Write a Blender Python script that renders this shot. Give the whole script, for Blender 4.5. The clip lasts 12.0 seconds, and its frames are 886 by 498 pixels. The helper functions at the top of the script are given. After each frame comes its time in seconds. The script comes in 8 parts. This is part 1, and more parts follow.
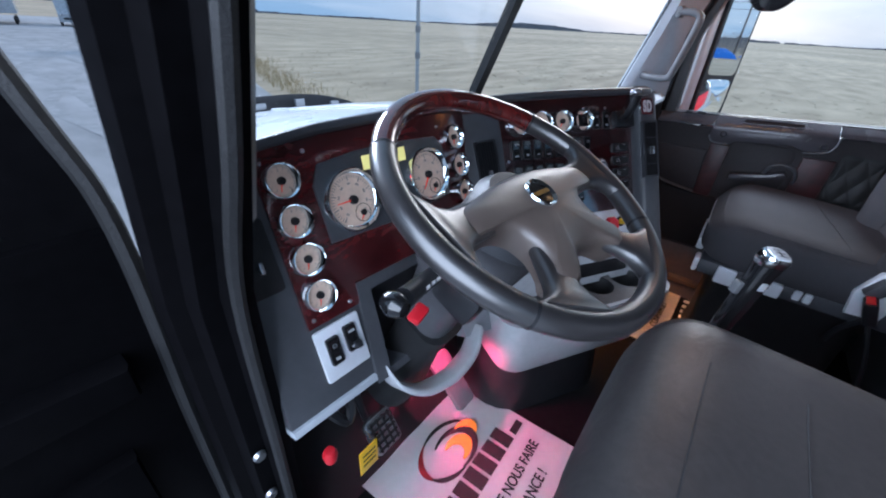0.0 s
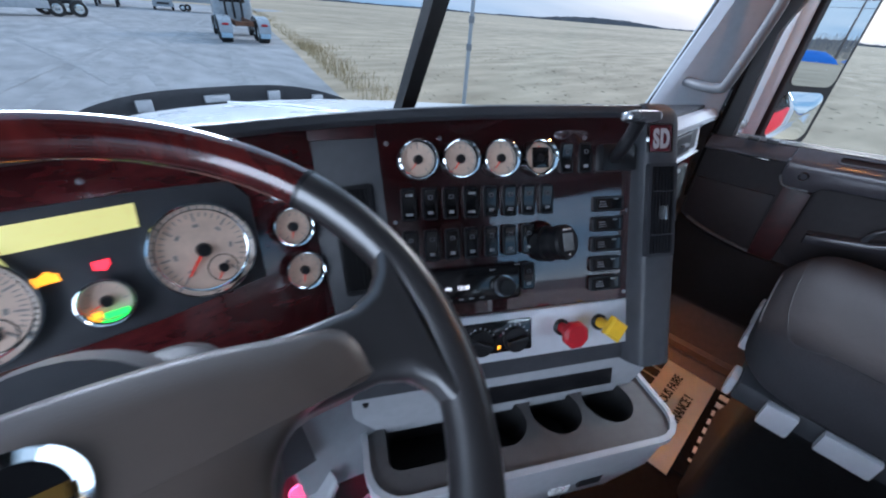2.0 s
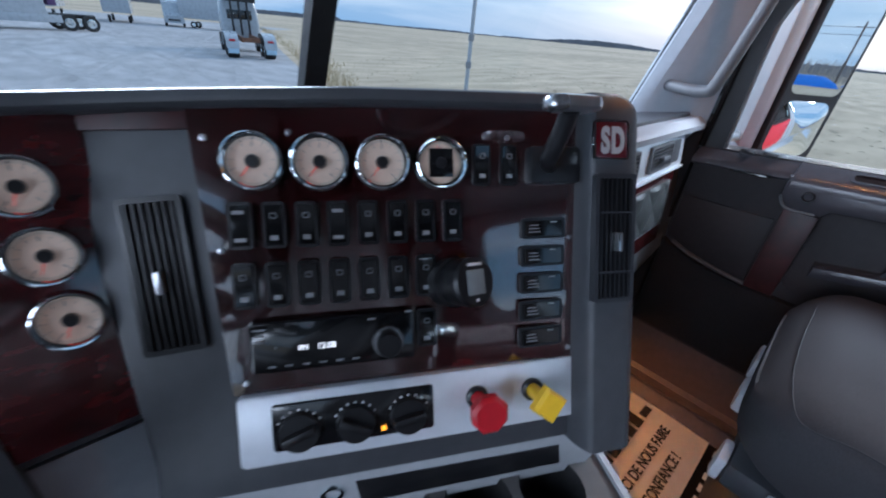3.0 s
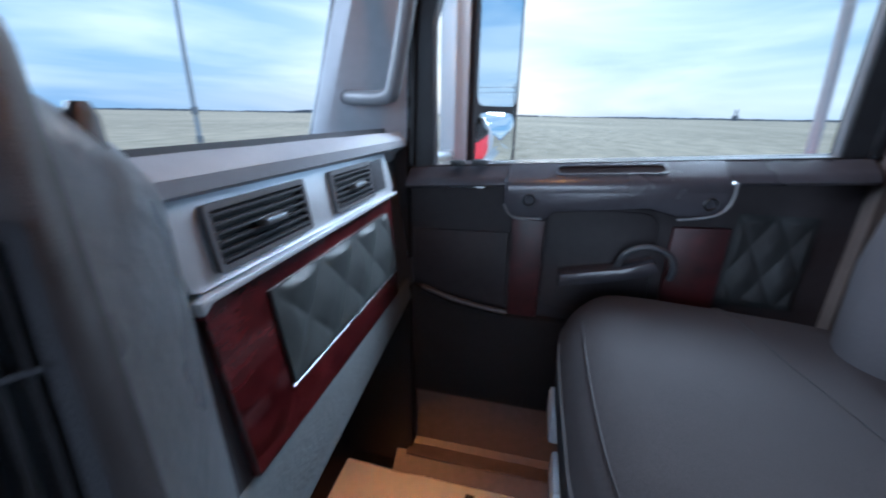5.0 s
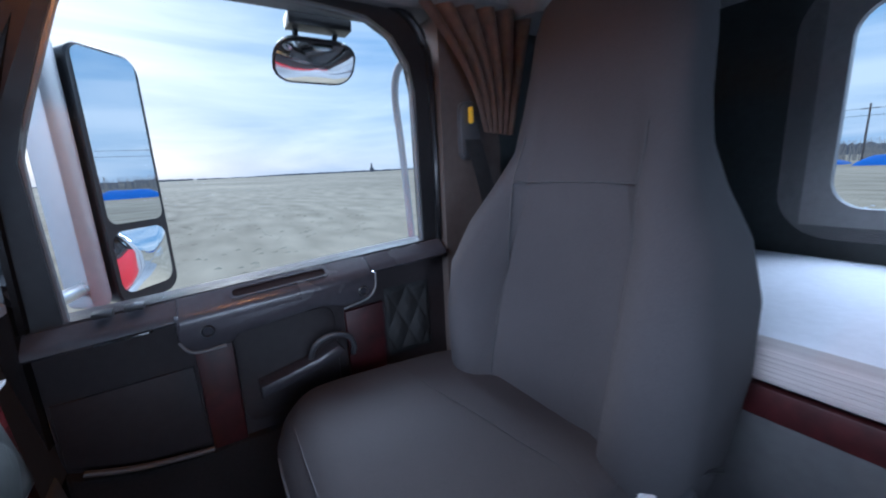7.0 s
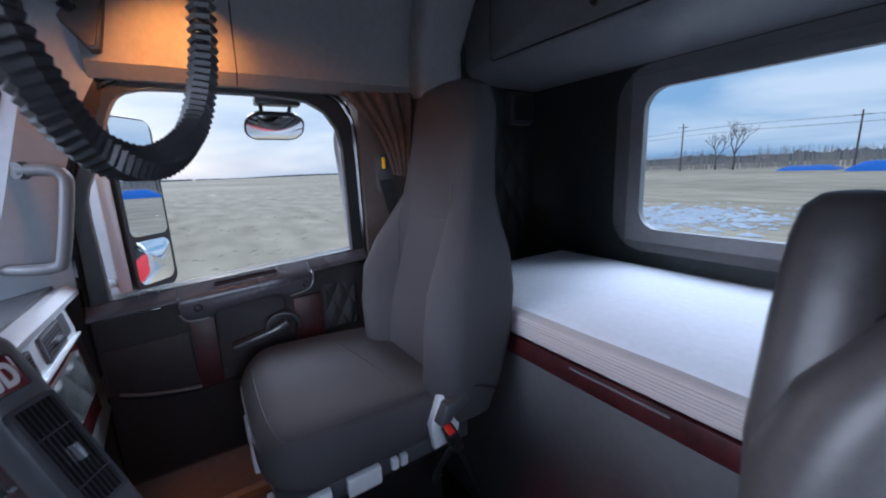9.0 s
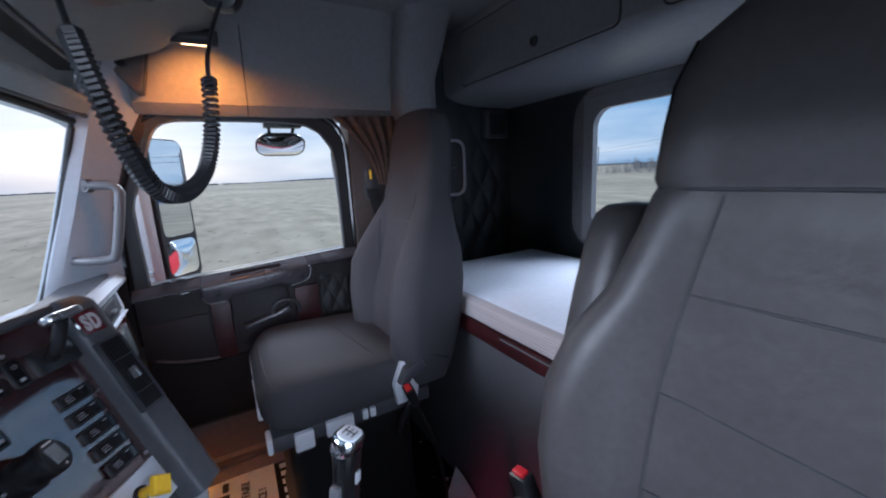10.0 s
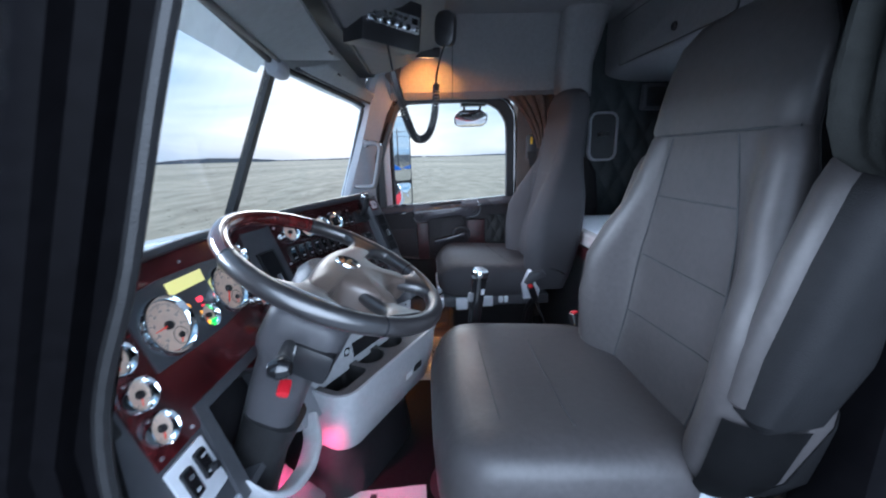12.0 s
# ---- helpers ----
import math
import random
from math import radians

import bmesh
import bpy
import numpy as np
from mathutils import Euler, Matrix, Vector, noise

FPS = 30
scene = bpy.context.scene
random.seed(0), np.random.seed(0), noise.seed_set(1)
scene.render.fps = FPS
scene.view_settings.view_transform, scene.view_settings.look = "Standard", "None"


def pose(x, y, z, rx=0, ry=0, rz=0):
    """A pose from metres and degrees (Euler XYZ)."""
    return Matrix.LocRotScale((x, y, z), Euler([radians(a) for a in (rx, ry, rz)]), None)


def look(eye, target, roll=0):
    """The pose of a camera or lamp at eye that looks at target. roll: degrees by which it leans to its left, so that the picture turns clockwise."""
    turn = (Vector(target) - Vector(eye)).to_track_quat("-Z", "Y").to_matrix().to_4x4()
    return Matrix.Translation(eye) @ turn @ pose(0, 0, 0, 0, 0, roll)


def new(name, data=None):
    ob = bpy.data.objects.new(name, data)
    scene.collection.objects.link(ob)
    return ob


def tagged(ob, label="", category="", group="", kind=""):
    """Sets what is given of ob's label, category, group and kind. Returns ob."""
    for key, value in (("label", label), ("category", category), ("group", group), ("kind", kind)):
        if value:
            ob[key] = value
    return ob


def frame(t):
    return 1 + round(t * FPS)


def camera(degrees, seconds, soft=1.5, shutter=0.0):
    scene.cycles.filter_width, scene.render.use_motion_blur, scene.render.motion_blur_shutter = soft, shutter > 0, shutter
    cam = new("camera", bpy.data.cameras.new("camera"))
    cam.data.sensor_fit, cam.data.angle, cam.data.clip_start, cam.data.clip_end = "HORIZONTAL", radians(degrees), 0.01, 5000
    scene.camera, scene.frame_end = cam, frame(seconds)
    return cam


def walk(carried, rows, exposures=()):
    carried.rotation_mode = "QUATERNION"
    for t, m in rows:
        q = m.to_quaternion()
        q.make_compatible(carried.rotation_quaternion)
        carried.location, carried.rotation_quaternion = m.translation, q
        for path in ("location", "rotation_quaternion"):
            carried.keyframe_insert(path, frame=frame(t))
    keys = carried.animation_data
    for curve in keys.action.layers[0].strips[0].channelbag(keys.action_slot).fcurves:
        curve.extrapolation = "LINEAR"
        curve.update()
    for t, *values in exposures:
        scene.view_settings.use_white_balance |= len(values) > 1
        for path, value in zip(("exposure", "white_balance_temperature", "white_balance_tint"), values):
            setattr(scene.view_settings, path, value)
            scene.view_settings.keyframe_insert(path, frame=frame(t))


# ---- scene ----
cam = camera(98.2, 12.0, 2.0, 0.4)
PATH = [
    (0, (-0.845, 0.426, 0.995), (0.549, 1.44, -0.019), 3.4),
    (0.5, (-0.757, 0.431, 1.0), (0.552, 1.495, -0.075), 3.4),
    (1, (-0.643, 0.43, 1.01), (0.595, 1.542, -0.099), 3.4),
    (1.5, (-0.487, 0.444, 0.987), (0.711, 1.613, -0.106), 3.2),
    (2, (-0.349, 0.454, 0.979), (0.878, 1.629, -0.076), 4.8),
    (2.5, (-0.241, 0.459, 0.954), (0.968, 1.665, -0.087), 5.1),
    (2.7, (-0.2, 0.462, 0.943), (1.019, 1.672, -0.082), 5.5),
    (4.3, (0.142, 0.433, 0.845), (1.669, 1.494, 0.108), 1.4),
    (4.5, (0.172, 0.443, 0.835), (1.787, 1.38, 0.118), 1.1),
    (5, (0.238, 0.468, 0.836), (2.077, 0.894, 0.175), 1.0),
    (5.5, (0.271, 0.493, 0.85), (2.176, 0.288, 0.277), 0.1),
    (6, (0.287, 0.482, 0.883), (2.093, -0.217, 0.382), -1.6),
    (6.5, (0.254, 0.477, 0.91), (1.961, -0.457, 0.449), -2.7),
    (7, (0.176, 0.455, 0.951), (1.833, -0.584, 0.535), -2.8),
    (7.5, (0.06, 0.444, 0.979), (1.703, -0.627, 0.589), -2.4),
    (7.7, (0.018, 0.433, 0.98), (1.657, -0.645, 0.593), -2.3),
    (9.3, (-0.352, 0.437, 1.045), (1.312, -0.59, 0.634), -2.5),
    (9.5, (-0.405, 0.432, 1.048), (1.272, -0.579, 0.64), -2.6),
    (10, (-0.543, 0.417, 1.056), (1.165, -0.547, 0.667), -2.9),
    (10.5, (-0.699, 0.428, 1.057), (1.101, -0.363, 0.691), -3.3),
    (11, (-0.854, 0.45, 1.041), (1.035, -0.093, 0.671), -3.0),
    (11.5, (-0.993, 0.452, 1.007), (0.947, 0.203, 0.59), -2.5),
    (12, (-1.083, 0.456, 1.0), (0.859, 0.369, 0.529), -1.6),
]
walk(cam, [(t, look(eye, target, roll)) for t, eye, target, roll in PATH], [(0, 0.24, 5750, 15), (1, 0.34, 5750, 14), (2.7, 0.32, 5750, 14), (4.5, 0.1, 5300, 9), (5, 0.45, 5400, 10), (5.5, 0.40, 5650, 13), (6.5, 0.22, 5500, 13), (7.5, 0.20, 5350, 17), (9.5, 0.08, 5800, 18), (10.5, 0.24, 5800, 16), (11, 0.36, 5650, 13), (12, 0.44, 5600, 12)])

from mathutils import geometry
from mathutils.bvhtree import BVHTree

# ---- light ----
world = bpy.data.worlds.new("sky")
scene.world = world
world.use_nodes = True
wn, wl = world.node_tree.nodes, world.node_tree.links
wn.clear()
w_out = wn.new("ShaderNodeOutputWorld")
w_sky = wn.new("ShaderNodeTexSky")
w_sky.sky_type = "NISHITA"
w_sky.sun_disc = False
w_sky.sun_elevation = radians(22)
w_sky.sun_rotation = radians(80)
w_sky.air_density, w_sky.dust_density = 1.2, 2.0
w_bg = wn.new("ShaderNodeBackground")
w_bg.inputs["Strength"].default_value = 0.11
w_cloud = wn.new("ShaderNodeBackground")
w_cloud.inputs["Strength"].default_value = 0.84
w_co = wn.new("ShaderNodeTexCoord")
w_map = wn.new("ShaderNodeMapping")
w_map.inputs["Scale"].default_value = (1.0, 1.0, 6.5)
w_n1 = wn.new("ShaderNodeTexNoise")
w_n1.inputs["Scale"].default_value = 1.9
w_n1.inputs["Detail"].default_value = 6.0
w_n1.inputs["Distortion"].default_value = 0.5
w_r1 = wn.new("ShaderNodeValToRGB")
w_r1.color_ramp.elements[0].position, w_r1.color_ramp.elements[0].color = 0.36, (0.27, 0.50, 0.76, 1)
w_r1.color_ramp.elements[1].position, w_r1.color_ramp.elements[1].color = 0.66, (0.76, 0.89, 1.0, 1)
w_mix = wn.new("ShaderNodeMixShader")
w_mix.inputs[0].default_value = 0.86
wl.new(w_co.outputs["Generated"], w_map.inputs["Vector"])
wl.new(w_map.outputs["Vector"], w_n1.inputs["Vector"])
wl.new(w_n1.outputs["Fac"], w_r1.inputs["Fac"])
wl.new(w_r1.outputs["Color"], w_cloud.inputs["Color"])
wl.new(w_sky.outputs["Color"], w_bg.inputs["Color"])
wl.new(w_bg.outputs["Background"], w_mix.inputs[1])
wl.new(w_cloud.outputs["Background"], w_mix.inputs[2])
wl.new(w_mix.outputs["Shader"], w_out.inputs["Surface"])

sun = new("sun", bpy.data.lights.new("sun", "SUN"))
sun.data.energy, sun.data.angle, sun.data.color = 1.3, radians(25), (1.0, 0.95, 0.88)
sun.matrix_world = look((30, 4, 14), (0, 0, 0))


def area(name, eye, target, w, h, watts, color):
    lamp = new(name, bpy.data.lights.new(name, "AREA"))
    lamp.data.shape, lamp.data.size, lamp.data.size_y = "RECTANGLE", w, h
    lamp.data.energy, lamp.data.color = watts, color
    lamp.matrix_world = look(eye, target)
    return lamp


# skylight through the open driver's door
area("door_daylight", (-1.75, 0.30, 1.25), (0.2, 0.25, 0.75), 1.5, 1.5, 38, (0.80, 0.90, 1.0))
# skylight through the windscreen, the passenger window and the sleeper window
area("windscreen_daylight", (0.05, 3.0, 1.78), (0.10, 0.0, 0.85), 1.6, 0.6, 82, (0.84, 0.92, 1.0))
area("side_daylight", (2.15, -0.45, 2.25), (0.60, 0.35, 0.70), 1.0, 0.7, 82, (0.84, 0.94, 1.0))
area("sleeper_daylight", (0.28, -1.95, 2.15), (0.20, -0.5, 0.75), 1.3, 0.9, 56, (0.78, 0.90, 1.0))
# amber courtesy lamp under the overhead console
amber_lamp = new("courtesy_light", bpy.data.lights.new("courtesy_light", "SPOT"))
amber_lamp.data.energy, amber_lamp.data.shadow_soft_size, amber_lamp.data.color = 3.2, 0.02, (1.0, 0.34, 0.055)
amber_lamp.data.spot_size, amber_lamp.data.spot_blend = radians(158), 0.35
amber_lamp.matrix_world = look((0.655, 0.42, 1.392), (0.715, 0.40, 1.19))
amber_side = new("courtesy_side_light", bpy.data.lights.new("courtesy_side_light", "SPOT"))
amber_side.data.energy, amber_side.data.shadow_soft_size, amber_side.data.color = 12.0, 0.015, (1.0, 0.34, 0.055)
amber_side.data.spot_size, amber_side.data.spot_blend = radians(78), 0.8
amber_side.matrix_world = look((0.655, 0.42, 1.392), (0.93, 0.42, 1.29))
# amber footwell lamp under the passenger's dashboard
foot_amber = new("passenger_footwell_light", bpy.data.lights.new("passenger_footwell_light", "SPOT"))
foot_amber.data.energy, foot_amber.data.shadow_soft_size, foot_amber.data.color = 6.0, 0.02, (1.0, 0.36, 0.10)
foot_amber.data.spot_size, foot_amber.data.spot_blend = radians(106), 0.6
foot_amber.matrix_world = look((0.66, 0.76, 0.41), (0.66, 0.57, 0.0))
# red footwell lamp under the dashboard
red_lamp = new("footwell_light", bpy.data.lights.new("footwell_light", "SPOT"))
red_lamp.data.energy, red_lamp.data.shadow_soft_size, red_lamp.data.color = 17.0, 0.02, (1.0, 0.075, 0.20)
red_lamp.data.spot_size, red_lamp.data.spot_blend = radians(127), 0.5
red_lamp.matrix_world = look((-0.31, 0.905, 0.305), (-0.335, 0.63, 0.0))


# ---- materials ----
def mat(name, c, r=0.5, m=0.0, var=0.15, fine=60.0, big=4.0, bump=0.0, bfine=300.0, coat=0.0, rvar=0.1, glow=0.0, stretch=None, c2=None, spec=0.5, coat_ior=1.5, coat_r=0.08, wrinkle=0.0):
    """A surface with colour variation at two scales, varied gloss and fine relief."""
    mt = bpy.data.materials.new(name)
    mt.use_nodes = True
    n, l = mt.node_tree.nodes, mt.node_tree.links
    b = n["Principled BSDF"]
    b.inputs["Metallic"].default_value = m
    b.inputs["Coat Weight"].default_value = coat
    b.inputs["Coat Roughness"].default_value = coat_r
    b.inputs["Coat IOR"].default_value = coat_ior
    b.inputs["Specular IOR Level"].default_value = spec
    co = n.new("ShaderNodeTexCoord")
    src = co.outputs["Object"]
    if stretch:
        mp = n.new("ShaderNodeMapping")
        mp.inputs["Scale"].default_value = stretch
        l.new(src, mp.inputs["Vector"])
        src = mp.outputs["Vector"]
    a1, a2 = n.new("ShaderNodeTexNoise"), n.new("ShaderNodeTexNoise")
    a1.inputs["Scale"].default_value, a2.inputs["Scale"].default_value = fine, big
    a1.inputs["Detail"].default_value = a2.inputs["Detail"].default_value = 4.0
    l.new(src, a1.inputs["Vector"])
    l.new(src, a2.inputs["Vector"])
    mixf = n.new("ShaderNodeMath")
    mixf.operation = "ADD"
    l.new(a1.outputs["Fac"], mixf.inputs[0])
    l.new(a2.outputs["Fac"], mixf.inputs[1])
    ramp = n.new("ShaderNodeMapRange")
    ramp.inputs["From Min"].default_value, ramp.inputs["From Max"].default_value = 0.7, 1.3
    l.new(mixf.outputs[0], ramp.inputs["Value"])
    col = n.new("ShaderNodeMix")
    col.data_type = "RGBA"
    lo = [max(0.0, v * (1 - var)) for v in c]
    hi = list(c2) if c2 else [min(1.0, v * (1 + var)) for v in c]
    col.inputs["A"].default_value, col.inputs["B"].default_value = (*lo, 1), (*hi, 1)
    l.new(ramp.outputs["Result"], col.inputs["Factor"])
    l.new(col.outputs["Result"], b.inputs["Base Color"])
    rr = n.new("ShaderNodeMapRange")
    rr.inputs["To Min"].default_value, rr.inputs["To Max"].default_value = max(0.02, r - rvar), min(1.0, r + rvar)
    l.new(a2.outputs["Fac"], rr.inputs["Value"])
    l.new(rr.outputs["Result"], b.inputs["Roughness"])
    if bump:
        a3, bp = n.new("ShaderNodeTexNoise"), n.new("ShaderNodeBump")
        a3.inputs["Scale"].default_value = bfine
        bp.inputs["Strength"].default_value, bp.inputs["Distance"].default_value = bump, 0.002
        l.new(src, a3.inputs["Vector"])
        l.new(a3.outputs["Fac"], bp.inputs["Height"])
        l.new(bp.outputs["Normal"], b.inputs["Normal"])
        if wrinkle:
            a4, bw = n.new("ShaderNodeTexNoise"), n.new("ShaderNodeBump")
            a4.inputs["Scale"].default_value, a4.inputs["Detail"].default_value, a4.inputs["Distortion"].default_value = 11.0, 3.0, 1.2
            bw.inputs["Strength"].default_value, bw.inputs["Distance"].default_value = wrinkle, 0.02
            l.new(src, a4.inputs["Vector"])
            l.new(a4.outputs["Fac"], bw.inputs["Height"])
            l.new(bw.outputs["Normal"], bp.inputs["Normal"])
    if glow:
        l.new(col.outputs["Result"], b.inputs["Emission Color"])
        b.inputs["Emission Strength"].default_value = glow
    return mt


WOODSHEEN = mat("lacquered_burgundy_burl", (0.052, 0.006, 0.009), 0.2, var=0.6, fine=45, big=7, coat=1.0, rvar=0.05, c2=(0.10, 0.014, 0.016), stretch=(1, 1, 2.5), coat_ior=3.4, coat_r=0.05)
WOOD = mat("burgundy_burl", (0.044, 0.005, 0.007), 0.16, var=0.6, fine=45, big=7, coat=1.0, rvar=0.05, c2=(0.12, 0.016, 0.018), stretch=(1, 1, 2.5), coat_ior=1.6, coat_r=0.1)
WOODDULL = mat("dull_burgundy", (0.030, 0.004, 0.006), 0.45, var=0.5, fine=45, big=7, rvar=0.08, c2=(0.06, 0.009, 0.011))
# near-black: shade on the driver's jamb, open door and post is in this colour
JAMB = mat("shaded_jamb_black", (0.0035, 0.0033, 0.004), 0.5, var=0.3, rvar=0.1, spec=0.025)
POST = mat("brown_post_vinyl", (0.085, 0.068, 0.062), 0.6, var=0.15, bump=0.3, bfine=500)
# dark copy of the seat leather for sides that lie in shade
ARMDARK = mat("shaded_seat_side", (0.011, 0.011, 0.012), 0.55, var=0.15, bump=0.3, bfine=500, spec=0.12)
CONSOLE = mat("pale_console_plastic", (0.42, 0.43, 0.45), 0.42, var=0.08, bump=0.2, bfine=900)
DOORSKIN = mat("door_panel_vinyl", (0.034, 0.028, 0.030), 0.50, var=0.15, bump=0.25, bfine=700, spec=0.22)
DOORQUILT = mat("dark_quilted_vinyl", (0.024, 0.025, 0.026), 0.5, var=0.18, bump=0.3, bfine=600, spec=0.3)
PALE = mat("pale_paint", (0.74, 0.78, 0.82), 0.36, m=0.55, var=0.05, rvar=0.08)
KNEE = mat("grey_knee_vinyl", (0.13, 0.145, 0.155), 0.45, var=0.12, bump=0.4, bfine=200)
CHEEK = mat("crinkled_grey_vinyl", (0.29, 0.325, 0.35), 0.30, var=0.12, bump=0.5, bfine=160, wrinkle=0.25)
MARK = mat("gauge_print", (0.30, 0.27, 0.25), 0.6, var=0.1)
COLVENT = mat("dark_vent_plastic", (0.030, 0.032, 0.038), 0.38, var=0.12, bump=0.2, bfine=900)
DARK = mat("charcoal_plastic", (0.055, 0.057, 0.064), 0.42, var=0.12, bump=0.25, bfine=900)
WARMINK = mat("letter_silver", (0.55, 0.55, 0.56), 0.4, m=0.3, var=0.05)
BADGERED = mat("badge_red", (0.10, 0.008, 0.014), 0.25, var=0.15, coat=0.6)
GOLD = mat("gold_emblem", (0.42, 0.24, 0.06), 0.3, m=0.9, var=0.2)
CRUMB = mat("dry_crumbs", (0.55, 0.50, 0.46), 0.8, var=0.3)
DOORCAP = mat("glossy_door_capping", (0.050, 0.048, 0.056), 0.26, var=0.15, bump=0.15, bfine=700, coat=0.25)
# shade inside the door pull slot, put into a flat colour
SLOTBROWN = mat("slot_shade_brown", (0.012, 0.007, 0.007), 0.8, var=0.2, spec=0.05)
BLACK = mat("black_plastic", (0.014, 0.014, 0.016), 0.35, var=0.3, bump=0.1, bfine=900)
GLOSSBLACK = mat("gloss_black", (0.008, 0.008, 0.009), 0.12, var=0.3, coat=0.5, rvar=0.04)
GREY = mat("grey_plastic", (0.25, 0.26, 0.28), 0.45, var=0.08, bump=0.2, bfine=900)
HANDLE = mat("handle_plastic", (0.13, 0.135, 0.145), 0.45, var=0.08, bump=0.2, bfine=900)
SWITCHINK = mat("switch_print", (0.30, 0.31, 0.32), 0.5, var=0.1)
LIGHTGREY = mat("light_grey_trim", (0.38, 0.405, 0.44), 0.42, var=0.06, bump=0.2, bfine=800)
SILVER = mat("silver_paint", (0.74, 0.76, 0.80), 0.34, m=0.2, var=0.05, rvar=0.08)
DARKFRAME = mat("grey_window_frame", (0.24, 0.235, 0.24), 0.45, var=0.1, bump=0.2, bfine=900)
CHROME = mat("chrome", (0.80, 0.86, 0.88), 0.07, m=1.0, var=0.04, rvar=0.04)
STEEL = mat("worn_steel", (0.55, 0.56, 0.58), 0.28, m=0.9, var=0.15)
# dials and needles are no lamps; a little emission brightens them
FACE = mat("glowing_gauge_face", (0.61, 0.466, 0.374), 0.5, var=0.10, fine=80, big=20, glow=0.10)
NEEDLE = mat("glowing_needle_red", (0.75, 0.05, 0.03), 0.4, var=0.1, glow=0.25)
LEATHER = mat("grey_leather", (0.059, 0.054, 0.055), 0.43, var=0.14, fine=90, big=5, bump=0.12, bfine=700, rvar=0.1, wrinkle=0.10)
FABRIC = mat("grey_seat_fabric", (0.060, 0.058, 0.063), 0.75, var=0.16, fine=500, big=5, bump=0.5, bfine=1400, spec=0.2, wrinkle=0.05)
SEAM = mat("seam_thread", (0.045, 0.046, 0.050), 0.7, var=0.2)
WHEELSKIN = mat("wheel_leather", (0.024, 0.022, 0.023), 0.30, var=0.2, bump=0.06, bfine=900, rvar=0.06, coat=0.8, coat_ior=1.7, coat_r=0.30)
HUB = mat("wheel_pad_plastic", (0.100, 0.076, 0.064), 0.36, var=0.08, bump=0.15, bfine=900, rvar=0.06, coat=0.6, coat_ior=1.7, coat_r=0.40)
WHEELWOOD = mat("wheel_wood", (0.075, 0.007, 0.008), 0.15, var=0.5, fine=40, big=9, coat=1.0, rvar=0.03, c2=(0.12, 0.016, 0.014), stretch=(3, 1, 1))
CABVINYL = mat("cabinet_vinyl", (0.19, 0.19, 0.198), 0.36, var=0.1, bump=0.2, bfine=500)
LINER = mat("headliner_vinyl", (0.17, 0.168, 0.172), 0.62, var=0.1, bump=0.35, bfine=500)
VISOR = mat("visor_vinyl", (0.58, 0.60, 0.60), 0.6, var=0.08, bump=0.3, bfine=500)
QUILT = mat("quilted_vinyl", (0.052, 0.060, 0.062), 0.45, var=0.18, bump=0.3, bfine=600)
SLEEPERSKIN = mat("sleeper_wall_vinyl", (0.020, 0.026, 0.028), 0.42, var=0.25, big=6, bump=0.35, bfine=500)
MATTRESS = mat("white_mattress_cover", (0.70, 0.72, 0.78), 0.8, var=0.06, bump=0.4, bfine=250)
TICKING = mat("mattress_side_ticking", (0.40, 0.36, 0.355), 0.8, var=0.1, fine=10, stretch=(0.3, 1, 60), c2=(0.50, 0.46, 0.455))
BUNDLE = mat("grey_green_cloth", (0.014, 0.0145, 0.0135), 0.9, var=0.25, bump=0.4, bfine=500, spec=0.08)
BUNKFRONT = mat("bunk_front_vinyl", (0.092, 0.092, 0.098), 0.5, var=0.12, bump=0.25, bfine=700)
CURTAIN = mat("brown_curtain", (0.17, 0.115, 0.095), 0.85, var=0.2, bump=0.4, bfine=700)
SHROUD = mat("column_plastic", (0.066, 0.065, 0.071), 0.42, var=0.1, bump=0.2, bfine=900)
RUBBER = mat("black_rubber", (0.012, 0.012, 0.013), 0.55, var=0.3, bump=0.4, bfine=300)
FLOORBLACK = mat("black_floor_rubber", (0.006, 0.006, 0.0065), 0.7, var=0.4, bump=0.5, bfine=200, spec=0.12)
CARPET = mat("dark_carpet", (0.022, 0.020, 0.021), 0.9, var=0.3, fine=500, bump=0.8, bfine=900, spec=0.12)
TOPPLATE = mat("dark_tray_plastic", (0.085, 0.080, 0.080), 0.45, var=0.12, bump=0.2, bfine=900)
SILL = mat("brown_sill_trim", (0.060, 0.047, 0.045), 0.5, var=0.2, bump=0.2)
PAPER = mat("paper", (0.80, 0.79, 0.78), 0.7, var=0.04, fine=60, big=6)
INK = mat("black_ink", (0.012, 0.012, 0.012), 0.6, var=0.2)
INKORANGE = mat("orange_ink", (0.80, 0.32, 0.03), 0.6, var=0.1)
INKRED = mat("dark_red_ink", (0.22, 0.012, 0.014), 0.6, var=0.2)
WHITEINK = mat("white_print", (0.75, 0.75, 0.75), 0.5, var=0.05)
REDP = mat("red_plastic", (0.52, 0.012, 0.022), 0.35, var=0.1)
YELP = mat("yellow_plastic", (0.86, 0.52, 0.02), 0.35, var=0.08)
DISPLAY = mat("lcd_display", (0.62, 0.57, 0.20), 0.4, var=0.08, fine=120, glow=0.75)
WARNRED = mat("red_telltale", (0.9, 0.03, 0.05), 0.4, glow=2.0, var=0.05)
WARNAMB = mat("amber_telltale", (1.0, 0.35, 0.02), 0.4, glow=1.8, var=0.05)
WARNGRN = mat("green_telltale", (0.05, 0.85, 0.10), 0.4, glow=1.4, var=0.05)
DIGIT = mat("lit_digits", (0.85, 0.87, 0.90), 0.4, glow=1.5, var=0.03)
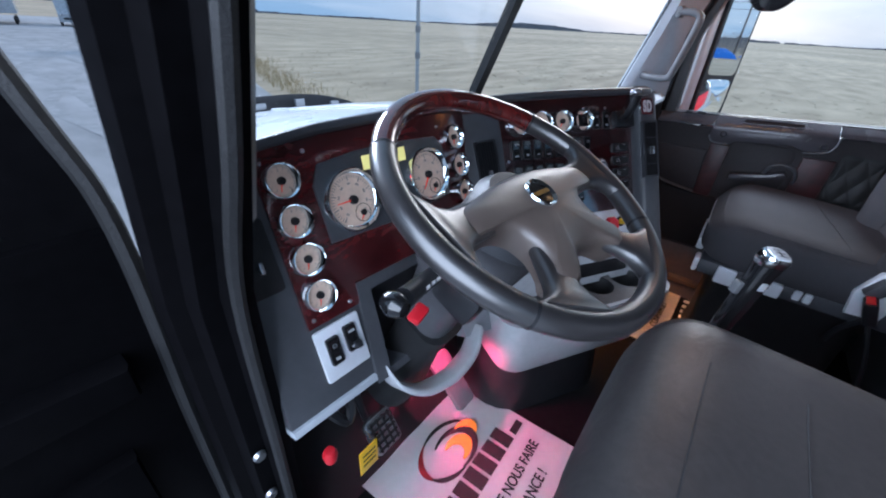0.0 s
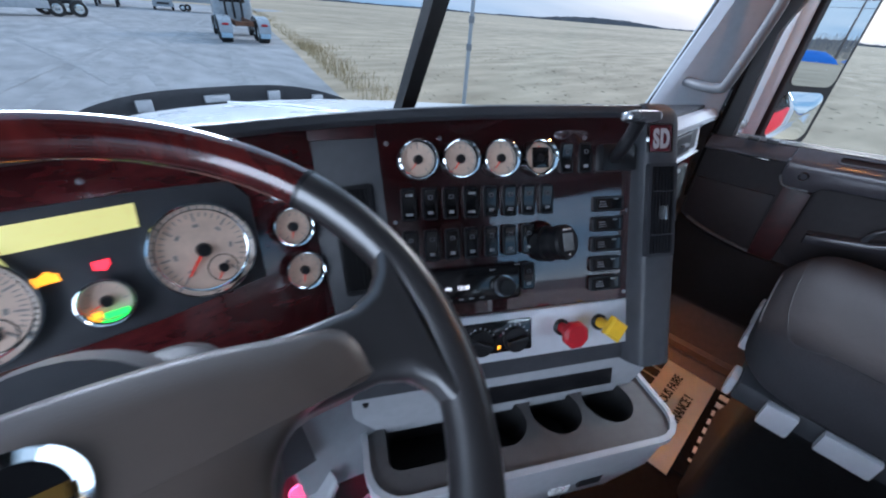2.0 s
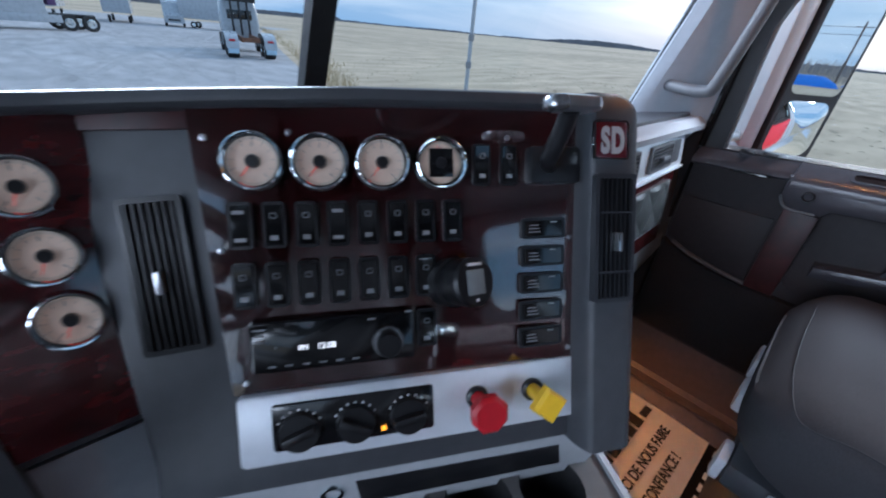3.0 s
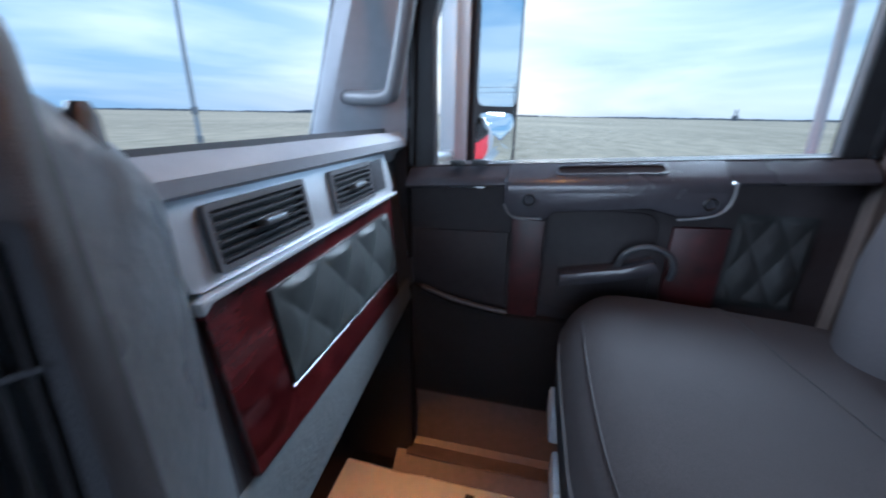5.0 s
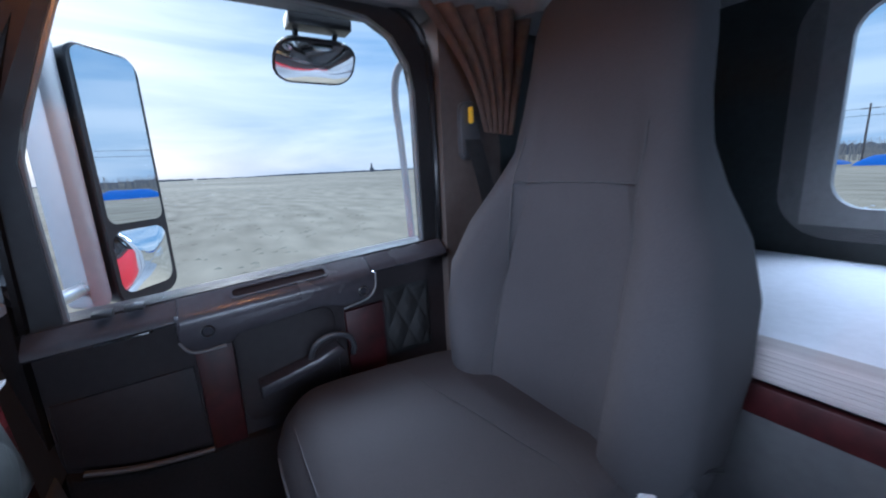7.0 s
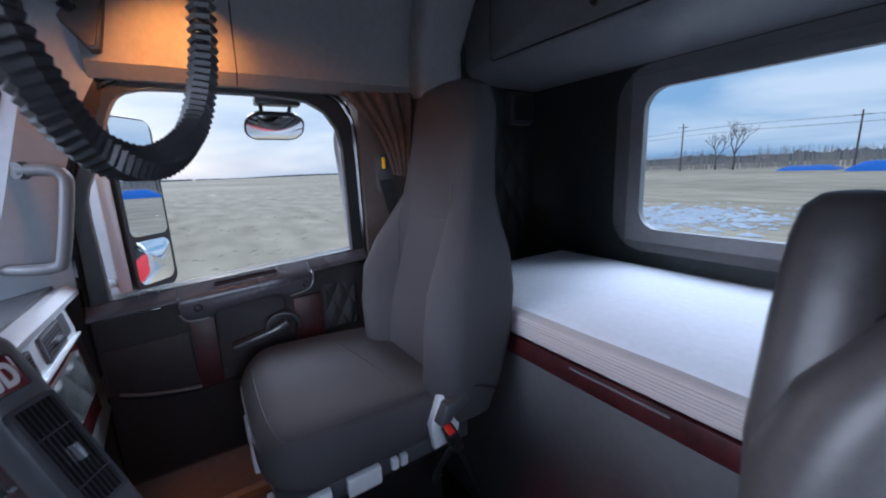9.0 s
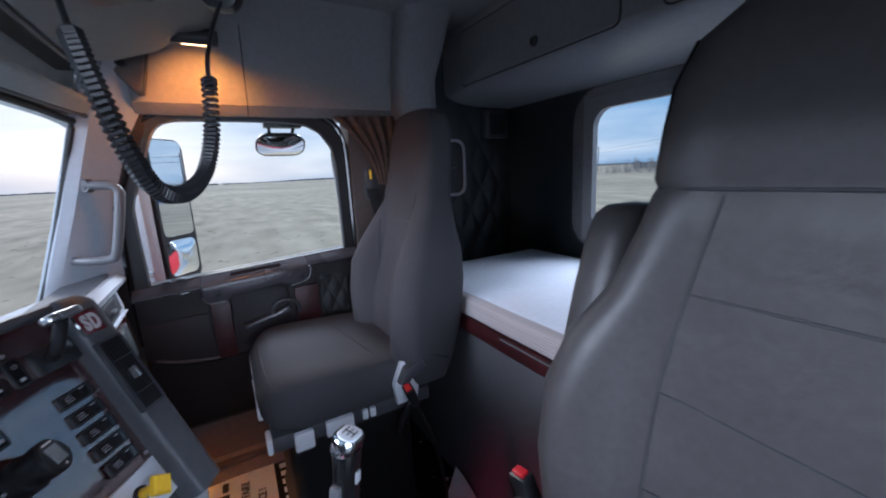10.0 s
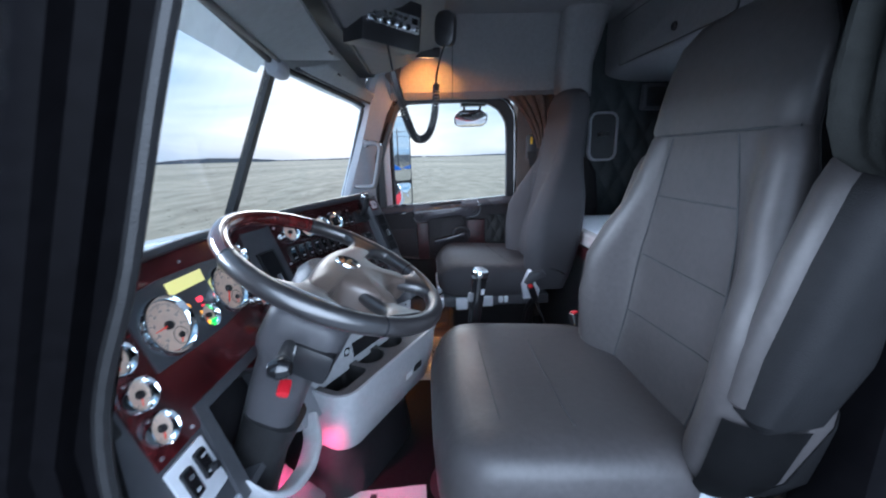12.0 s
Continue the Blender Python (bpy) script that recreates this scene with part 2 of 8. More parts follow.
LAMPGLOW = mat("amber_lamp_lens", (1.0, 0.62, 0.28), 0.4, glow=7.0, var=0.03)
SCREEN = mat("grey_screen", (0.25, 0.28, 0.29), 0.25, var=0.1)
TRUCKWHITE = mat("white_truck_paint", (0.40, 0.43, 0.465), 0.28, var=0.05, coat=0.5)
TRUCKRED = mat("red_truck_paint", (0.42, 0.02, 0.03), 0.25, var=0.1, coat=0.6)
FIELD = mat("stubble_field", (0.52, 0.40, 0.265), 0.95, var=0.30, fine=0.8, big=0.035, bump=0.8, bfine=6, stretch=(0.35, 1.0, 1.0), c2=(0.76, 0.61, 0.43))
GRAVEL = mat("gravel_yard", (0.42, 0.41, 0.41), 0.95, var=0.22, fine=1.3, big=0.09, bump=0.8, bfine=25, stretch=(1.0, 0.4, 1.0), c2=(0.60, 0.58, 0.58))
DRYGRASS = mat("dry_grass", (0.42, 0.33, 0.19), 0.9, var=0.3, fine=3)
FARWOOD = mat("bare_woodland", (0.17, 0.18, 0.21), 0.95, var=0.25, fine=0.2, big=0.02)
TARP = mat("blue_tarp", (0.02, 0.17, 0.62), 0.45, var=0.15, fine=1.5)
SNOW = mat("old_snow", (0.72, 0.75, 0.80), 0.8, var=0.1, fine=2)
BARK = mat("grey_bark", (0.14, 0.12, 0.11), 0.9, var=0.2, fine=8)
TYRE = mat("tyre_rubber", (0.02, 0.02, 0.021), 0.7, var=0.2)


def mirror_mat(name, rough):
    mt = bpy.data.materials.new(name)
    mt.use_nodes = True
    b = mt.node_tree.nodes["Principled BSDF"]
    b.inputs["Base Color"].default_value = (0.86, 0.88, 0.90, 1)
    b.inputs["Metallic"].default_value, b.inputs["Roughness"].default_value = 1.0, rough
    return mt


MIRROR = mirror_mat("mirror_glass", 0.01)


def glass_mat(name, tint, gloss):
    mt = bpy.data.materials.new(name)
    mt.use_nodes = True
    n, l = mt.node_tree.nodes, mt.node_tree.links
    n.clear()
    out, tr, gl, mx, fr = (n.new("ShaderNode" + k) for k in ("OutputMaterial", "BsdfTransparent", "BsdfGlossy", "MixShader", "Fresnel"))
    tr.inputs["Color"].default_value = (*tint, 1)
    gl.inputs["Roughness"].default_value = gloss
    fr.inputs["IOR"].default_value = 1.12
    cut = n.new("ShaderNodeMath")
    cut.operation = "MULTIPLY"
    cut.inputs[1].default_value = 0.08
    l.new(fr.outputs["Fac"], cut.inputs[0])
    l.new(cut.outputs[0], mx.inputs[0])
    l.new(tr.outputs[0], mx.inputs[1])
    l.new(gl.outputs[0], mx.inputs[2])
    l.new(mx.outputs[0], out.inputs["Surface"])
    return mt


GLASS = glass_mat("window_glass", (0.96, 0.985, 0.985), 0.01)


# ---- building helpers ----
def caster(bm, way):
    """Finds the surface of a mesh in a direction, lifted a little towards the viewer."""
    tree = BVHTree.FromBMesh(bm)
    d = Vector(way)

    def hit(*p):
        q = tree.ray_cast(Vector(p) - d * 2.0, d)[0]
        return (q if q else Vector(p)) - d * 0.0012
    return hit



def fr3(o, x, y):
    """A frame from an origin and two axes."""
    x = Vector(x).normalized()
    z = x.cross(Vector(y)).normalized()
    y = z.cross(x)
    m = Matrix((x, y, z)).transposed().to_4x4()
    m.translation = o
    return m


def FX(x=0.0):
    """Local x, y, z to world y, z, x."""
    return fr3((x, 0, 0), (0, 1, 0), (0, 0, 1))


def FY(y=0.0):
    """Local x, y to world x, z; local z comes towards the seats."""
    return fr3((0, y, 0), (1, 0, 0), (0, 0, 1))


def merge(bm, tmp, m=None):
    me = bpy.data.meshes.new("tmp")
    if m is not None:
        bmesh.ops.transform(tmp, matrix=m, verts=tmp.verts)
    tmp.to_mesh(me)
    tmp.free()
    bm.from_mesh(me)
    bpy.data.meshes.remove(me)
    return bm


def box(bm, c, s, m=None, bev=0.0, seg=2):
    t = bmesh.new()
    bmesh.ops.create_cube(t, size=1.0, matrix=Matrix.Translation(c) @ Matrix.Diagonal((*s, 1)))
    if bev:
        bmesh.ops.bevel(t, geom=t.edges[:], offset=bev, segments=seg, profile=0.6, affect="EDGES")
    return merge(bm, t, m)


def rrect(w, h, r, n=5, cx=0.0, cy=0.0):
    pts = []
    r = min(r, w / 2 - 1e-4, h / 2 - 1e-4)
    for k, (sx, sy) in enumerate(((1, 1), (-1, 1), (-1, -1), (1, -1))):
        for i in range(n):
            a = math.pi / 2 * (k + i / (n - 1))
            pts.append((cx + sx * (w / 2 - r) + r * math.cos(a), cy + sy * (h / 2 - r) + r * math.sin(a)))
    return pts


def prism(bm, pts, z0, z1, m=None, bev=0.0, seg=2):
    """A polygon drawn in local x and y, from z0 to z1, with the edge of its z1 face rounded."""
    t = bmesh.new()
    lo, hi = [t.verts.new((x, y, z0)) for x, y in pts], [t.verts.new((x, y, z1)) for x, y in pts]
    t.faces.new(lo[::-1])
    top = t.faces.new(hi)
    k = len(pts)
    for i in range(k):
        t.faces.new((lo[i], lo[(i + 1) % k], hi[(i + 1) % k], hi[i]))
    bmesh.ops.recalc_face_normals(t, faces=t.faces[:])
    if bev:
        bmesh.ops.bevel(t, geom=list(top.edges), offset=bev, segments=seg, profile=0.5, affect="EDGES")
    return merge(bm, t, m)


def ring(bm, outer, inner, z0, z1, m=None):
    """A frame between two outlines of the same number of points."""
    t = bmesh.new()
    k = len(outer)
    v = [[t.verts.new((x, y, z)) for x, y in pts] for pts in (outer, inner) for z in (z0, z1)]
    for a, b in ((0, 1), (1, 3), (3, 2), (2, 0)):
        for i in range(k):
            j = (i + 1) % k
            t.faces.new((v[a][i], v[a][j], v[b][j], v[b][i]))
    bmesh.ops.recalc_face_normals(t, faces=t.faces[:])
    return merge(bm, t, m)


def lathe(bm, prof, m=None, n=32):
    t = bmesh.new()
    rows = []
    for r, z in prof:
        if r < 1e-6:
            rows.append([t.verts.new((0, 0, z))])
        else:
            rows.append([t.verts.new((r * math.cos(2 * math.pi * i / n), r * math.sin(2 * math.pi * i / n), z)) for i in range(n)])
    for a, b in zip(rows, rows[1:]):
        for i in range(n):
            j = (i + 1) % n
            f = [a[i % len(a)], a[j % len(a)], b[j % len(b)], b[i % len(b)]]
            f = list(dict.fromkeys(f))
            if len(f) > 2:
                t.faces.new(f)
    bmesh.ops.recalc_face_normals(t, faces=t.faces[:])
    return merge(bm, t, m)


def smooth_path(pts, k=6, closed=False):
    """Catmull-Rom through the points."""
    p = [Vector(q) for q in pts]
    out, n = [], len(p)
    for i in range(n if closed else n - 1):
        a, b, c, d = (p[(i + o) % n] if closed else p[min(max(i + o, 0), n - 1)] for o in (-1, 0, 1, 2))
        for s in range(k):
            u = s / k
            out.append(0.5 * ((2 * b) + (c - a) * u + (2 * a - 5 * b + 4 * c - d) * u * u + (3 * b - a - 3 * c + d) * u ** 3))
    if not closed:
        out.append(p[-1])
    return out


def tube(bm, pts, r, n=10, closed=False, m=None):
    """A round bar along the points; r may be one radius or one for each point."""
    p = [Vector(q) for q in pts]
    k = len(p)
    rs = r if isinstance(r, (list, tuple)) else [r] * k
    t = bmesh.new()
    rows, side = [], None
    for i in range(k):
        d = (p[(i + 1) % k] - p[i - 1]) if closed else (p[min(i + 1, k - 1)] - p[max(i - 1, 0)])
        d.normalize()
        if side is None:
            side = d.orthogonal().normalized()
        side = (side - d * side.dot(d)).normalized()
        up = d.cross(side)
        rows.append([t.verts.new(p[i] + (side * math.cos(2 * math.pi * j / n) + up * math.sin(2 * math.pi * j / n)) * rs[i]) for j in range(n)])
    for i in range(k if closed else k - 1):
        a, b = rows[i], rows[(i + 1) % k]
        for j in range(n):
            t.faces.new((a[j], a[(j + 1) % n], b[(j + 1) % n], b[j]))
    if not closed:
        t.faces.new(rows[0][::-1])
        t.faces.new(rows[-1])
    bmesh.ops.recalc_face_normals(t, faces=t.faces[:])
    return merge(bm, t, m)


def loft(bm, rows, m=None, caps=True):
    """A skin over closed outlines of the same number of points."""
    t = bmesh.new()
    v = [[t.verts.new(p) for p in row] for row in rows]
    k = len(rows[0])
    for a, b in zip(v, v[1:]):
        for i in range(k):
            t.faces.new((a[i], a[(i + 1) % k], b[(i + 1) % k], b[i]))
    if caps:
        t.faces.new(v[0][::-1])
        t.faces.new(v[-1])
    bmesh.ops.recalc_face_normals(t, faces=t.faces[:])
    return merge(bm, t, m)


def sheet(bm, f, nu, nv, thick, m=None):
    """A sheet of some thickness: f(u, v) gives a point, u and v from 0 to 1."""
    t = bmesh.new()
    g = [[t.verts.new(f(i / nu, j / nv)) for j in range(nv + 1)] for i in range(nu + 1)]
    for i in range(nu):
        for j in range(nv):
            t.faces.new((g[i][j], g[i + 1][j], g[i + 1][j + 1], g[i][j + 1]))
    if thick:
        bmesh.ops.solidify(t, geom=t.faces[:], thickness=thick)
    bmesh.ops.recalc_face_normals(t, faces=t.faces[:])
    return merge(bm, t, m)


def mesh_of(bm, name, material, flat=False):
    me = bpy.data.meshes.new(name)
    bm.to_mesh(me)
    bm.free()
    me.materials.append(material)
    if not flat:
        me.polygons.foreach_set("use_smooth", [True] * len(me.polygons))
        me.set_sharp_from_angle(angle=radians(38))
    return me


def thing(name, base, label, category, group="", kind=""):
    ob = new(name)
    ob.empty_display_size = 0.05
    ob.location = base
    return tagged(ob, label, category, group, kind)


def solo(name, bm, material, label, category="", group="", kind="", flat=False):
    """A thing or piece of the setting that is one mesh."""
    return tagged(new(name, mesh_of(bm, name, material, flat)), label, category, group, kind)


def world_of(ob):
    m = Matrix.Translation(ob.location) if ob.type == "EMPTY" else ob.matrix_basis
    return world_of(ob.parent) @ m if ob.parent else m


def part(name, bm, material, parent, label="", flat=False, me=None, at=None, kind=""):
    """One mesh under a thing or a part, given in world places, or shared mesh data placed at a frame."""
    inv = world_of(parent).inverted()
    if me is None:
        bmesh.ops.transform(bm, matrix=inv, verts=bm.verts)
        ob = new(name, mesh_of(bm, name, material, flat))
    else:
        ob = new(name, me)
        ob.matrix_basis = inv @ at
    ob.parent = parent
    return tagged(ob, label, kind=kind)


def bm0():
    return bmesh.new()


def words(bm, text, size, m, align="LEFT", squeeze=1.0, bold=0.0, depth=0.0006):
    cu = bpy.data.curves.new("words", "FONT")
    cu.body, cu.size, cu.align_x, cu.extrude, cu.offset = text, size, align, depth, bold
    ob = bpy.data.objects.new("words", cu)
    scene.collection.objects.link(ob)
    me = bpy.data.meshes.new_from_object(ob.evaluated_get(bpy.context.evaluated_depsgraph_get()))
    t = bmesh.new()
    t.from_mesh(me)
    bpy.data.objects.remove(ob)
    bpy.data.meshes.remove(me)
    bpy.data.curves.remove(cu)
    return merge(bm, t, m @ Matrix.Diagonal((squeeze, 1, 1, 1)))


# ---- cab shell ----
XC = 0.165                      # middle of the cab
XR = 0.97            # glass line of the passenger door

b = bm0()
box(b, (XC, 0.10, -0.03), (1.74, 1.94, 0.06))
floor = solo("floor", b, FLOORBLACK, "black ribbed rubber cab floor", "floor", kind="structure")
b = bm0()
for k in range(44):
    y = -0.10 + k * 0.0125
    box(b, (-0.02, y, 0.003), (0.24, 0.006, 0.006))
part("rib", b, RUBBER, floor, kind="stuff")

b = bm0()
prism(b, [(0.85, 0.0), (1.10, 0.0), (1.16, 0.60), (1.12, 0.735), (1.08, 0.735), (1.10, 0.60), (1.02, 0.30), (0.90, 0.06)], -0.70, 1.03, FX())
firewall = solo("wall_front", b, CARPET, "dark carpeted firewall below the dashboard", "wall", kind="structure")

# rear wall with its window opening
WX0, WX1, WZ0, WZ1 = -0.140, 0.458, 0.812, 1.256
b = bm0()
HX0, HX1, HZ0, HZ1 = WX0 - 0.05, WX1 + 0.05, WZ0 - 0.045, WZ1 + 0.045
for x0, x1, z0, z1 in ((-0.72, HX0, 0, 1.62), (HX1, 1.03, 0, 1.62), (HX0, HX1, 0, HZ0), (HX0, HX1, HZ1, 1.62)):
    box(b, ((x0 + x1) / 2, -0.85, (z0 + z1) / 2), (x1 - x0, 0.06, z1 - z0))
wall_rear = solo("wall_rear", b, SLEEPERSKIN, "dark padded vinyl rear wall of the sleeper", "wall", kind="structure")
win = thing("window_1", ((WX0 + WX1) / 2, -0.82, WZ0), "sleeper rear window with a rounded grey frame", "window", kind="structure")
b = bm0()
cx, cz = (WX0 + WX1) / 2, (WZ0 + WZ1) / 2
m = FY(-0.82)
ring(b, rrect(WX1 - WX0 + 0.20, WZ1 - WZ0 + 0.155, 0.115, 8, cx, cz), rrect(WX1 - WX0 + 0.05, WZ1 - WZ0 + 0.05, 0.085, 8, cx, cz), 0.0, 0.012, m)
part("window_frame", b, DARKFRAME, win)
b = bm0()
ring(b, rrect(WX1 - WX0 + 0.05, WZ1 - WZ0 + 0.05, 0.085, 8, cx, cz), rrect(WX1 - WX0, WZ1 - WZ0, 0.066, 8, cx, cz), -0.008, 0.018, m)
part("gasket", b, DARKFRAME, win)
b = bm0()
prism(b, rrect(WX1 - WX0 + 0.01, WZ1 - WZ0 + 0.01, 0.066, 8, cx, cz), -0.003, 0.001, m)
part("pane", b, GLASS, win).visible_shadow = False
b = bm0()
for sx in (WX0 - 0.05, WX1 + 0.05):
    for sz in (WZ0 + 0.02, WZ0 + 0.2, WZ1 - 0.02):
        lathe(b, [(0.0, 0.004), (0.004, 0.004), (0.005, 0.0)], m @ Matrix.Translation((sx, sz, 0.013)), 10)
part("screw", b, BLACK, win, kind="stuff")

# right side of the sleeper and its pad
b = bm0()
box(b, (0.985, -0.46, 0.81), (0.07, 0.84, 1.62))
wall_right = solo("wall_right", b, SLEEPERSKIN, "dark quilted vinyl side wall of the sleeper", "wall", kind="structure")
b = bm0()
for i in range(5):
    for j in range(7):
        cy, cz2 = -0.30 - i * 0.115 - (0.057 if j % 2 else 0), 0.68 + j * 0.10
        if cy > -0.80:
            sheet(b, lambda u, v: (0.951 - 0.013 * max(0.0, 1 - (abs(u - 0.5) + abs(v - 0.5)) * 2) ** 0.7, cy + (u - 0.5) * 0.115, cz2 + (v - 0.5) * 0.20), 6, 6, 0.0)
part("pad", b, SLEEPERSKIN, wall_right)
b = bm0()
box(b, (1.030, -0.46, 0.50), (0.012, 0.86, 1.35))
part("outer_skin", b, GREY, wall_right, "grey outer skin")
# left side of the sleeper, behind the driver's door
b = bm0()
box(b, (-0.70, -0.49, 0.81), (0.07, 0.78, 1.62))
wall_left = solo("wall_left", b, SLEEPERSKIN, "dark vinyl side wall and door post behind the driver's seat", "wall", kind="structure")
b = bm0()
box(b, (-0.70, 0.40, 1.42), (0.10, 0.90, 0.40), bev=0.02)
solo("roof_rail_left", b, LINER, "grey vinyl header above the driver's door", "trim", kind="structure")
b = bm0()
box(b, (-0.70, 0.37, 0.02), (0.11, 0.86, 0.12), bev=0.015)
solo("sill_left", b, RUBBER, "black rubber door sill on the driver's side", "sill", kind="structure")

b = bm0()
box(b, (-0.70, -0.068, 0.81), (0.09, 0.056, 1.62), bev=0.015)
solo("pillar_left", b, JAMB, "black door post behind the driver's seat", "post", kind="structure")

# roof and headliner
b = bm0()
box(b, (XC, -0.16, 1.64), (1.78, 1.46, 0.06))
ROOF = [Vector(p) for p in ((-0.74, 0.70, 1.20), (-0.64, 0.74, 1.225), (XC, 0.905, 1.295), (0.865, 0.745, 1.257), (1.03, 0.66, 1.23))]


def roof_f(u, v):
    i = min(int(u * 4), 3)
    p = ROOF[i].lerp(ROOF[i + 1], u * 4 - i)
    return p.lerp(Vector((p.x, 0.54, 1.64)), v) + Vector((0, 0.10, 0.06)) * math.sin(math.pi * v)


sheet(b, roof_f, 24, 10, 0.02)
solo("ceiling", b, LINER, "dark grey vinyl headliner and roof", "ceiling", kind="structure")

# corner between firewall and passenger pillar
b = bm0()
prism(b, [(0.70, -0.02), (1.12, -0.02), (1.12, 0.64), (0.935, 0.70), (0.885, 0.785), (0.705, 0.785)], 0.940, 1.035, FX())
solo("kick_panel_right", b, CARPET, "dark carpeted kick panel in the passenger footwell", "trim", kind="structure")

# header above the passenger door
b = bm0()
prism(b, [(1.05, 1.272), (0.93, 1.272), (0.895, 1.30), (0.88, 1.40), (0.84, 1.52), (0.80, 1.62), (1.05, 1.62)], 0.25, -0.60, fr3((0, 0, 0), (1, 0, 0), (0, 0, 1)))
hd = solo("header_right", b, LINER, "grey vinyl header panel above the passenger door", "trim", kind="structure")
b = bm0()
tube(b, [(0.926, 0.30, 1.274), (0.893, 0.30, 1.302), (0.877, 0.30, 1.40), (0.838, 0.30, 1.52)], 0.0018, 6)
part("seam", b, BLACK, hd)

# posts between cab and sleeper on the passenger side
b = bm0()
loft(b, [[(x, y, z) for x, y in rrect(0.13, 0.16, 0.04, 4, 0.86, -0.275)] for z in (1.26, 1.40)] + [[(x, y, 1.62) for x, y in rrect(0.20, 0.20, 0.05, 4, 0.80, -0.29)]])
solo("post_right", b, LINER, "grey vinyl covered upper post beside the sleeper", "post", kind="structure")
b = bm0()
prism(b, [(-0.03, 0.10), (-0.03, 1.27), (-0.16, 1.27), (-0.20, 1.0), (-0.20, 0.10)], 0.93, 1.03, FX(), 0.0)
pb = solo("pillar_right", b, POST, "brown vinyl door post beside the passenger seat", "post", kind="structure")
b = bm0()
prism(b, rrect(0.055, 0.13, 0.02, 5, -0.10, 1.03), -0.934, -0.915, FX() @ Matrix.Diagonal((1, 1, -1, 1)), 0.004)
gd = part("belt_guide", b, DARK, pb, "dark plastic belt height adjuster")
b = bm0()
prism(b, rrect(0.009, 0.036, 0.004, 4, -0.098, 1.064), -0.92, -0.905, FX() @ Matrix.Diagonal((1, 1, -1, 1)), 0.002)
part("release_button", b, YELP, gd, "yellow release button")

# ---- windscreen, pillars ----
WSB = 0.80
C0, C1 = Vector((XC, 1.116, 0.74)), Vector((XC, 0.886, 1.278))
R0, R1 = Vector((0.910, 0.892, 0.74)), Vector((0.865, 0.728, 1.240))
L0, L1 = Vector((-0.659, 0.975, WSB)), Vector((-0.6416, 0.7214, 1.2093))
ws = thing("windscreen", (XC, 1.09, WSB), "split two-piece truck windscreen with a black centre bar", "windscreen", kind="structure")
for a0, a1 in ((R0, R1), (L0, L1)):
    b = bm0()
    sheet(b, lambda u, v: (C0.lerp(a0, u)).lerp(C1.lerp(a1, u), v), 2, 2, 0.004)
    part("pane", b, GLASS, ws).visible_shadow = False
b = bm0()
loft(b, [[p + Vector((dx, dy, 0)) for dx, dy in ((-0.018, -0.012), (0.018, -0.012), (0.018, 0.012), (-0.018, 0.012))] for p in (C0 - (C1 - C0) * 0.1, C1)])
part("centre_bar", b, RUBBER, ws, "black rubber centre bar")
b = bm0()
for a0, a1 in ((R0, R1), (L0, L1)):
    tube(b, smooth_path([C0.lerp(a0, 0.05), C0.lerp(a0, 0.90), a0.lerp(a1, 0.06), a0.lerp(a1, 0.90), C1.lerp(a1, 0.93), C1.lerp(a1, 0.05)], 6), 0.009, 8)
part("gasket", b, RUBBER, ws)

# strip between the windscreen and the headliner
b = bm0()
DROP = Vector((0, 0.013, -0.031))
edge = smooth_path([L1 + Vector((-0.05, -0.02, -0.03)), L1.lerp(C1, 0.06) + DROP, L1.lerp(C1, 0.5) + DROP, L1.lerp(C1, 0.93) + DROP * 0.9, C1, R1.lerp(C1, 0.5), R1.lerp(C1, 0.06), R1 + Vector((0.05, -0.02, -0.03))], 6)


def header_f(u, v):
    i = min(int(u * (len(edge) - 1)), len(edge) - 2)
    p = edge[i].lerp(edge[i + 1], u * (len(edge) - 1) - i)
    q = Vector((p.x, 0.70, 1.40))
    return p.lerp(q, v) + Vector((0, 0.03 * (1 - v), -0.004 + 0.05 * math.sin(math.pi * v)))


sheet(b, header_f, 36, 8, 0.02)
solo("header_front", b, VISOR, "pale header trim above the windscreen", "trim", kind="structure")

# the pillar trims, from the belt to the roof
b = bm0()
rows = []
for z, yi, xi, yo, xo in ((0.70, 0.905, 0.90, 0.70, 0.985), (0.80, 0.868, 0.895, 0.685, 0.980), (1.00, 0.800, 0.882, 0.672, 0.975), (1.20, 0.737, 0.866, 0.602, 0.965), (1.29, 0.705, 0.855, 0.570, 0.955), (1.40, 0.66, 0.83, 0.52, 0.93), (1.60, 0.58, 0.80, 0.45, 0.90)):
    rows.append([(x, y, z) for x, y in ((xi, yi), (xi - 0.004, yi - 0.03), (xo - 0.045, yo + 0.045), (xo - 0.005, yo), (xo + 0.06, yo + 0.01), (xo + 0.06, yi + 0.03), (xi + 0.02, yi + 0.02))])
loft(b, rows)
pfr = solo("pillar_front_right", b, LIGHTGREY, "light grey plastic windscreen pillar trim", "pillar", kind="structure")
b = bm0()
loft(b, [[(xo - 0.030, yo + 0.028, z), (xo - 0.008, yo - 0.004, z), (xo + 0.05, yo - 0.006, z), (xo + 0.05, yo + 0.04, z)] for z, yo, xo in ((0.74, 0.695, 0.983), (1.00, 0.672, 0.975), (1.20, 0.602, 0.965), (1.29, 0.575, 0.955), (1.40, 0.52, 0.93))])
part("seal", b, DOORSKIN, pfr, "dark rubber-edged door side of the pillar")
b = bm0()
rows = []
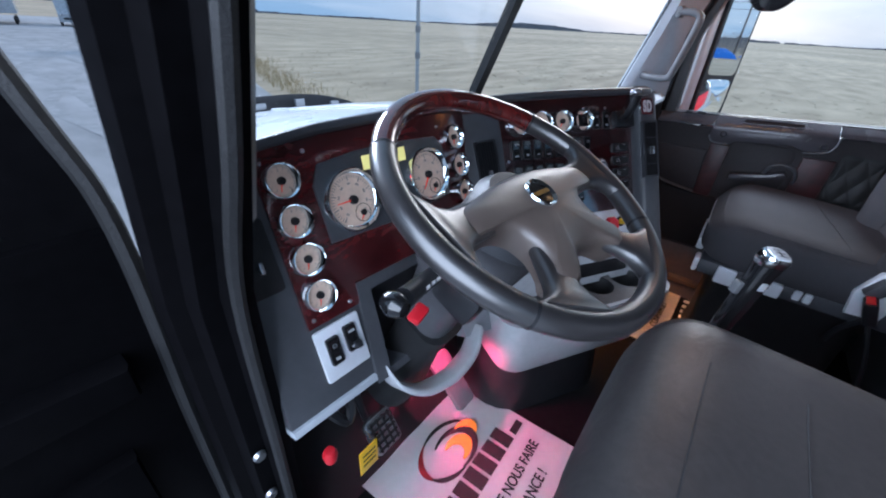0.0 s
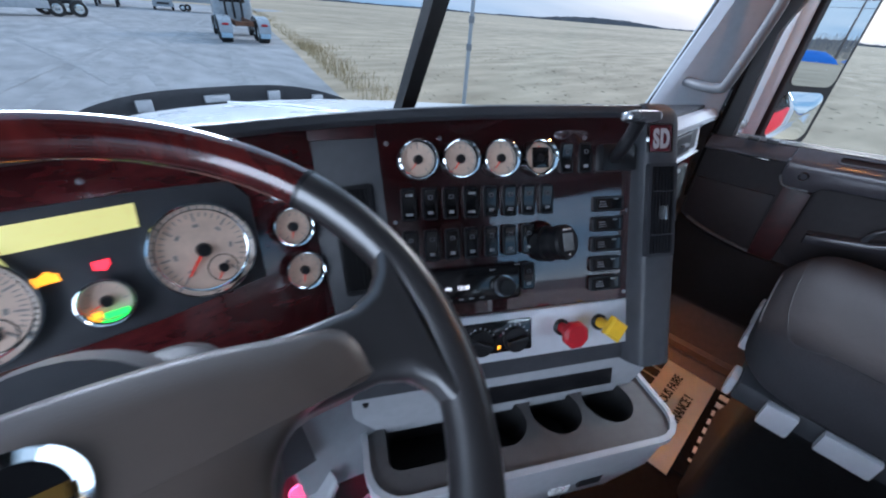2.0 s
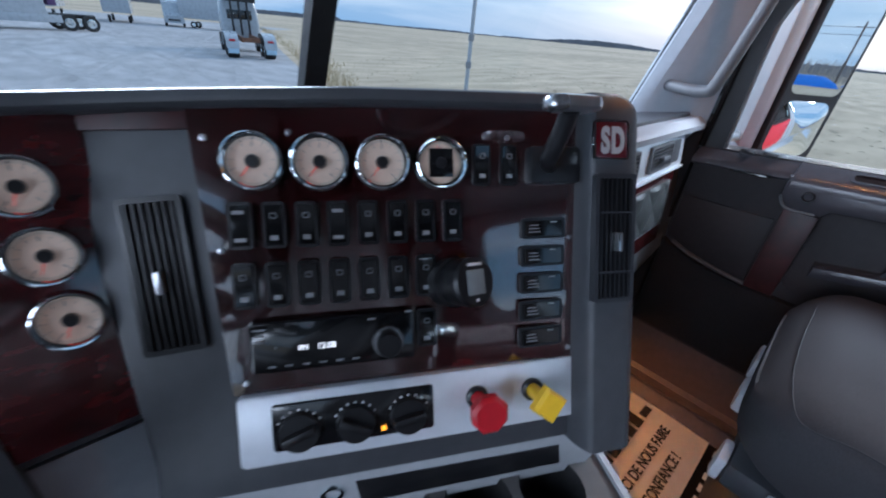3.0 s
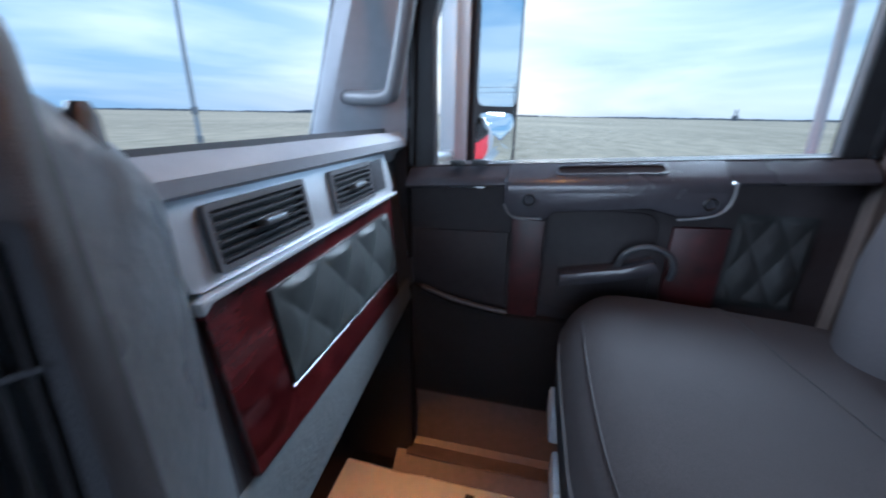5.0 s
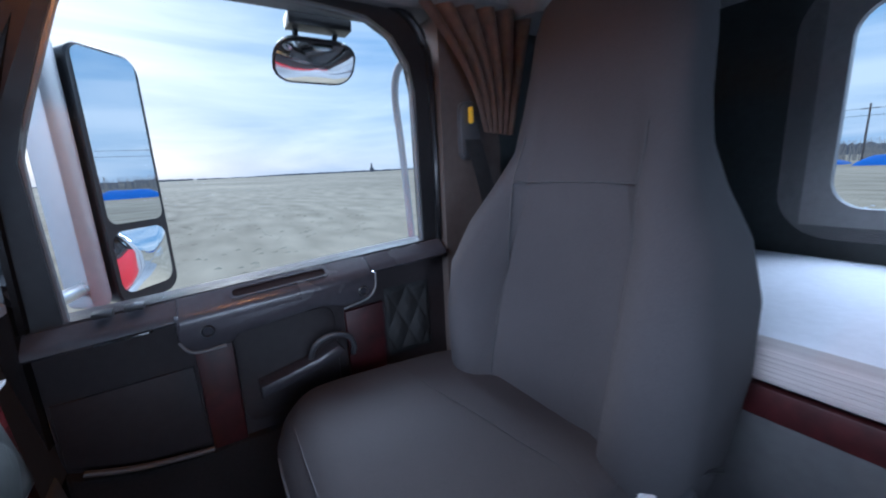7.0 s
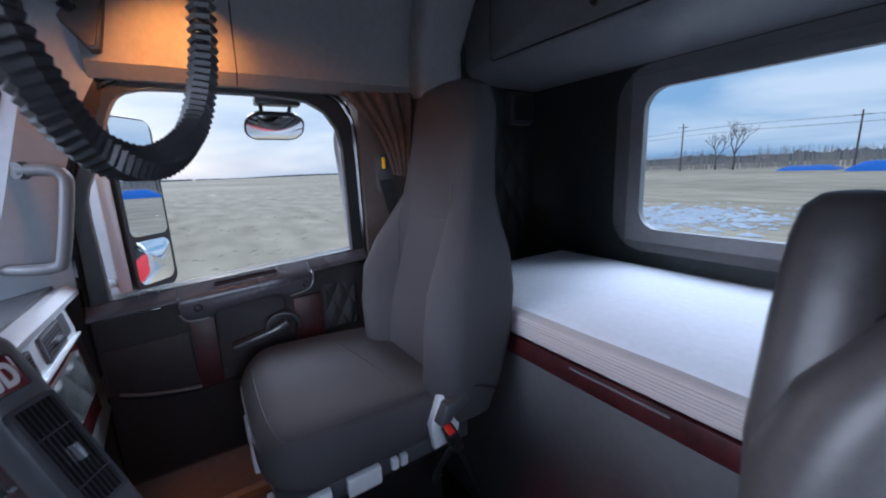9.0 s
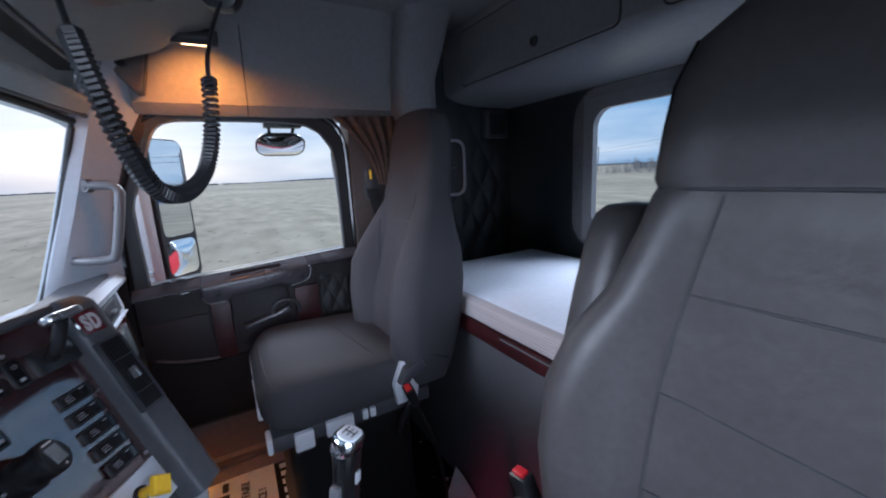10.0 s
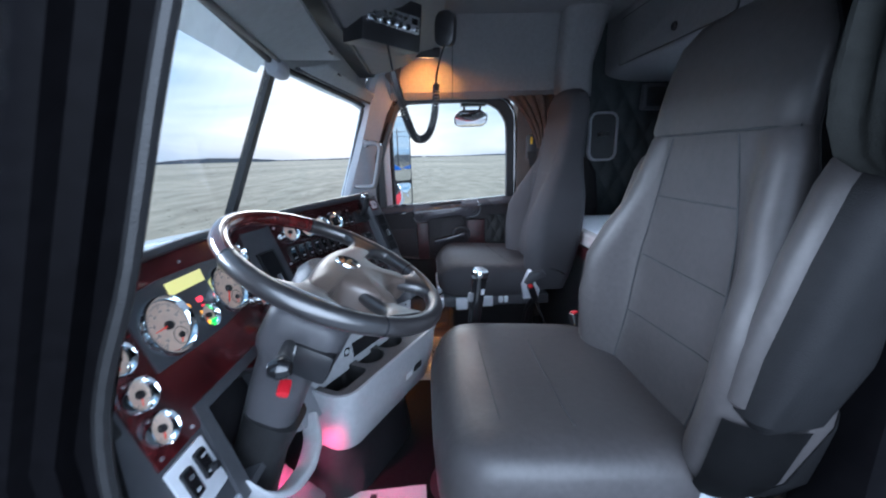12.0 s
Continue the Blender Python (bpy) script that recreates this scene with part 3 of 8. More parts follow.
for z in (0.80, 0.90, 1.10, 1.27, 1.45):
    y = 0.845 if z < 0.7 else 0.845 - 0.35 * (z - 0.70)
    rows.append([(-0.650, y + 0.045, z), (-0.662, y + 0.006, z), (-0.674, y - 0.006, z), (-0.674, y + 0.14, z), (-0.655, y + 0.14, z)])
loft(b, rows)
solo("pillar_front_left", b, DARK, "dark grey windscreen pillar trim at the driver's door", "pillar", kind="structure")
# grab handle on the passenger pillar
gh = thing("grab_handle", (0.905, 0.80, 0.86), "grey tubular grab handle on the passenger windscreen pillar", "handle")
b = bm0()
hp = [(0.915, 0.815, 0.864), (0.880, 0.760, 0.860), (0.865, 0.712, 0.862), (0.860, 0.695, 0.885), (0.855, 0.665, 1.02), (0.856, 0.664, 1.055), (0.860, 0.685, 1.068), (0.872, 0.733, 1.069)]
tube(b, smooth_path(hp, 6), 0.0125, 12)
part("bar", b, HANDLE, gh)
for p in (hp[0], hp[-1]):
    b = bm0()
    lathe(b, [(0.0, 0.006), (0.017, 0.006), (0.019, -0.01)], fr3(p, (0, 0, 1), (0.6, 0.8, 0)) @ Matrix.Translation((0, 0, 0)), 14)
    part("foot", b, DARK, gh)

# ---- passenger door ----
BZ = lambda y: 0.786 - 0.062 * y          # belt line
door = thing("door_1", (XR, 0.35, 0.22), "closed passenger door with grey panel, wood strips and window", "door", kind="structure")
b = bm0()
prism(b, [(0.70, 0.22), (0.70, BZ(0.70)), (-0.03, BZ(-0.03)), (-0.03, 0.22)], 0.955, 1.02, FX())
part("panel", b, DOORSKIN, door)
b = bm0()
WIN = [(0.655, BZ(0.655)), (0.658, 0.985), (0.640, 1.050), (0.600, 1.160), (0.578, 1.215), (0.553, 1.245), (0.50, 1.260), (0.25, 1.262), (0.12, 1.252), (0.065, 1.222), (0.030, 1.170), (0.019, 1.115), (0.017, BZ(0.017))]
OUT = [(0.715, BZ(0.715)), (0.702, 0.995), (0.682, 1.060), (0.642, 1.175), (0.612, 1.250), (0.565, 1.285), (0.50, 1.298), (0.25, 1.300), (0.10, 1.298), (0.025, 1.280), (-0.012, 1.240), (-0.032, 1.160), (-0.035, BZ(0))]
ring(b, OUT, WIN, 0.955, 0.985, FX())
part("window_frame", b, BLACK, door, "black window surround")
b = bm0()
tube(b, [(0.953, p[0], p[1]) for p in smooth_path([((a[0] + c[0] * 3) / 4, (a[1] + c[1] * 3) / 4, 0) for a, c in zip(WIN, OUT)], 5)], 0.009, 8)
part("door_seal", b, GLOSSBLACK, door, "black rubber door seal")
b = bm0()
tube(b, [(0.968, p[0], p[1]) for p in smooth_path([(y, z, 0) for y, z in WIN], 5)], 0.006, 8)
part("weatherstrip", b, HANDLE, door, "grey weatherstrip")
b = bm0()
prism(b, WIN, 0.976, 0.980, FX())
part("pane", b, GLASS, door).visible_shadow = False
b = bm0()
prism(b, [(0.72, -0.10), (0.72, BZ(0.70) - 0.012), (-0.04, BZ(-0.03) - 0.012), (-0.04, -0.10)], 1.025, 1.040, FX(), 0.004)
part("outer_skin", b, TRUCKRED, door, "red painted outer skin")
MX = FX() @ Matrix.Diagonal((1, 1, -1, 1))        # local z comes into the cab from x = 0


def dprism(pts, x0, x1, bev, material, name, label="", parent=None):
    """A piece of the door between two depths; x1 is the inner face."""
    bb = bm0()
    prism(bb, pts, -x0, -x1, MX, bev)
    return part(name, bb, material, parent or door, label)


# belt capping with the switch plate, and the pull module
b = bm0()
loft(b, [[(x, y, BZ(y) + dz) for x, dz in ((0.960, -0.004), (0.950, -0.003), (0.929, -0.019), (0.923, -0.025), (0.921, -0.033), (0.926, -0.038), (0.960, -0.040))] for y in (0.70, 0.52, 0.35, 0.16, -0.02)])
part("belt_capping", b, DOORCAP, door, "glossy dark grey belt capping")
pm = dprism([(0.517, 0.731), (0.517, 0.690), (0.502, 0.664), (0.440, 0.664), (0.428, 0.678), (0.28, 0.694), (0.236, 0.684), (0.185, 0.690), (0.168, 0.708), (0.165, 0.747)], 0.95, 0.908, 0.010, DOORCAP, "pull_module", "grey moulded door pull")
b = bm0()
loft(b, [[(x + e, y, BZ(y) + dz - e) for x, dz in ((0.956, -0.002), (0.947, -0.0005), (0.918, -0.020), (0.910, -0.027), (0.907, -0.036), (0.908, -0.046), (0.950, -0.046))] for y, e in ((0.516, 0.006), (0.510, 0.0), (0.40, 0.0), (0.28, 0.0), (0.175, 0.0), (0.167, 0.006))])
part("pull_top", b, DOORCAP, pm)
sf = fr3((0.931, 0.345, BZ(0.345) - 0.0110), (0, -1, 0.062), (0.83, 0, 0.56))
b = bm0()
ring(b, rrect(0.176, 0.026, 0.010, 5), rrect(0.166, 0.018, 0.008, 5), -0.004, 0.0025, sf)
part("slot_rim", b, DOORCAP, pm)
# no real depth: a flush dark face gives the slot its shade
b = bm0()
prism(b, rrect(0.168, 0.020, 0.008, 5), -0.004, 0.0008, sf)
part("pull_slot", b, SLOTBROWN, pm, "flat dark brown face for the shaded pull slot")
b = bm0()
for y, z in ((0.473, 0.699), (0.195, 0.710)):
    lathe(b, [(0.0, -0.004), (0.006, -0.004), (0.009, 0.003), (0.011, 0.0)], fr3((0.907, y, z), (0, 1, 0), (0, 0, -1)), 14)
part("screw", b, BLACK, pm)
b = bm0()
tube(b, smooth_path([(0.906, 0.515, 0.690), (0.906, 0.498, 0.668), (0.906, 0.45, 0.668)], 5), 0.0025, 6)
tube(b, smooth_path([(0.906, 0.166, 0.745), (0.906, 0.169, 0.712), (0.906, 0.188, 0.692), (0.906, 0.238, 0.682)], 5), 0.0022, 6)
part("trim_edge", b, HANDLE, pm, "grey trim edge")
b = bm0()
prism(b, rrect(0.075, 0.05, 0.006, 4, 0.585, 0.0), 0.0, 0.004, fr3((0.94, 0, BZ(0.585) - 0.003), (0, 1, -0.06), (-1, 0, 0.0)) @ Matrix.Translation((0.0, 0, 0)), 0.001)
sp = part("switch_plate", b, GLOSSBLACK, door, "black window switch plate")
for dy in (-0.02, 0.02):
    b = bm0()
    box(b, (0.94, 0.585 + dy, BZ(0.585 + dy) + 0.005), (0.022, 0.026, 0.010), bev=0.003)
    part("window_switch", b, BLACK, sp)
# recess with lever and handle
dprism(rrect(0.192, 0.20, 0.028, 6, 0.343, 0.580), 0.96, 0.950, 0.004, DOORSKIN, "recess", "dark handle recess")
hl = dprism([(0.408, 0.540), (0.408, 0.566), (0.30, 0.588), (0.255, 0.606), (0.242, 0.590), (0.262, 0.576), (0.33, 0.556)], 0.95, 0.912, 0.006, DOORCAP, "pull_lever", "dark grey door lever")
b = bm0()
tube(b, smooth_path([(0.93, 0.310, 0.585), (0.92, 0.300, 0.615), (0.915, 0.272, 0.630), (0.915, 0.238, 0.622), (0.92, 0.222, 0.598), (0.93, 0.222, 0.57)], 6), 0.0055, 10)
part("latch_cup", b, DARK, hl)
# burgundy strips, quilted inserts, pockets
dprism([(0.500, 0.655), (0.440, 0.655), (0.440, 0.455), (0.497, 0.455)], 0.96, 0.944, 0.003, WOODDULL, "wood_strip", "burgundy wood strip")
dprism([(0.226, 0.660), (0.140, 0.664), (0.140, 0.50), (0.226, 0.50)], 0.96, 0.944, 0.003, WOODDULL, "wood_strip", "burgundy wood strip")
b = bm0()


def quilt(u, v, nu, nv):
    """Height of diamond quilting."""
    p, q = (u * nu + v * nv) % 1.0, (u * nu - v * nv) % 1.0
    return (min(p, 1 - p) * min(q, 1 - q) * 4) ** 0.45


def rim_fall(u, v):
    return min(1.0, min(u, 1 - u, v, 1 - v) * 14)


sheet(b, lambda u, v: (0.953 - 0.007 * quilt(u, v, 2, 1.5) * rim_fall(u, v), 0.132 - u * 0.115, 0.690 - v * 0.165), 40, 56, 0.0)
part("quilted_insert", b, DOORQUILT, door, "quilted dark grey vinyl insert")
dprism([(0.695, 0.62), (0.505, 0.625), (0.500, 0.47), (0.60, 0.475), (0.67, 0.500), (0.695, 0.512)], 0.96, 0.950, 0.004, DOORSKIN, "upper_pocket", "dark panel above the map pocket")
pk = dprism([(0.695, 0.500), (0.67, 0.488), (0.60, 0.466), (0.500, 0.455), (0.10, 0.455), (0.10, 0.235), (0.695, 0.235)], 0.96, 0.935, 0.010, CARPET, "map_pocket", "dark carpeted map pocket")
b = bm0()
tube(b, smooth_path([(0.934, 0.672, 0.502), (0.934, 0.62, 0.484), (0.934, 0.56, 0.472), (0.934, 0.497, 0.464)], 5), 0.005, 8)
part("pocket_edge", b, SILL, pk, "tan pocket edge")
# sill below the door
b = bm0()
prism(b, [(1.03, -0.02), (1.03, 0.225), (0.985, 0.225), (0.975, 0.20), (0.965, 0.07), (0.93, 0.035), (0.90, 0.005), (0.90, -0.02)], -0.74, 0.02, fr3((0, 0, 0), (1, 0, 0), (0, 0, 1)), 0.0)
sl = solo("sill_right", b, SILL, "brown door sill trim with a worn step edge", "sill", kind="structure")
b = bm0()
box(b, (0.945, 0.36, 0.055), (0.05, 0.70, 0.006), fr3((0, 0, 0), (1, 0, 0), (0, 1, 0)), 0.002)
part("step_strip", b, SILL, sl, "worn metal step strip")

# ---- window mirror and outside mirror ----
bm_ = thing("blind_spot_mirror", (1.10, 0.18, 1.16), "small convex look-down mirror above the passenger window", "mirror")
bf0 = fr3((1.095, 0.188, 1.190), (0, -1, 0), (-0.72, 0, 0.69))       # face looks inward and down
b = bm0()
loft(b, [[bf0 @ Vector((x, y, d)) for x, y in rrect(0.180 * s, 0.104 * s, 0.042 * s, 6)] for d, s in ((-0.028, 0.55), (-0.018, 0.9), (0.0, 1.0), (0.003, 0.97))])
part("shell", b, BLACK, bm_)
b = bm0()
loft(b, [[bf0 @ Vector((x, y, d)) for x, y in rrect(0.168 * s, 0.092 * s, 0.037 * s, 6)] for s, d in ((1.0, 0.003), (0.85, 0.0075), (0.6, 0.013), (0.35, 0.0165), (0.12, 0.018), (0.02, 0.0182))])
part("glass", b, MIRROR, bm_, "convex mirror glass")
b = bm0()
box(b, (1.09, 0.175, 1.268), (0.05, 0.135, 0.026), bev=0.005)
for dy in (-0.045, 0.045):
    tube(b, [(1.10, 0.178 + dy, 1.262), (1.118, 0.185 + dy * 0.8, 1.20)], 0.006, 8)
part("bracket", b, BLACK, bm_)

om = thing("door_mirror", (1.36, 0.58, 0.68), "tall exterior truck mirror with chrome shell and convex lower glass", "mirror")
nrm = Vector((-0.62, -0.785, 0.0)).normalized()
mu = Vector((0, 0, 1)).cross(nrm).normalized()       # to the viewer's right
mm = fr3((1.352, 0.587, 0.955), mu, (0, 0, 1))
b = bm0()
loft(b, [[mm @ Vector((x, y, d)) for x, y in rrect(0.172 * s, 0.575 * s2, 0.04, 6)] for d, s, s2 in ((-0.075, 0.6, 0.85), (-0.05, 0.95, 0.98), (0.0, 1.0, 1.0), (0.006, 0.97, 0.99))])
part("shell", b, BLACK, om)
b = bm0()
prism(b, rrect(0.148, 0.375, 0.022, 6, 0.0, 0.092), 0.004, 0.0075, mm)
part("flat_glass", b, MIRROR, om, "flat mirror glass")
b = bm0()
rows = []
for s, d in ((1.0, 0.006), (0.85, 0.013), (0.6, 0.020), (0.3, 0.025), (0.05, 0.026)):
    rows.append([mm @ Vector((x, y, d)) for x, y in rrect(0.148 * s, 0.145 * s, 0.03 * s, 6, 0.0, -0.185)])
loft(b, rows)
part("convex_glass", b, MIRROR, om, "convex mirror glass")
b = bm0()
prism(b, rrect(0.05, 0.56, 0.02, 5, -0.118, 0.01), -0.06, 0.0, mm, 0.01)
part("bracket", b, GREY, om, "grey painted mirror bracket")
b = bm0()
tube(b, [mm @ Vector((-0.11, 0.25, -0.03)), (1.02, 0.70, 1.22)], 0.014, 10)
part("arm", b, STEEL, om)
b = bm0()
tube(b, [mm @ Vector((-0.11, -0.22, -0.03)), (1.02, 0.74, 0.74)], 0.014, 10)
part("arm", b, STEEL, om)
gr = thing("outside_grab_rail", (1.10, 0.03, 0.55), "pale tubular grab rail outside the passenger door", "rail")
b = bm0()
tube(b, smooth_path([(1.12, -0.040, 0.45), (1.12, -0.034, 0.80), (1.12, -0.022, 1.02), (1.12, -0.014, 1.14), (1.105, -0.026, 1.205), (1.04, -0.055, 1.23)], 6), 0.0095, 10)
part("tube", b, LIGHTGREY, gr)


# ---- dashboard ----
CU, CV = Vector((0.872, -0.49, 0)), Vector((0.2085, 0.371, 0.905))
CF = fr3((0.0680, 0.798, 0.8000), CU, CV) @ Matrix.Scale(0.98, 4)          # face of the centre panel
DF = fr3((-0.566, 0.930, 0.785), (1, -0.055, 0), (0, 0.352, 0.936)) @ Matrix.Scale(0.967, 4)   # face of the driver's panel
dash = thing("dashboard", (0.1, 0.80, 0.40), "charcoal truck dashboard with burgundy wood panels and white gauges", "dashboard")


def on(frame_, x, y, z=0.0):
    return frame_ @ Matrix.Translation((x, y, z))


# driver's housing: a back plate with a raised rim round the wood
b = bm0()
D_OUT = [(-0.113, -0.380), (0.060, -0.382), (0.085, -0.215), (0.215, -0.215), (0.250, -0.245), (0.462, -0.245), (0.458, 0.062), (0.142, 0.062), (-0.050, 0.052), (-0.100, 0.045)]
prism(b, D_OUT, -0.06, -0.002, DF, 0.006)
part("driver_housing", b, DARK, dash)
b = bm0()
prism(b, [(-0.034, -0.238), (0.064, -0.238), (0.09, -0.205), (0.205, -0.205), (0.25, -0.235), (0.446, -0.235), (0.454, 0.062), (0.30, 0.062), (0.10, 0.060), (-0.034, 0.050)], -0.01, 0.003, DF, 0.002)
part("driver_wood_panel", b, WOOD, dash, "glossy burgundy wood gauge panel")
b = bm0()
prism(b, [(0.050, -0.118), (0.17, -0.122), (0.24, -0.122), (0.355, -0.112), (0.362, -0.01), (0.345, 0.012), (0.262, 0.018), (0.145, 0.020), (0.066, 0.012), (0.048, -0.02)], 0.0, 0.008, DF, 0.003)
part("cluster_panel", b, DARK, dash, "dark instrument cluster")
# pocket vent at the left
b = bm0()
prism(b, rrect(0.050, 0.068, 0.006, 4, -0.073, 0.002), -0.01, 0.0012, DF, 0.001)
v = part("vent", b, RUBBER, dash)
for k in range(6):
    bb = bm0()
    box(bb, (-0.073 + (k - 2.5) * 0.0075, 0.002, 0.002), (0.0016, 0.062, 0.005), DF)
    part("slat", bb, BLACK, v)
b = bm0()
prism(b, rrect(0.058, 0.115, 0.006, 4, -0.073, -0.100), -0.01, 0.0012, DF, 0.001)
v = part("lower_vent", b, RUBBER, dash)
bb = bm0()
box(bb, (-0.071, -0.112, 0.008), (0.006, 0.018, 0.010), DF, 0.002)
part("tab", bb, STEEL, v)

# centre housing
b = bm0()
C_OUT = [(-0.205, -0.345), (0.270, -0.345), (0.290, 0.04), (0.290, 0.062), (0.280, 0.068), (0.0, 0.062), (-0.235, 0.048), (-0.255, 0.03), (-0.205, -0.30)]
prism(b, C_OUT, -0.13, 0.0, CF, 0.008)
part("centre_housing", b, DARK, dash)
b = bm0()
rows = []
for y in (-0.345, -0.30, -0.24, -0.16, -0.08, 0.0, 0.035, 0.048, 0.058, 0.065, 0.071, 0.0755, 0.078):
    k = max(0.0, (y - 0.048) / 0.030)
    dx, dz = 0.016 * k ** 2.5, 0.010 * k ** 3
    l_, r_ = 0.2535 - 0.004 * y, 0.3255 + 0.012 * min(0.0, y + 0.10) - dx
    zt = 0.040 - dz
    rows.append([CF @ Vector((x, y, z)) for x, z in ((l_, -0.10), (l_, 0.010), (l_ + 0.002, 0.024), (l_ + 0.005, zt - 0.007), (l_ + 0.008, zt - 0.002), (l_ + 0.012, zt), (r_ - 0.016, zt), (r_ - 0.009, zt - 0.0015), (r_ - 0.004, zt - 0.005), (r_ - 0.001, zt - 0.011), (r_ - 0.001, zt - 0.020), (r_ - 0.060, -0.06), (r_ - 0.060, -0.10))])
loft(b, rows)
part("vent_column", b, DARK, dash, "raised charcoal column with vent")
# one thin brow over both panels
b = bm0()
rows = []
for F_, u, t, h in ((DF, -0.085, 0.056, 0.006), (DF, -0.045, 0.062, 0.010), (DF, 0.08, 0.0735, 0.016), (DF, 0.25, 0.0765, 0.020), (DF, 0.43, 0.0755, 0.020), (CF, -0.195, 0.0615, 0.020), (CF, -0.10, 0.068, 0.022), (CF, 0.01, 0.0735, 0.024), (CF, 0.17, 0.0765, 0.027), (CF, 0.268, 0.0775, 0.029)):
    rows.append([F_ @ Vector((u, t + v, z)) for v, z in ((-0.018, -0.010), (-0.017, h - 0.006), (-0.013, h - 0.001), (-0.008, h), (-0.003, h - 0.001), (0.0, h - 0.005), (0.001, -0.05))])
loft(b, rows)
part("brow", b, DARK, dash, "thin charcoal brow over the gauges")
b = bm0()
prism(b, [(-0.240, 0.027), (-0.149, 0.031), (-0.149, 0.060), (-0.240, 0.052)], -0.002, 0.0035, CF, 0.001)
part("wood_fillet", b, WOODDULL, dash, "burgundy wood strip above the vent")
b = bm0()


def hollow(x, y):
    """Height of the slightly hollow lacquered panel."""
    return 0.0075 + 0.10 * x * x + 0.031 * y


def panel_f(u, v):
    y = -0.234 + v * (0.288 + 0.012 * u)
    x0 = -0.128 - 0.021 * v
    x = x0 + u * (0.2665 - x0)
    return CF @ Vector((x, y, hollow(x, y)))


sheet(b, panel_f, 24, 20, -0.006)
part("centre_wood_panel", b, WOODSHEEN, dash, "glossy burgundy wood switch panel")
# top pad, running to the windscreen
TOPL = [DF @ Vector((-0.113, 0.042, 0)), DF @ Vector((0.10, 0.060, 0)), DF @ Vector((0.42, 0.062, 0)), CF @ Vector((-0.23, 0.046, 0.0)), CF @ Vector((0.0, 0.058, 0.010)), CF @ Vector((0.285, 0.050, 0.0))]
BACK = [Vector((-0.66, 0.985, 0.812)), Vector((-0.45, 1.005, 0.81)), Vector((-0.12, 1.045, 0.808)), Vector((0.02, 1.06, 0.805)), Vector((0.17, 1.06, 0.80)), Vector((0.40, 1.0, 0.775))]
tl, bk = smooth_path(TOPL, 4), smooth_path(BACK, 4)


def top_f(u, v):
    i = min(int(u * (len(tl) - 1)), len(tl) - 2)
    w = u * (len(tl) - 1) - i
    p, q = tl[i].lerp(tl[i + 1], w), bk[i].lerp(bk[i + 1], w)
    return p.lerp(q, v) + Vector((0, 0, 0.010 * math.sin(min(1, v * 4) * math.pi / 2)))


b = bm0()
sheet(b, top_f, 30, 8, -0.02)
part("top_pad", b, DARK, dash, "charcoal top pad")


b = bm0()
box(b, (-0.30, 0.995, 0.615), (0.76, 0.21, 0.02))
part("carrier", b, BLACK, dash)
# padded cheek between the vent column and the passenger's side
b = bm0()


def cheek_f(u, v):
    p = (CF @ Vector((0.3235, 0.044, 0.025))).lerp(CF @ Vector((0.3195, -0.345, 0.024)), v)
    q = Vector((0.446, 0.720, 0.806 - 0.46 * v))
    m_ = (p + q) / 2 + Vector((0.014, -0.026, 0.0))
    r = p * (1 - u) ** 2 + m_ * 2 * u * (1 - u) + q * u * u
    return r + Vector((0, 0.05, -0.006)) * max(0.0, 1 - v * 12) ** 2 * (0.3 + 0.7 * u)


sheet(b, cheek_f, 14, 36, 0.012)
part("cheek", b, CHEEK, dash, "grey crinkled vinyl cheek")


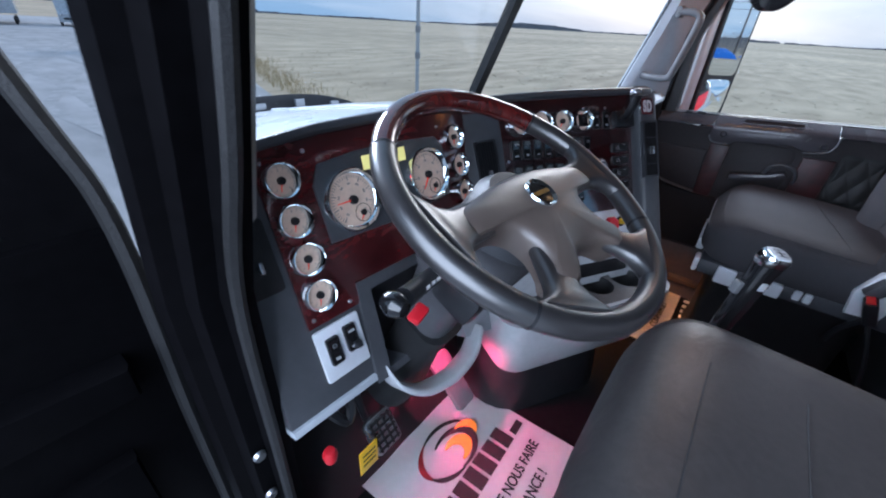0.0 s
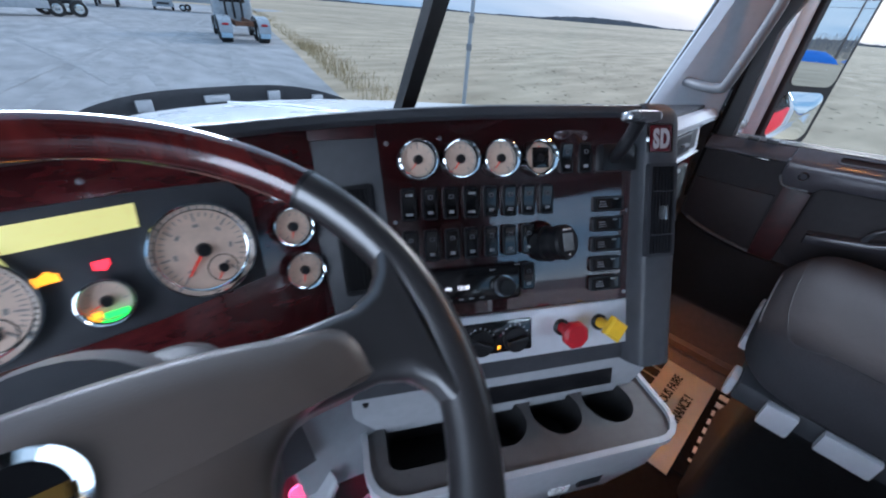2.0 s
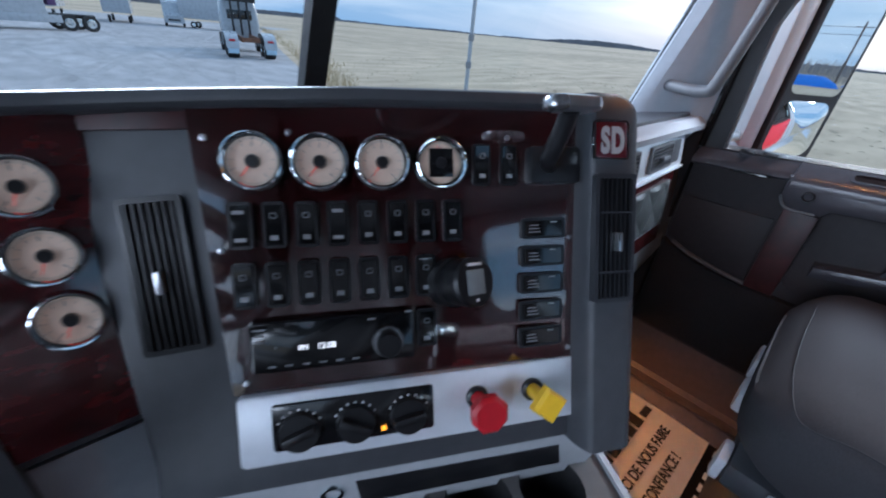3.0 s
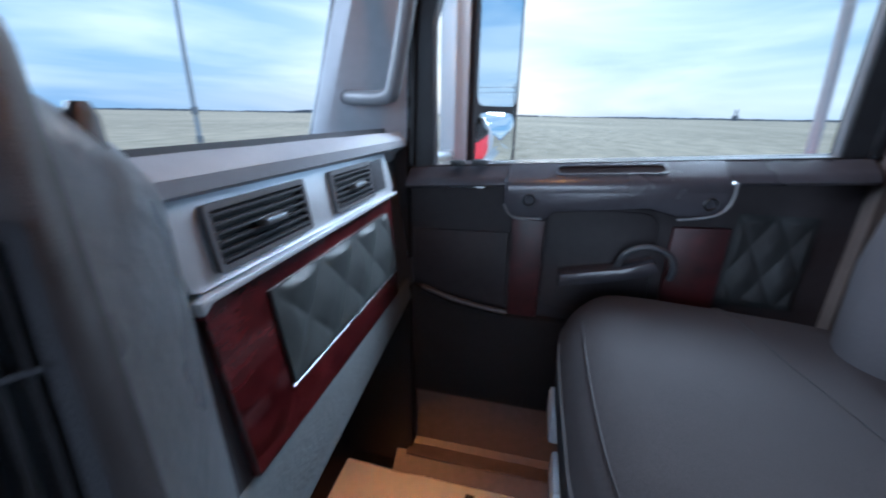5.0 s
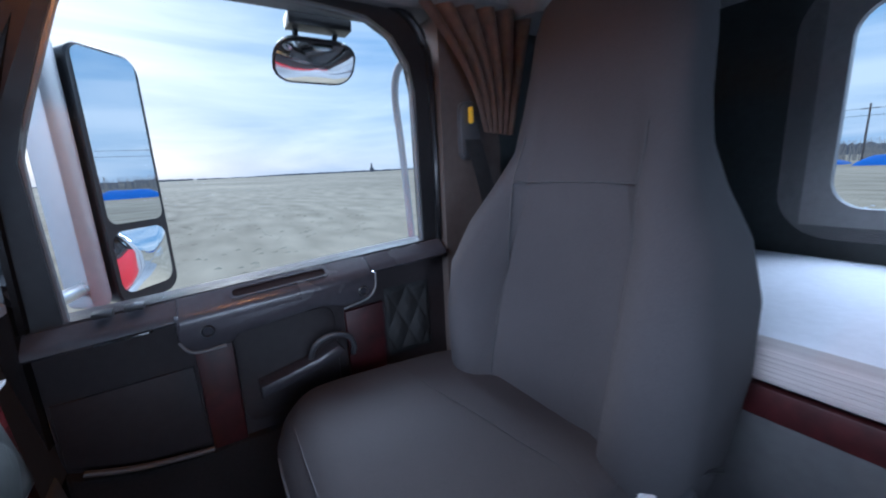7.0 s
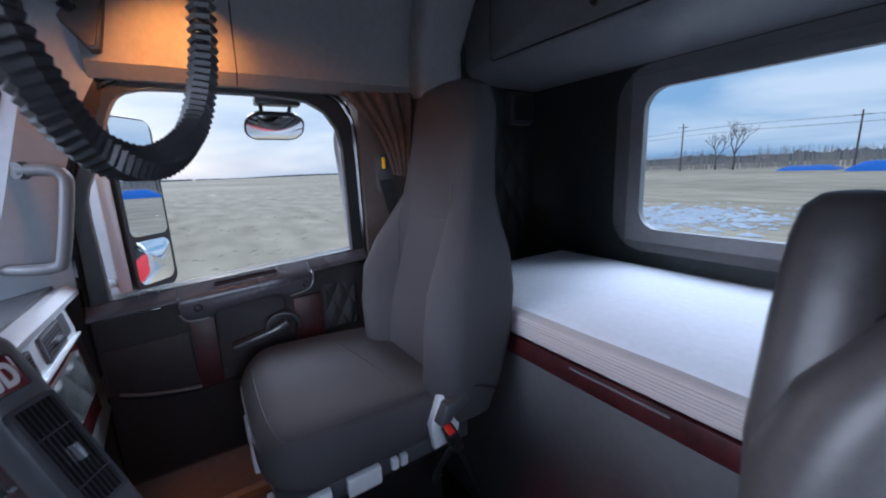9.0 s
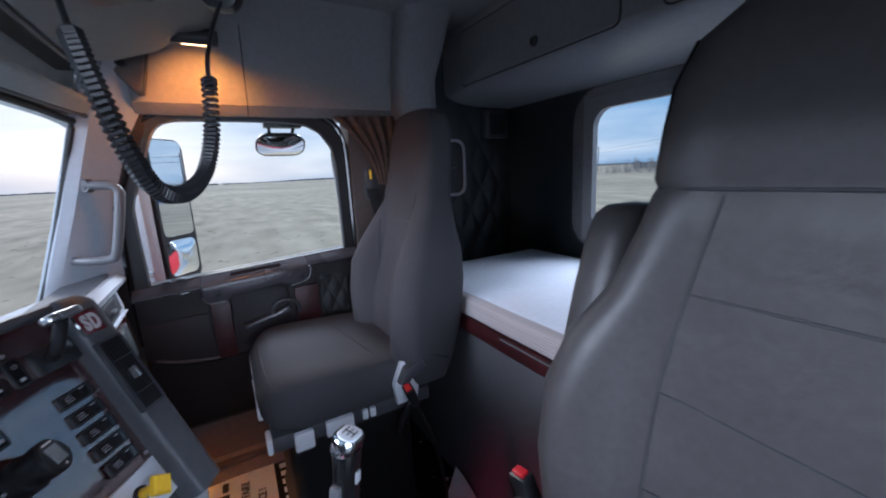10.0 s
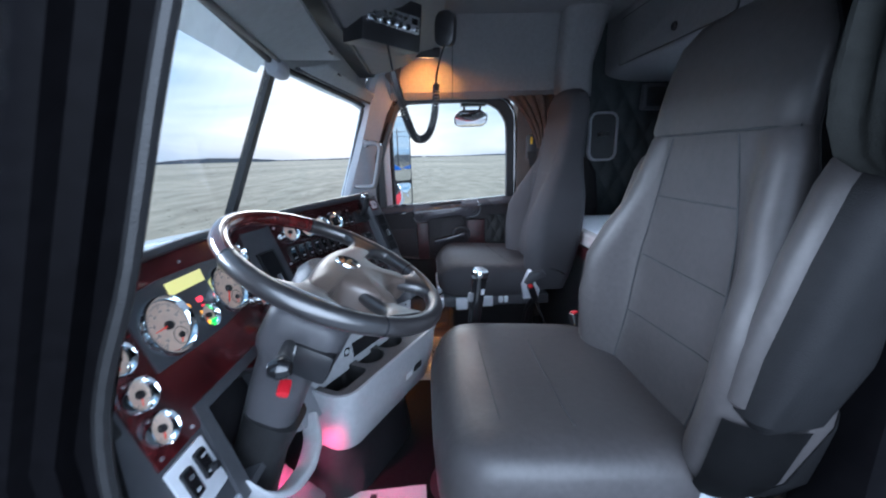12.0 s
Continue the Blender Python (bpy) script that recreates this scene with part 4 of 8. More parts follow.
def put_gauge(F, x, y, R, size, needle_deg, sub=None, lift=0.004):
    """A round gauge: chrome bezel with dial, ticks, needle and hub."""
    g0 = on(F, x, y, lift)
    bb = bm0()
    fr_ = 0.76 if R < 0.04 else 0.86
    lathe(bb, [(R * (fr_ - 0.02), 0.0034), (R * (fr_ + 0.02), 0.005), (R * (fr_ + 0.06), 0.010), (R * 0.95, 0.0135), (R * 0.99, 0.0130), (R * 1.025, 0.008), (R * 1.04, 0.0)], g0, 40)
    gg = part("gauge", bb, CHROME, dash)
    bb = bm0()
    lathe(bb, [(0, 0.003), (R * fr_, 0.003), (R * fr_, 0.0)], g0, 32)
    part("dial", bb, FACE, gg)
    bb = bm0()
    for k in range(size):
        a = math.radians(230 - 280 * k / (size - 1))
        L = 0.10 if k % 5 else 0.18
        box(bb, (R * (fr_ * 0.92 - L / 2), 0, 0.0034), (R * L, R * (0.02 if k % 5 else 0.035), 0.0008), g0 @ Matrix.Rotation(a, 4, "Z"))
        if R > 0.04 and k % 5 == 0:
            box(bb, (R * 0.52, 0, 0.0034), (R * 0.06, R * 0.11, 0.0008), g0 @ Matrix.Rotation(a, 4, "Z"))
    part("markings", bb, MARK, gg, kind="stuff")
    bb = bm0()
    a = math.radians(needle_deg)
    prism(bb, [(-0.1 * R, -0.035 * R), (0.62 * R, -0.012 * R), (0.62 * R, 0.012 * R), (-0.1 * R, 0.035 * R)], 0.006, 0.0075, g0 @ Matrix.Rotation(a, 4, "Z"))
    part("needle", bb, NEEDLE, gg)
    bb = bm0()
    hr = 0.24 * R if R < 0.04 else 0.15 * R
    lathe(bb, [(0, 0.010), (hr * 0.8, 0.010), (hr, 0.007), (hr, 0.003)], g0, 20)
    part("hub", bb, BLACK, gg)
    if sub:
        bb = bm0()
        s0 = on(g0, sub[0] * R, sub[1] * R)
        lathe(bb, [(0.30 * R, 0.0032), (0.30 * R, 0.0038), (0.28 * R, 0.0038), (0.28 * R, 0.0032)], s0, 28)
        lathe(bb, [(0, 0.007), (0.10 * R, 0.007), (0.10 * R, 0.003)], s0, 16)
        part("sub_dial", bb, BLACK, gg)
        bb = bm0()
        prism(bb, [(0, -0.02 * R), (0.26 * R, -0.01 * R), (0.26 * R, 0.01 * R), (0, 0.02 * R)], 0.0055, 0.0065, s0 @ Matrix.Rotation(math.radians(235), 4, "Z"))
        part("needle", bb, NEEDLE, gg)
    return gg


for k in range(4):
    put_gauge(DF, 0.0, -0.0627 * k, 0.027, 11, 250)
put_gauge(DF, 0.109, -0.059, 0.054, 41, 180, (0.25, -0.48), 0.008)
put_gauge(DF, 0.298, -0.058, 0.054, 31, 230, (0.25, -0.48), 0.008)
for k in range(3):
    put_gauge(DF, 0.402, 0.001 - 0.0605 * k, 0.026, 11, 250)
for k in range(3):
    put_gauge(CF, -0.093 + 0.0613 * k, 0.0, 0.0275, 11, 235, None, 0.0105)
g4 = put_gauge(CF, 0.0915, 0.0, 0.0275, 3, 100, None, 0.0105)
b = bm0()
box(b, (0.0915, 0.0, 0.017), (0.026, 0.030, 0.004), CF, 0.001)
part("digital_window", b, GLOSSBLACK, g4)
# small gauge with lit bars, display, telltales
mg = put_gauge(DF, 0.203, -0.083, 0.0245, 7, 200, None, 0.008)
b = bm0()
box(b, (0.207, -0.097, 0.0145), (0.020, 0.0055, 0.003), DF)
part("green_bar", b, WARNGRN, mg)
b = bm0()
box(b, (0.192, -0.094, 0.0145), (0.007, 0.006, 0.003), DF)
part("amber_bar", b, WARNAMB, mg)
b = bm0()
prism(b, [(0.149, -0.017), (0.2505, -0.018), (0.253, 0.007), (0.151, 0.008)], 0.004, 0.0105, DF, 0.001)
part("message_display", b, DISPLAY, dash, "yellow-green lit message display")
b = bm0()
prism(b, [(0.162, -0.052), (0.178, -0.052), (0.178, -0.045), (0.170, -0.040), (0.162, -0.045)], 0.006, 0.0095, DF)
part("telltale", b, WARNAMB, dash, "amber warning light")
b = bm0()
prism(b, [(0.203, -0.050), (0.212, -0.053), (0.217, -0.048), (0.217, -0.042), (0.203, -0.042)], 0.006, 0.0095, DF)
part("telltale", b, WARNRED, dash, "red warning light")
b = bm0()
for x, y in ((0.05, 0.036), (0.22, 0.036), (0.36, 0.030), (-0.022, 0.03), (-0.022, -0.225), (0.43, -0.225), (0.05, -0.225)):
    lathe(b, [(0, 0.006), (0.003, 0.0055), (0.004, 0.003)], on(DF, x, y), 10)
for x, y in ((-0.135, 0.022), (-0.06, 0.029), (0.17, 0.029), (0.248, -0.085), (-0.128, -0.085), (-0.115, -0.222), (0.25, -0.222)):
    lathe(b, [(0, 0.007), (0.003, 0.0065), (0.004, 0.0)], on(CF, x, y, hollow(x, y) - 0.004), 10)
part("panel_screw", b, STEEL, dash, kind="stuff")


def rocker(F, x, y, w, h, turn=0, icon=1, parent=None):
    """A rocker switch with a rim, a tilted rocker and a small printed mark."""
    f0 = on(F, x, y, 0.0075 if F is CF else 0.004) @ Matrix.Rotation(turn, 4, "Z")
    bb = bm0()
    ring(bb, rrect(w, h, 0.004, 4), rrect(w * 0.78, h * 0.88, 0.003, 4), 0.0, 0.005, f0)
    box(bb, (0, 0, 0.001), (w * 0.8, h * 0.9, 0.002), f0)
    sw = part("rocker_switch", bb, BLACK, parent or dash)
    bb = bm0()
    prism(bb, [(-h * 0.43, 0.001), (h * 0.43, 0.001), (h * 0.43, 0.009), (0.0, 0.0045), (-h * 0.43, 0.0055)], -w * 0.37, w * 0.37, f0 @ fr3((0, 0, 0), (0, 1, 0), (0, 0, 1)))
    part("rocker", bb, GLOSSBLACK, sw)
    bb = bm0()
    if icon == 1:
        box(bb, (0, -h * 0.27, 0.0068), (w * 0.34, h * 0.10, 0.0012), f0)
        part("print", bb, SWITCHINK, sw, kind="stuff")
        bb = bm0()
        ring(bb, rrect(w * 0.34, h * 0.14, h * 0.05, 4, 0.0, h * 0.20), rrect(w * 0.22, h * 0.08, h * 0.03, 4, 0.0, h * 0.20), 0.0072, 0.0082, f0)
        part("print", bb, HANDLE, sw, kind="stuff")
        return sw
    elif icon == 2:
        box(bb, (0, -h * 0.30, 0.0068), (w * 0.5, h * 0.08, 0.0012), f0)
        part("print", bb, SWITCHINK, sw, kind="stuff")
        bb = bm0()
        box(bb, (0, h * 0.28, 0.0092), (w * 0.5, h * 0.08, 0.0012), f0)
    else:
        for i in range(3):
            box(bb, ((i - 1) * w * 0.16, h * 0.24, 0.0076), (w * 0.05, h * (0.30 - 0.05 * i), 0.0012), f0)
            part("print", bb, GREY, sw)
            bb = bm0()
        box(bb, (w * 0.30, -h * 0.22, 0.0064), (w * 0.07, h * 0.14, 0.0012), f0)
    part("print", bb, SWITCHINK, sw, kind="stuff")
    return sw


for k in range(8):
    rocker(CF, -0.1085 + 0.0304 * k, -0.0612, 0.021, 0.046, 0, (2, 1, 1, 2, 1, 1, 1, 1)[k])
for k in range(7):
    rocker(CF, -0.1085 + 0.0302 * k, -0.1205, 0.021, 0.046, 0, 1)
rocker(CF, 0.072, -0.1785, 0.021, 0.042)
for k in range(2):
    rocker(CF, 0.139 + 0.032 * k, -0.001, 0.021, 0.046)
for k in range(5):
    rocker(CF, 0.2144 - 0.0010 * k, -0.0735 - 0.0323 * k, 0.024, 0.056, math.pi / 2, 3)
# trailer brake lever
b = bm0()
box(b, (0.222, -0.002, 0.014), (0.062, 0.042, 0.028), CF, 0.006)
tb = part("lever_housing", b, BLACK, dash, "black trailer brake lever housing")
b = bm0()
tube(b, smooth_path([CF @ Vector((0.224, -0.002, 0.012)), (0.214, 0.662, 0.822), (0.207, 0.650, 0.855), (0.202, 0.645, 0.874)], 4), 0.009, 10)
lv = part("lever", b, BLACK, tb)
b = bm0()
loft(b, [[Vector((0.201, 0.643, 0.880)) + CF.to_3x3() @ Vector((x, h, y)) for x, y in rrect(0.058 * s, 0.024 * s, 0.011 * s, 6)] for h, s in ((-0.007, 0.75), (-0.005, 0.96), (0.0, 1.0), (0.004, 0.95), (0.006, 0.7))])
part("paddle", b, STEEL, lv, "silver lever paddle")
# round black controller with a small screen
cf2 = on(CF, 0.098, -0.132) @ pose(0, 0, 0, -8, 20, 0)
b = bm0()
lathe(b, [(0.0, 0.0), (0.027, 0.0), (0.028, 0.02), (0.0245, 0.022), (0.0245, 0.036), (0.026, 0.038), (0.026, 0.052), (0.023, 0.055), (0, 0.055)], cf2, 28)
kc = part("rotary_controller", b, BLACK, dash, "black rotary controller with screen")
b = bm0()
box(b, (0, 0, 0.0555), (0.022, 0.026, 0.002), cf2, 0.0008)
part("screen", b, SCREEN, kc)
b = bm0()
box(b, (0, 0.0185, 0.0556), (0.018, 0.003, 0.001), cf2)
box(b, (0, -0.0185, 0.0556), (0.003, 0.003, 0.001), cf2)
part("print", b, WHITEINK, kc, kind="stuff")
# radio
b = bm0()
prism(b, rrect(0.166, 0.054, 0.004, 4, -0.025, -0.1835), 0.0, 0.014, CF, 0.003)
rd = part("radio", b, GLOSSBLACK, dash, "black car radio with lit white digits")
b = bm0()
lathe(b, [(0, 0.020), (0.012, 0.020), (0.0135, 0.017), (0.0135, 0.0)], on(CF, 0.0285, -0.188, 0.014), 24)
part("volume_knob", b, BLACK, rd)
b = bm0()
lathe(b, [(0.0135, 0.006), (0.0165, 0.006), (0.0165, 0.0), (0.0135, 0.0)], on(CF, 0.0285, -0.188, 0.014), 24)
part("knob_ring", b, STEEL, rd)
b = bm0()
words(b, "PM", 0.0075, on(CF, -0.062, -0.189, 0.0142))
part("lit_print", b, DIGIT, rd)
b = bm0()
words(b, "12:08", 0.0085, on(CF, -0.044, -0.189, 0.0142))
part("lit_print", b, DIGIT, rd)
for x, y, w in [(-0.098, -0.165, 0.012), (-0.098, -0.171, 0.008), (-0.098, -0.177, 0.010), (0.012, -0.163, 0.008), (0.052, -0.158, 0.008), (-0.083, -0.184, 0.002)] + [(-0.088 + 0.0165 * k, -0.2035, 0.007) for k in range(6)]:
    b = bm0()
    box(b, (x, y, 0.0145), (w, 0.0018, 0.0008), CF)
    part("lit_print", b, SWITCHINK, rd)
# silver heater panel
b = bm0()
prism(b, rrect(0.388, 0.0765, 0.007, 5, 0.069, -0.2725), 0.0, 0.009, CF, 0.002)
hp2 = part("heater_panel", b, SILVER, dash, "silver painted heater panel")
b = bm0()
prism(b, rrect(0.170, 0.051, 0.004, 4, -0.0075, -0.2708), 0.008, 0.0105, CF, 0.001)
hw = part("heater_unit", b, GLOSSBLACK, hp2)
for k in range(3):
    kb = on(CF, -0.066 + 0.0575 * k, -0.277, 0.0105)
    bb = bm0()
    lathe(bb, [(0.021, 0.0), (0.020, 0.006), (0.0, 0.006)], kb, 28)
    box(bb, (0, 0, 0.010), (0.034, 0.008, 0.010), kb @ Matrix.Rotation(math.radians((20, -25, 10)[k]), 4, "Z"), 0.002)
    part("heater_knob", bb, BLACK, hw)
bb = bm0()
for k in range(3):
    for i in range(7):
        a = math.radians(30 + 20 * i)
        box(bb, (-0.066 + 0.0575 * k + 0.0235 * math.cos(a), -0.277 + 0.0235 * math.sin(a), 0.0112), (0.0022, 0.0022, 0.0006), CF)
part("print", bb, WHITEINK, hw, kind="stuff")
bb = bm0()
box(bb, (0.021, -0.287, 0.0115), (0.005, 0.005, 0.001), CF)
part("indicator", bb, WARNAMB, hw, "lit amber indicator")
# brake valve knobs
for x, material, lab in ((0.130, REDP, "red pull knob"), (0.200, YELP, "yellow pull knob")):
    kf = on(CF, x, -0.268, 0.009)
    bb = bm0()
    lathe(bb, [(0.0135, 0.0), (0.0135, 0.004), (0.010, 0.006), (0.010, 0.002), (0.0, 0.002)], kf, 20)
    cl = part("collar", bb, BLACK, hp2)
    bb = bm0()
    n = 8 if material is REDP else 4
    lathe(bb, [(0.0085, 0.004), (0.0085, 0.030)], kf, 16)
    lathe(bb, [(0.0, 0.030), (0.014, 0.030), (0.0215, 0.036), (0.0215, 0.044), (0.017, 0.048), (0, 0.048)], kf @ Matrix.Rotation(math.radians(22.5 if n == 8 else 8), 4, "Z"), n)
    part("pull_knob", bb, material, cl, lab)


def slat_vent(F, cx_, cy_, w, h, n, parent, upright=True, tab=0.0, frame_mat=None, bars=()):
    bb = bm0()
    ring(bb, rrect(w + 0.010, h + 0.010, 0.003, 3, cx_, cy_), rrect(w, h, 0.002, 3, cx_, cy_), -0.004, 0.006, F)
    vv = part("vent", bb, frame_mat or BLACK, parent)
    bb = bm0()
    box(bb, (cx_, cy_, -0.002), (w, h, 0.004), F)
    part("backing", bb, RUBBER, vv)
    for i in range(n):
        bb = bm0()
        if upright:
            box(bb, (cx_ + (i - (n - 1) / 2) * w / n, cy_, 0.003), (0.0016, h, 0.008), F @ Matrix.Identity(4))
        else:
            box(bb, (cx_, cy_ + (i - (n - 1) / 2) * h / n, 0.003), (w, 0.0022, 0.009), F)
        part("slat", bb, DARK if frame_mat is HANDLE else BLACK, vv)
    for y in bars:
        bb = bm0()
        box(bb, (cx_, cy_ + y, 0.0045), (w, 0.0018, 0.0065), F)
        part("crossbar", bb, COLVENT, vv)
    bb = bm0()
    box(bb, (cx_, cy_ + tab, 0.010), (0.006, 0.022, 0.012) if upright else (0.030, 0.007, 0.012), F, 0.002)
    part("tab", bb, STEEL, vv)
    return vv


slat_vent(on(CF, -0.180, -0.107, 0.001) @ Matrix.Rotation(radians(5), 4, "Z"), 0, 0, 0.044, 0.140, 7, dash, True, -0.005)
slat_vent(on(CF, 0.2865, -0.087, 0.0395) @ Matrix.Rotation(radians(-0.5), 4, "Z"), 0, 0, 0.042, 0.136, 7, dash, True, -0.003, COLVENT, (0.030, -0.038))
# model badge
b = bm0()
prism(b, rrect(0.041, 0.040, 0.003, 3, 0.2815, 0.0235), 0.039, 0.0425, CF, 0.001)
bd = part("badge", b, BADGERED, dash, "small red badge with silver letters")
b = bm0()
ring(b, rrect(0.044, 0.043, 0.004, 3, 0.2815, 0.0235), rrect(0.0405, 0.0395, 0.003, 3, 0.2815, 0.0235), 0.039, 0.0436, CF)
part("badge_frame", b, CHROME, bd, "thin chrome frame")
b = bm0()
for x, letter in ((0.2736, "S"), (0.2894, "D")):
    words(b, letter, 0.039, on(CF, x, 0.0100, 0.0427), "CENTER", 0.58, 0.0016, 0.0012)
part("badge_letters", b, WARMINK, bd, kind="stuff")

b = bm0()
prism(b, [(0.07, -0.20), (0.32, -0.20), (0.32, -0.40), (0.07, -0.40)], -0.075, -0.062, DF)
part("column_closing", b, BLACK, dash)
# ignition and light switch plate at the lower left
b = bm0()
prism(b, rrect(0.088, 0.096, 0.004, 4, 0.012, -0.2945), -0.002, 0.003, DF, 0.001)
lp = part("lower_switch_plate", b, SILVER, dash, "silver switch plate")
rocker(DF, -0.006, -0.290, 0.024, 0.050, 0, 1, lp)
rocker(DF, 0.030, -0.284, 0.024, 0.050, 0, 2, lp)
bb = bm0()
box(bb, (0.034, -0.298, 0.016), (0.012, 0.012, 0.014), DF, 0.003)
part("toggle", bb, BLACK, lp)
# grey lower edge under the driver's panel
b = bm0()
prism(b, [(-0.113, -0.392), (0.085, -0.394), (0.085, -0.380), (-0.113, -0.378)], -0.07, 0.004, DF, 0.003)
part("lower_edge", b, LIGHTGREY, dash)
# surround of the steering column
b = bm0()
ring(b, [(0.070, -0.200), (0.330, -0.200), (0.345, -0.40), (0.055, -0.40)], [(0.095, -0.222), (0.285, -0.222), (0.300, -0.385), (0.088, -0.385)], -0.06, 0.006, DF)
part("column_surround", b, DARK, dash)
b = bm0()
lipc = smooth_path([DF @ Vector(p) for p in ((0.078, -0.385, -0.01), (0.092, -0.43, 0.0), (0.138, -0.474, 0.006), (0.20, -0.494, 0.008), (0.2426, -0.4975, 0.008), (0.31, -0.487, 0.002), (0.362, -0.455, -0.012))], 6)
loft(b, [[p + DF.to_3x3() @ Vector((0, v, z)) for v, z in rrect(0.020, 0.050, 0.008, 4)] for p in lipc])
part("column_lip", b, CONSOLE, dash, "pale grey curved lip under the steering column")
b = bm0()
prism(b, [(0.30, -0.25), (0.46, -0.25), (0.45, -0.50), (0.32, -0.46)], -0.06, -0.01, DF)
part("knee_panel", b, GREY, dash, "grey knee panel")

# ---- lower console with cup holders ----
LF = fr3((0.0802, 0.793, -0.012), CU, (0, 0, 1))      # upright frame, local z towards the driver
cons = thing("lower_console", (0.08, 0.70, 0.25), "grey lower console with storage slot and cup holders", "console")
b = bm0()
prism(b, [(-0.215, 0.505), (0.325, 0.505), (0.325, 0.44), (0.30, 0.39), (-0.20, 0.39), (-0.215, 0.42)], 0.02, 0.128, LF, 0.004)
part("fascia", b, CONSOLE, cons)
b = bm0()
prism(b, [(-0.025, 0.466), (-0.019, 0.418), (0.258, 0.418), (0.246, 0.462)], 0.10, 0.1295, LF, 0.001)
part("slot", b, BLACK, cons)
b = bm0()
lathe(b, [(0.0, -0.012), (0.008, -0.012), (0.009, 0.003), (0.0135, 0.004), (0.0145, 0.0)], on(LF, -0.052, 0.452, 0.128), 22)
part("power_socket", b, CHROME, cons)
for x, y in ((-0.195, 0.475), (0.285, 0.478)):
    b = bm0()
    lathe(b, [(0, 0.003), (0.004, 0.003), (0.005, 0.0)], on(LF, x, y, 0.128), 10)
    part("screw", b, BLACK, cons)
# tray: tapered grey tub, a dark top plate with cup holes sunk through it
rows = []
for z, d, w, c in ((0.165, 0.165, 0.40, 0.07), (0.215, 0.210, 0.48, 0.07), (0.32, 0.238, 0.525, 0.065), (0.405, 0.245, 0.535, 0.065)):
    rows.append([LF @ Vector((x, z, y)) for x, y in rrect(w, d - 0.04, 0.055, 6, c, 0.04 + (d - 0.04) / 2)])
b = bm0()
loft(b, rows, caps=False)
t0 = bmesh.new()
t0.faces.new([t0.verts.new(p) for p in rows[0]])
merge(b, t0)
tray = part("tray", b, CONSOLE, cons, "grey cup holder tub")
tp = on(LF, 0.065, 0.405, 0.1445) @ fr3((0, 0, 0), (1, 0, 0), (0, 0, -1))
HOLES = [rrect(0.125, 0.100, 0.02, 7, -0.170, -0.006)] + [rrect(0.092, 0.092, 0.0455, 7, x, -0.008) for x in (-0.040, 0.066, 0.172)]
loops = [rrect(0.535, 0.206, 0.055, 6)] + HOLES
flat_ = [Vector((x, y, 0.0)) for lp_ in loops for x, y in lp_]
b = bm0()
vs = [b.verts.new((p.x, p.y, 0.001)) for p in flat_]
for tri in geometry.tessellate_polygon([[Vector((x, y, 0.0)) for x, y in lp_] for lp_ in loops]):
    b.faces.new([vs[i] for i in tri])
bmesh.ops.recalc_face_normals(b, faces=b.faces[:])
bmesh.ops.transform(b, matrix=tp, verts=b.verts)
part("top_plate", b, TOPPLATE, tray, "dark grey top plate")
b = bm0()
ring(b, rrect(0.539, 0.210, 0.056, 6), rrect(0.520, 0.191, 0.048, 6), -0.002, 0.009, tp)
part("lip", b, CONSOLE, tray)
for lp_ in HOLES:
    n_ = len(lp_)
    mx_, my_ = sum(p[0] for p in lp_) / n_, sum(p[1] for p in lp_) / n_
    bb = bm0()
    loft(bb, [[tp @ Vector((mx_ + (x - mx_) * k, my_ + (y - my_) * k, z)) for x, y in lp_] for z, k in ((0.001, 1.0), (-0.006, 0.96), (-0.075, 0.86), (-0.078, 0.05))], caps=False)
    part("cup_holder", bb, RUBBER, tray)
b = bm0()
for i in range(3):
    for j in range(2):
        box(b, (0.105 + 0.013 * i, 0.300 + 0.011 * j, 0.2365), (0.010, 0.008, 0.004), LF)
part("sticker", b, WHITEINK, tray, "small white pictogram sticker")
b = bm0()
box(b, (0.175, 0.312, 0.2365), (0.045, 0.022, 0.004), LF)
part("label_plate", b, BLACK, tray)
# engine cover hump below
b = bm0()
rows = []
for z, w, d in ((0.0, 0.46, 0.44), (0.12, 0.44, 0.42), (0.24, 0.40, 0.36), (0.33, 0.36, 0.30)):
    rows.append([LF @ Vector((x, z, y)) for x, y in rrect(w, d, 0.12, 6, 0.04, -0.05 + d * 0.05)])
loft(b, rows)
solo("engine_cover", b, BLACK, "dark engine cover hump between the footwells", "cover", kind="structure")

# ---- passenger side of the dashboard ----
pd = thing("passenger_dash", (0.66, 0.72, 0.45), "grey passenger dashboard with silver strip, vents and quilted wood panel", "dashboard")
PF = fr3((0.42, 0.715, 0.70), (1, 0.02, 0), (0, 0.15, 1))      # local x along the dash, y up
b = bm0()
prism(b, [(-0.01, -0.20), (0.555, -0.20), (0.555, 0.112), (-0.01, 0.112)], -0.10, 0.0, PF)
part("body", b, DARK, pd)
b = bm0()
rows = []
for x in (0.405, 0.50, 0.70, 0.86, 0.94):
    k = (x - 0.405) / 0.535
    yb = 1.02 - 0.17 * k
    rows.append([(x, 0.722, 0.770), (x, 0.704, 0.780), (x, 0.703, 0.792), (x, 0.720, 0.805), (x, 0.76, 0.808 - 0.008 * k), (x, yb, 0.772), (x, yb, 0.72), (x, 0.75, 0.72)])
loft(b, rows)
part("top_pad", b, LIGHTGREY, pd, "light grey padded top")
b = bm0()
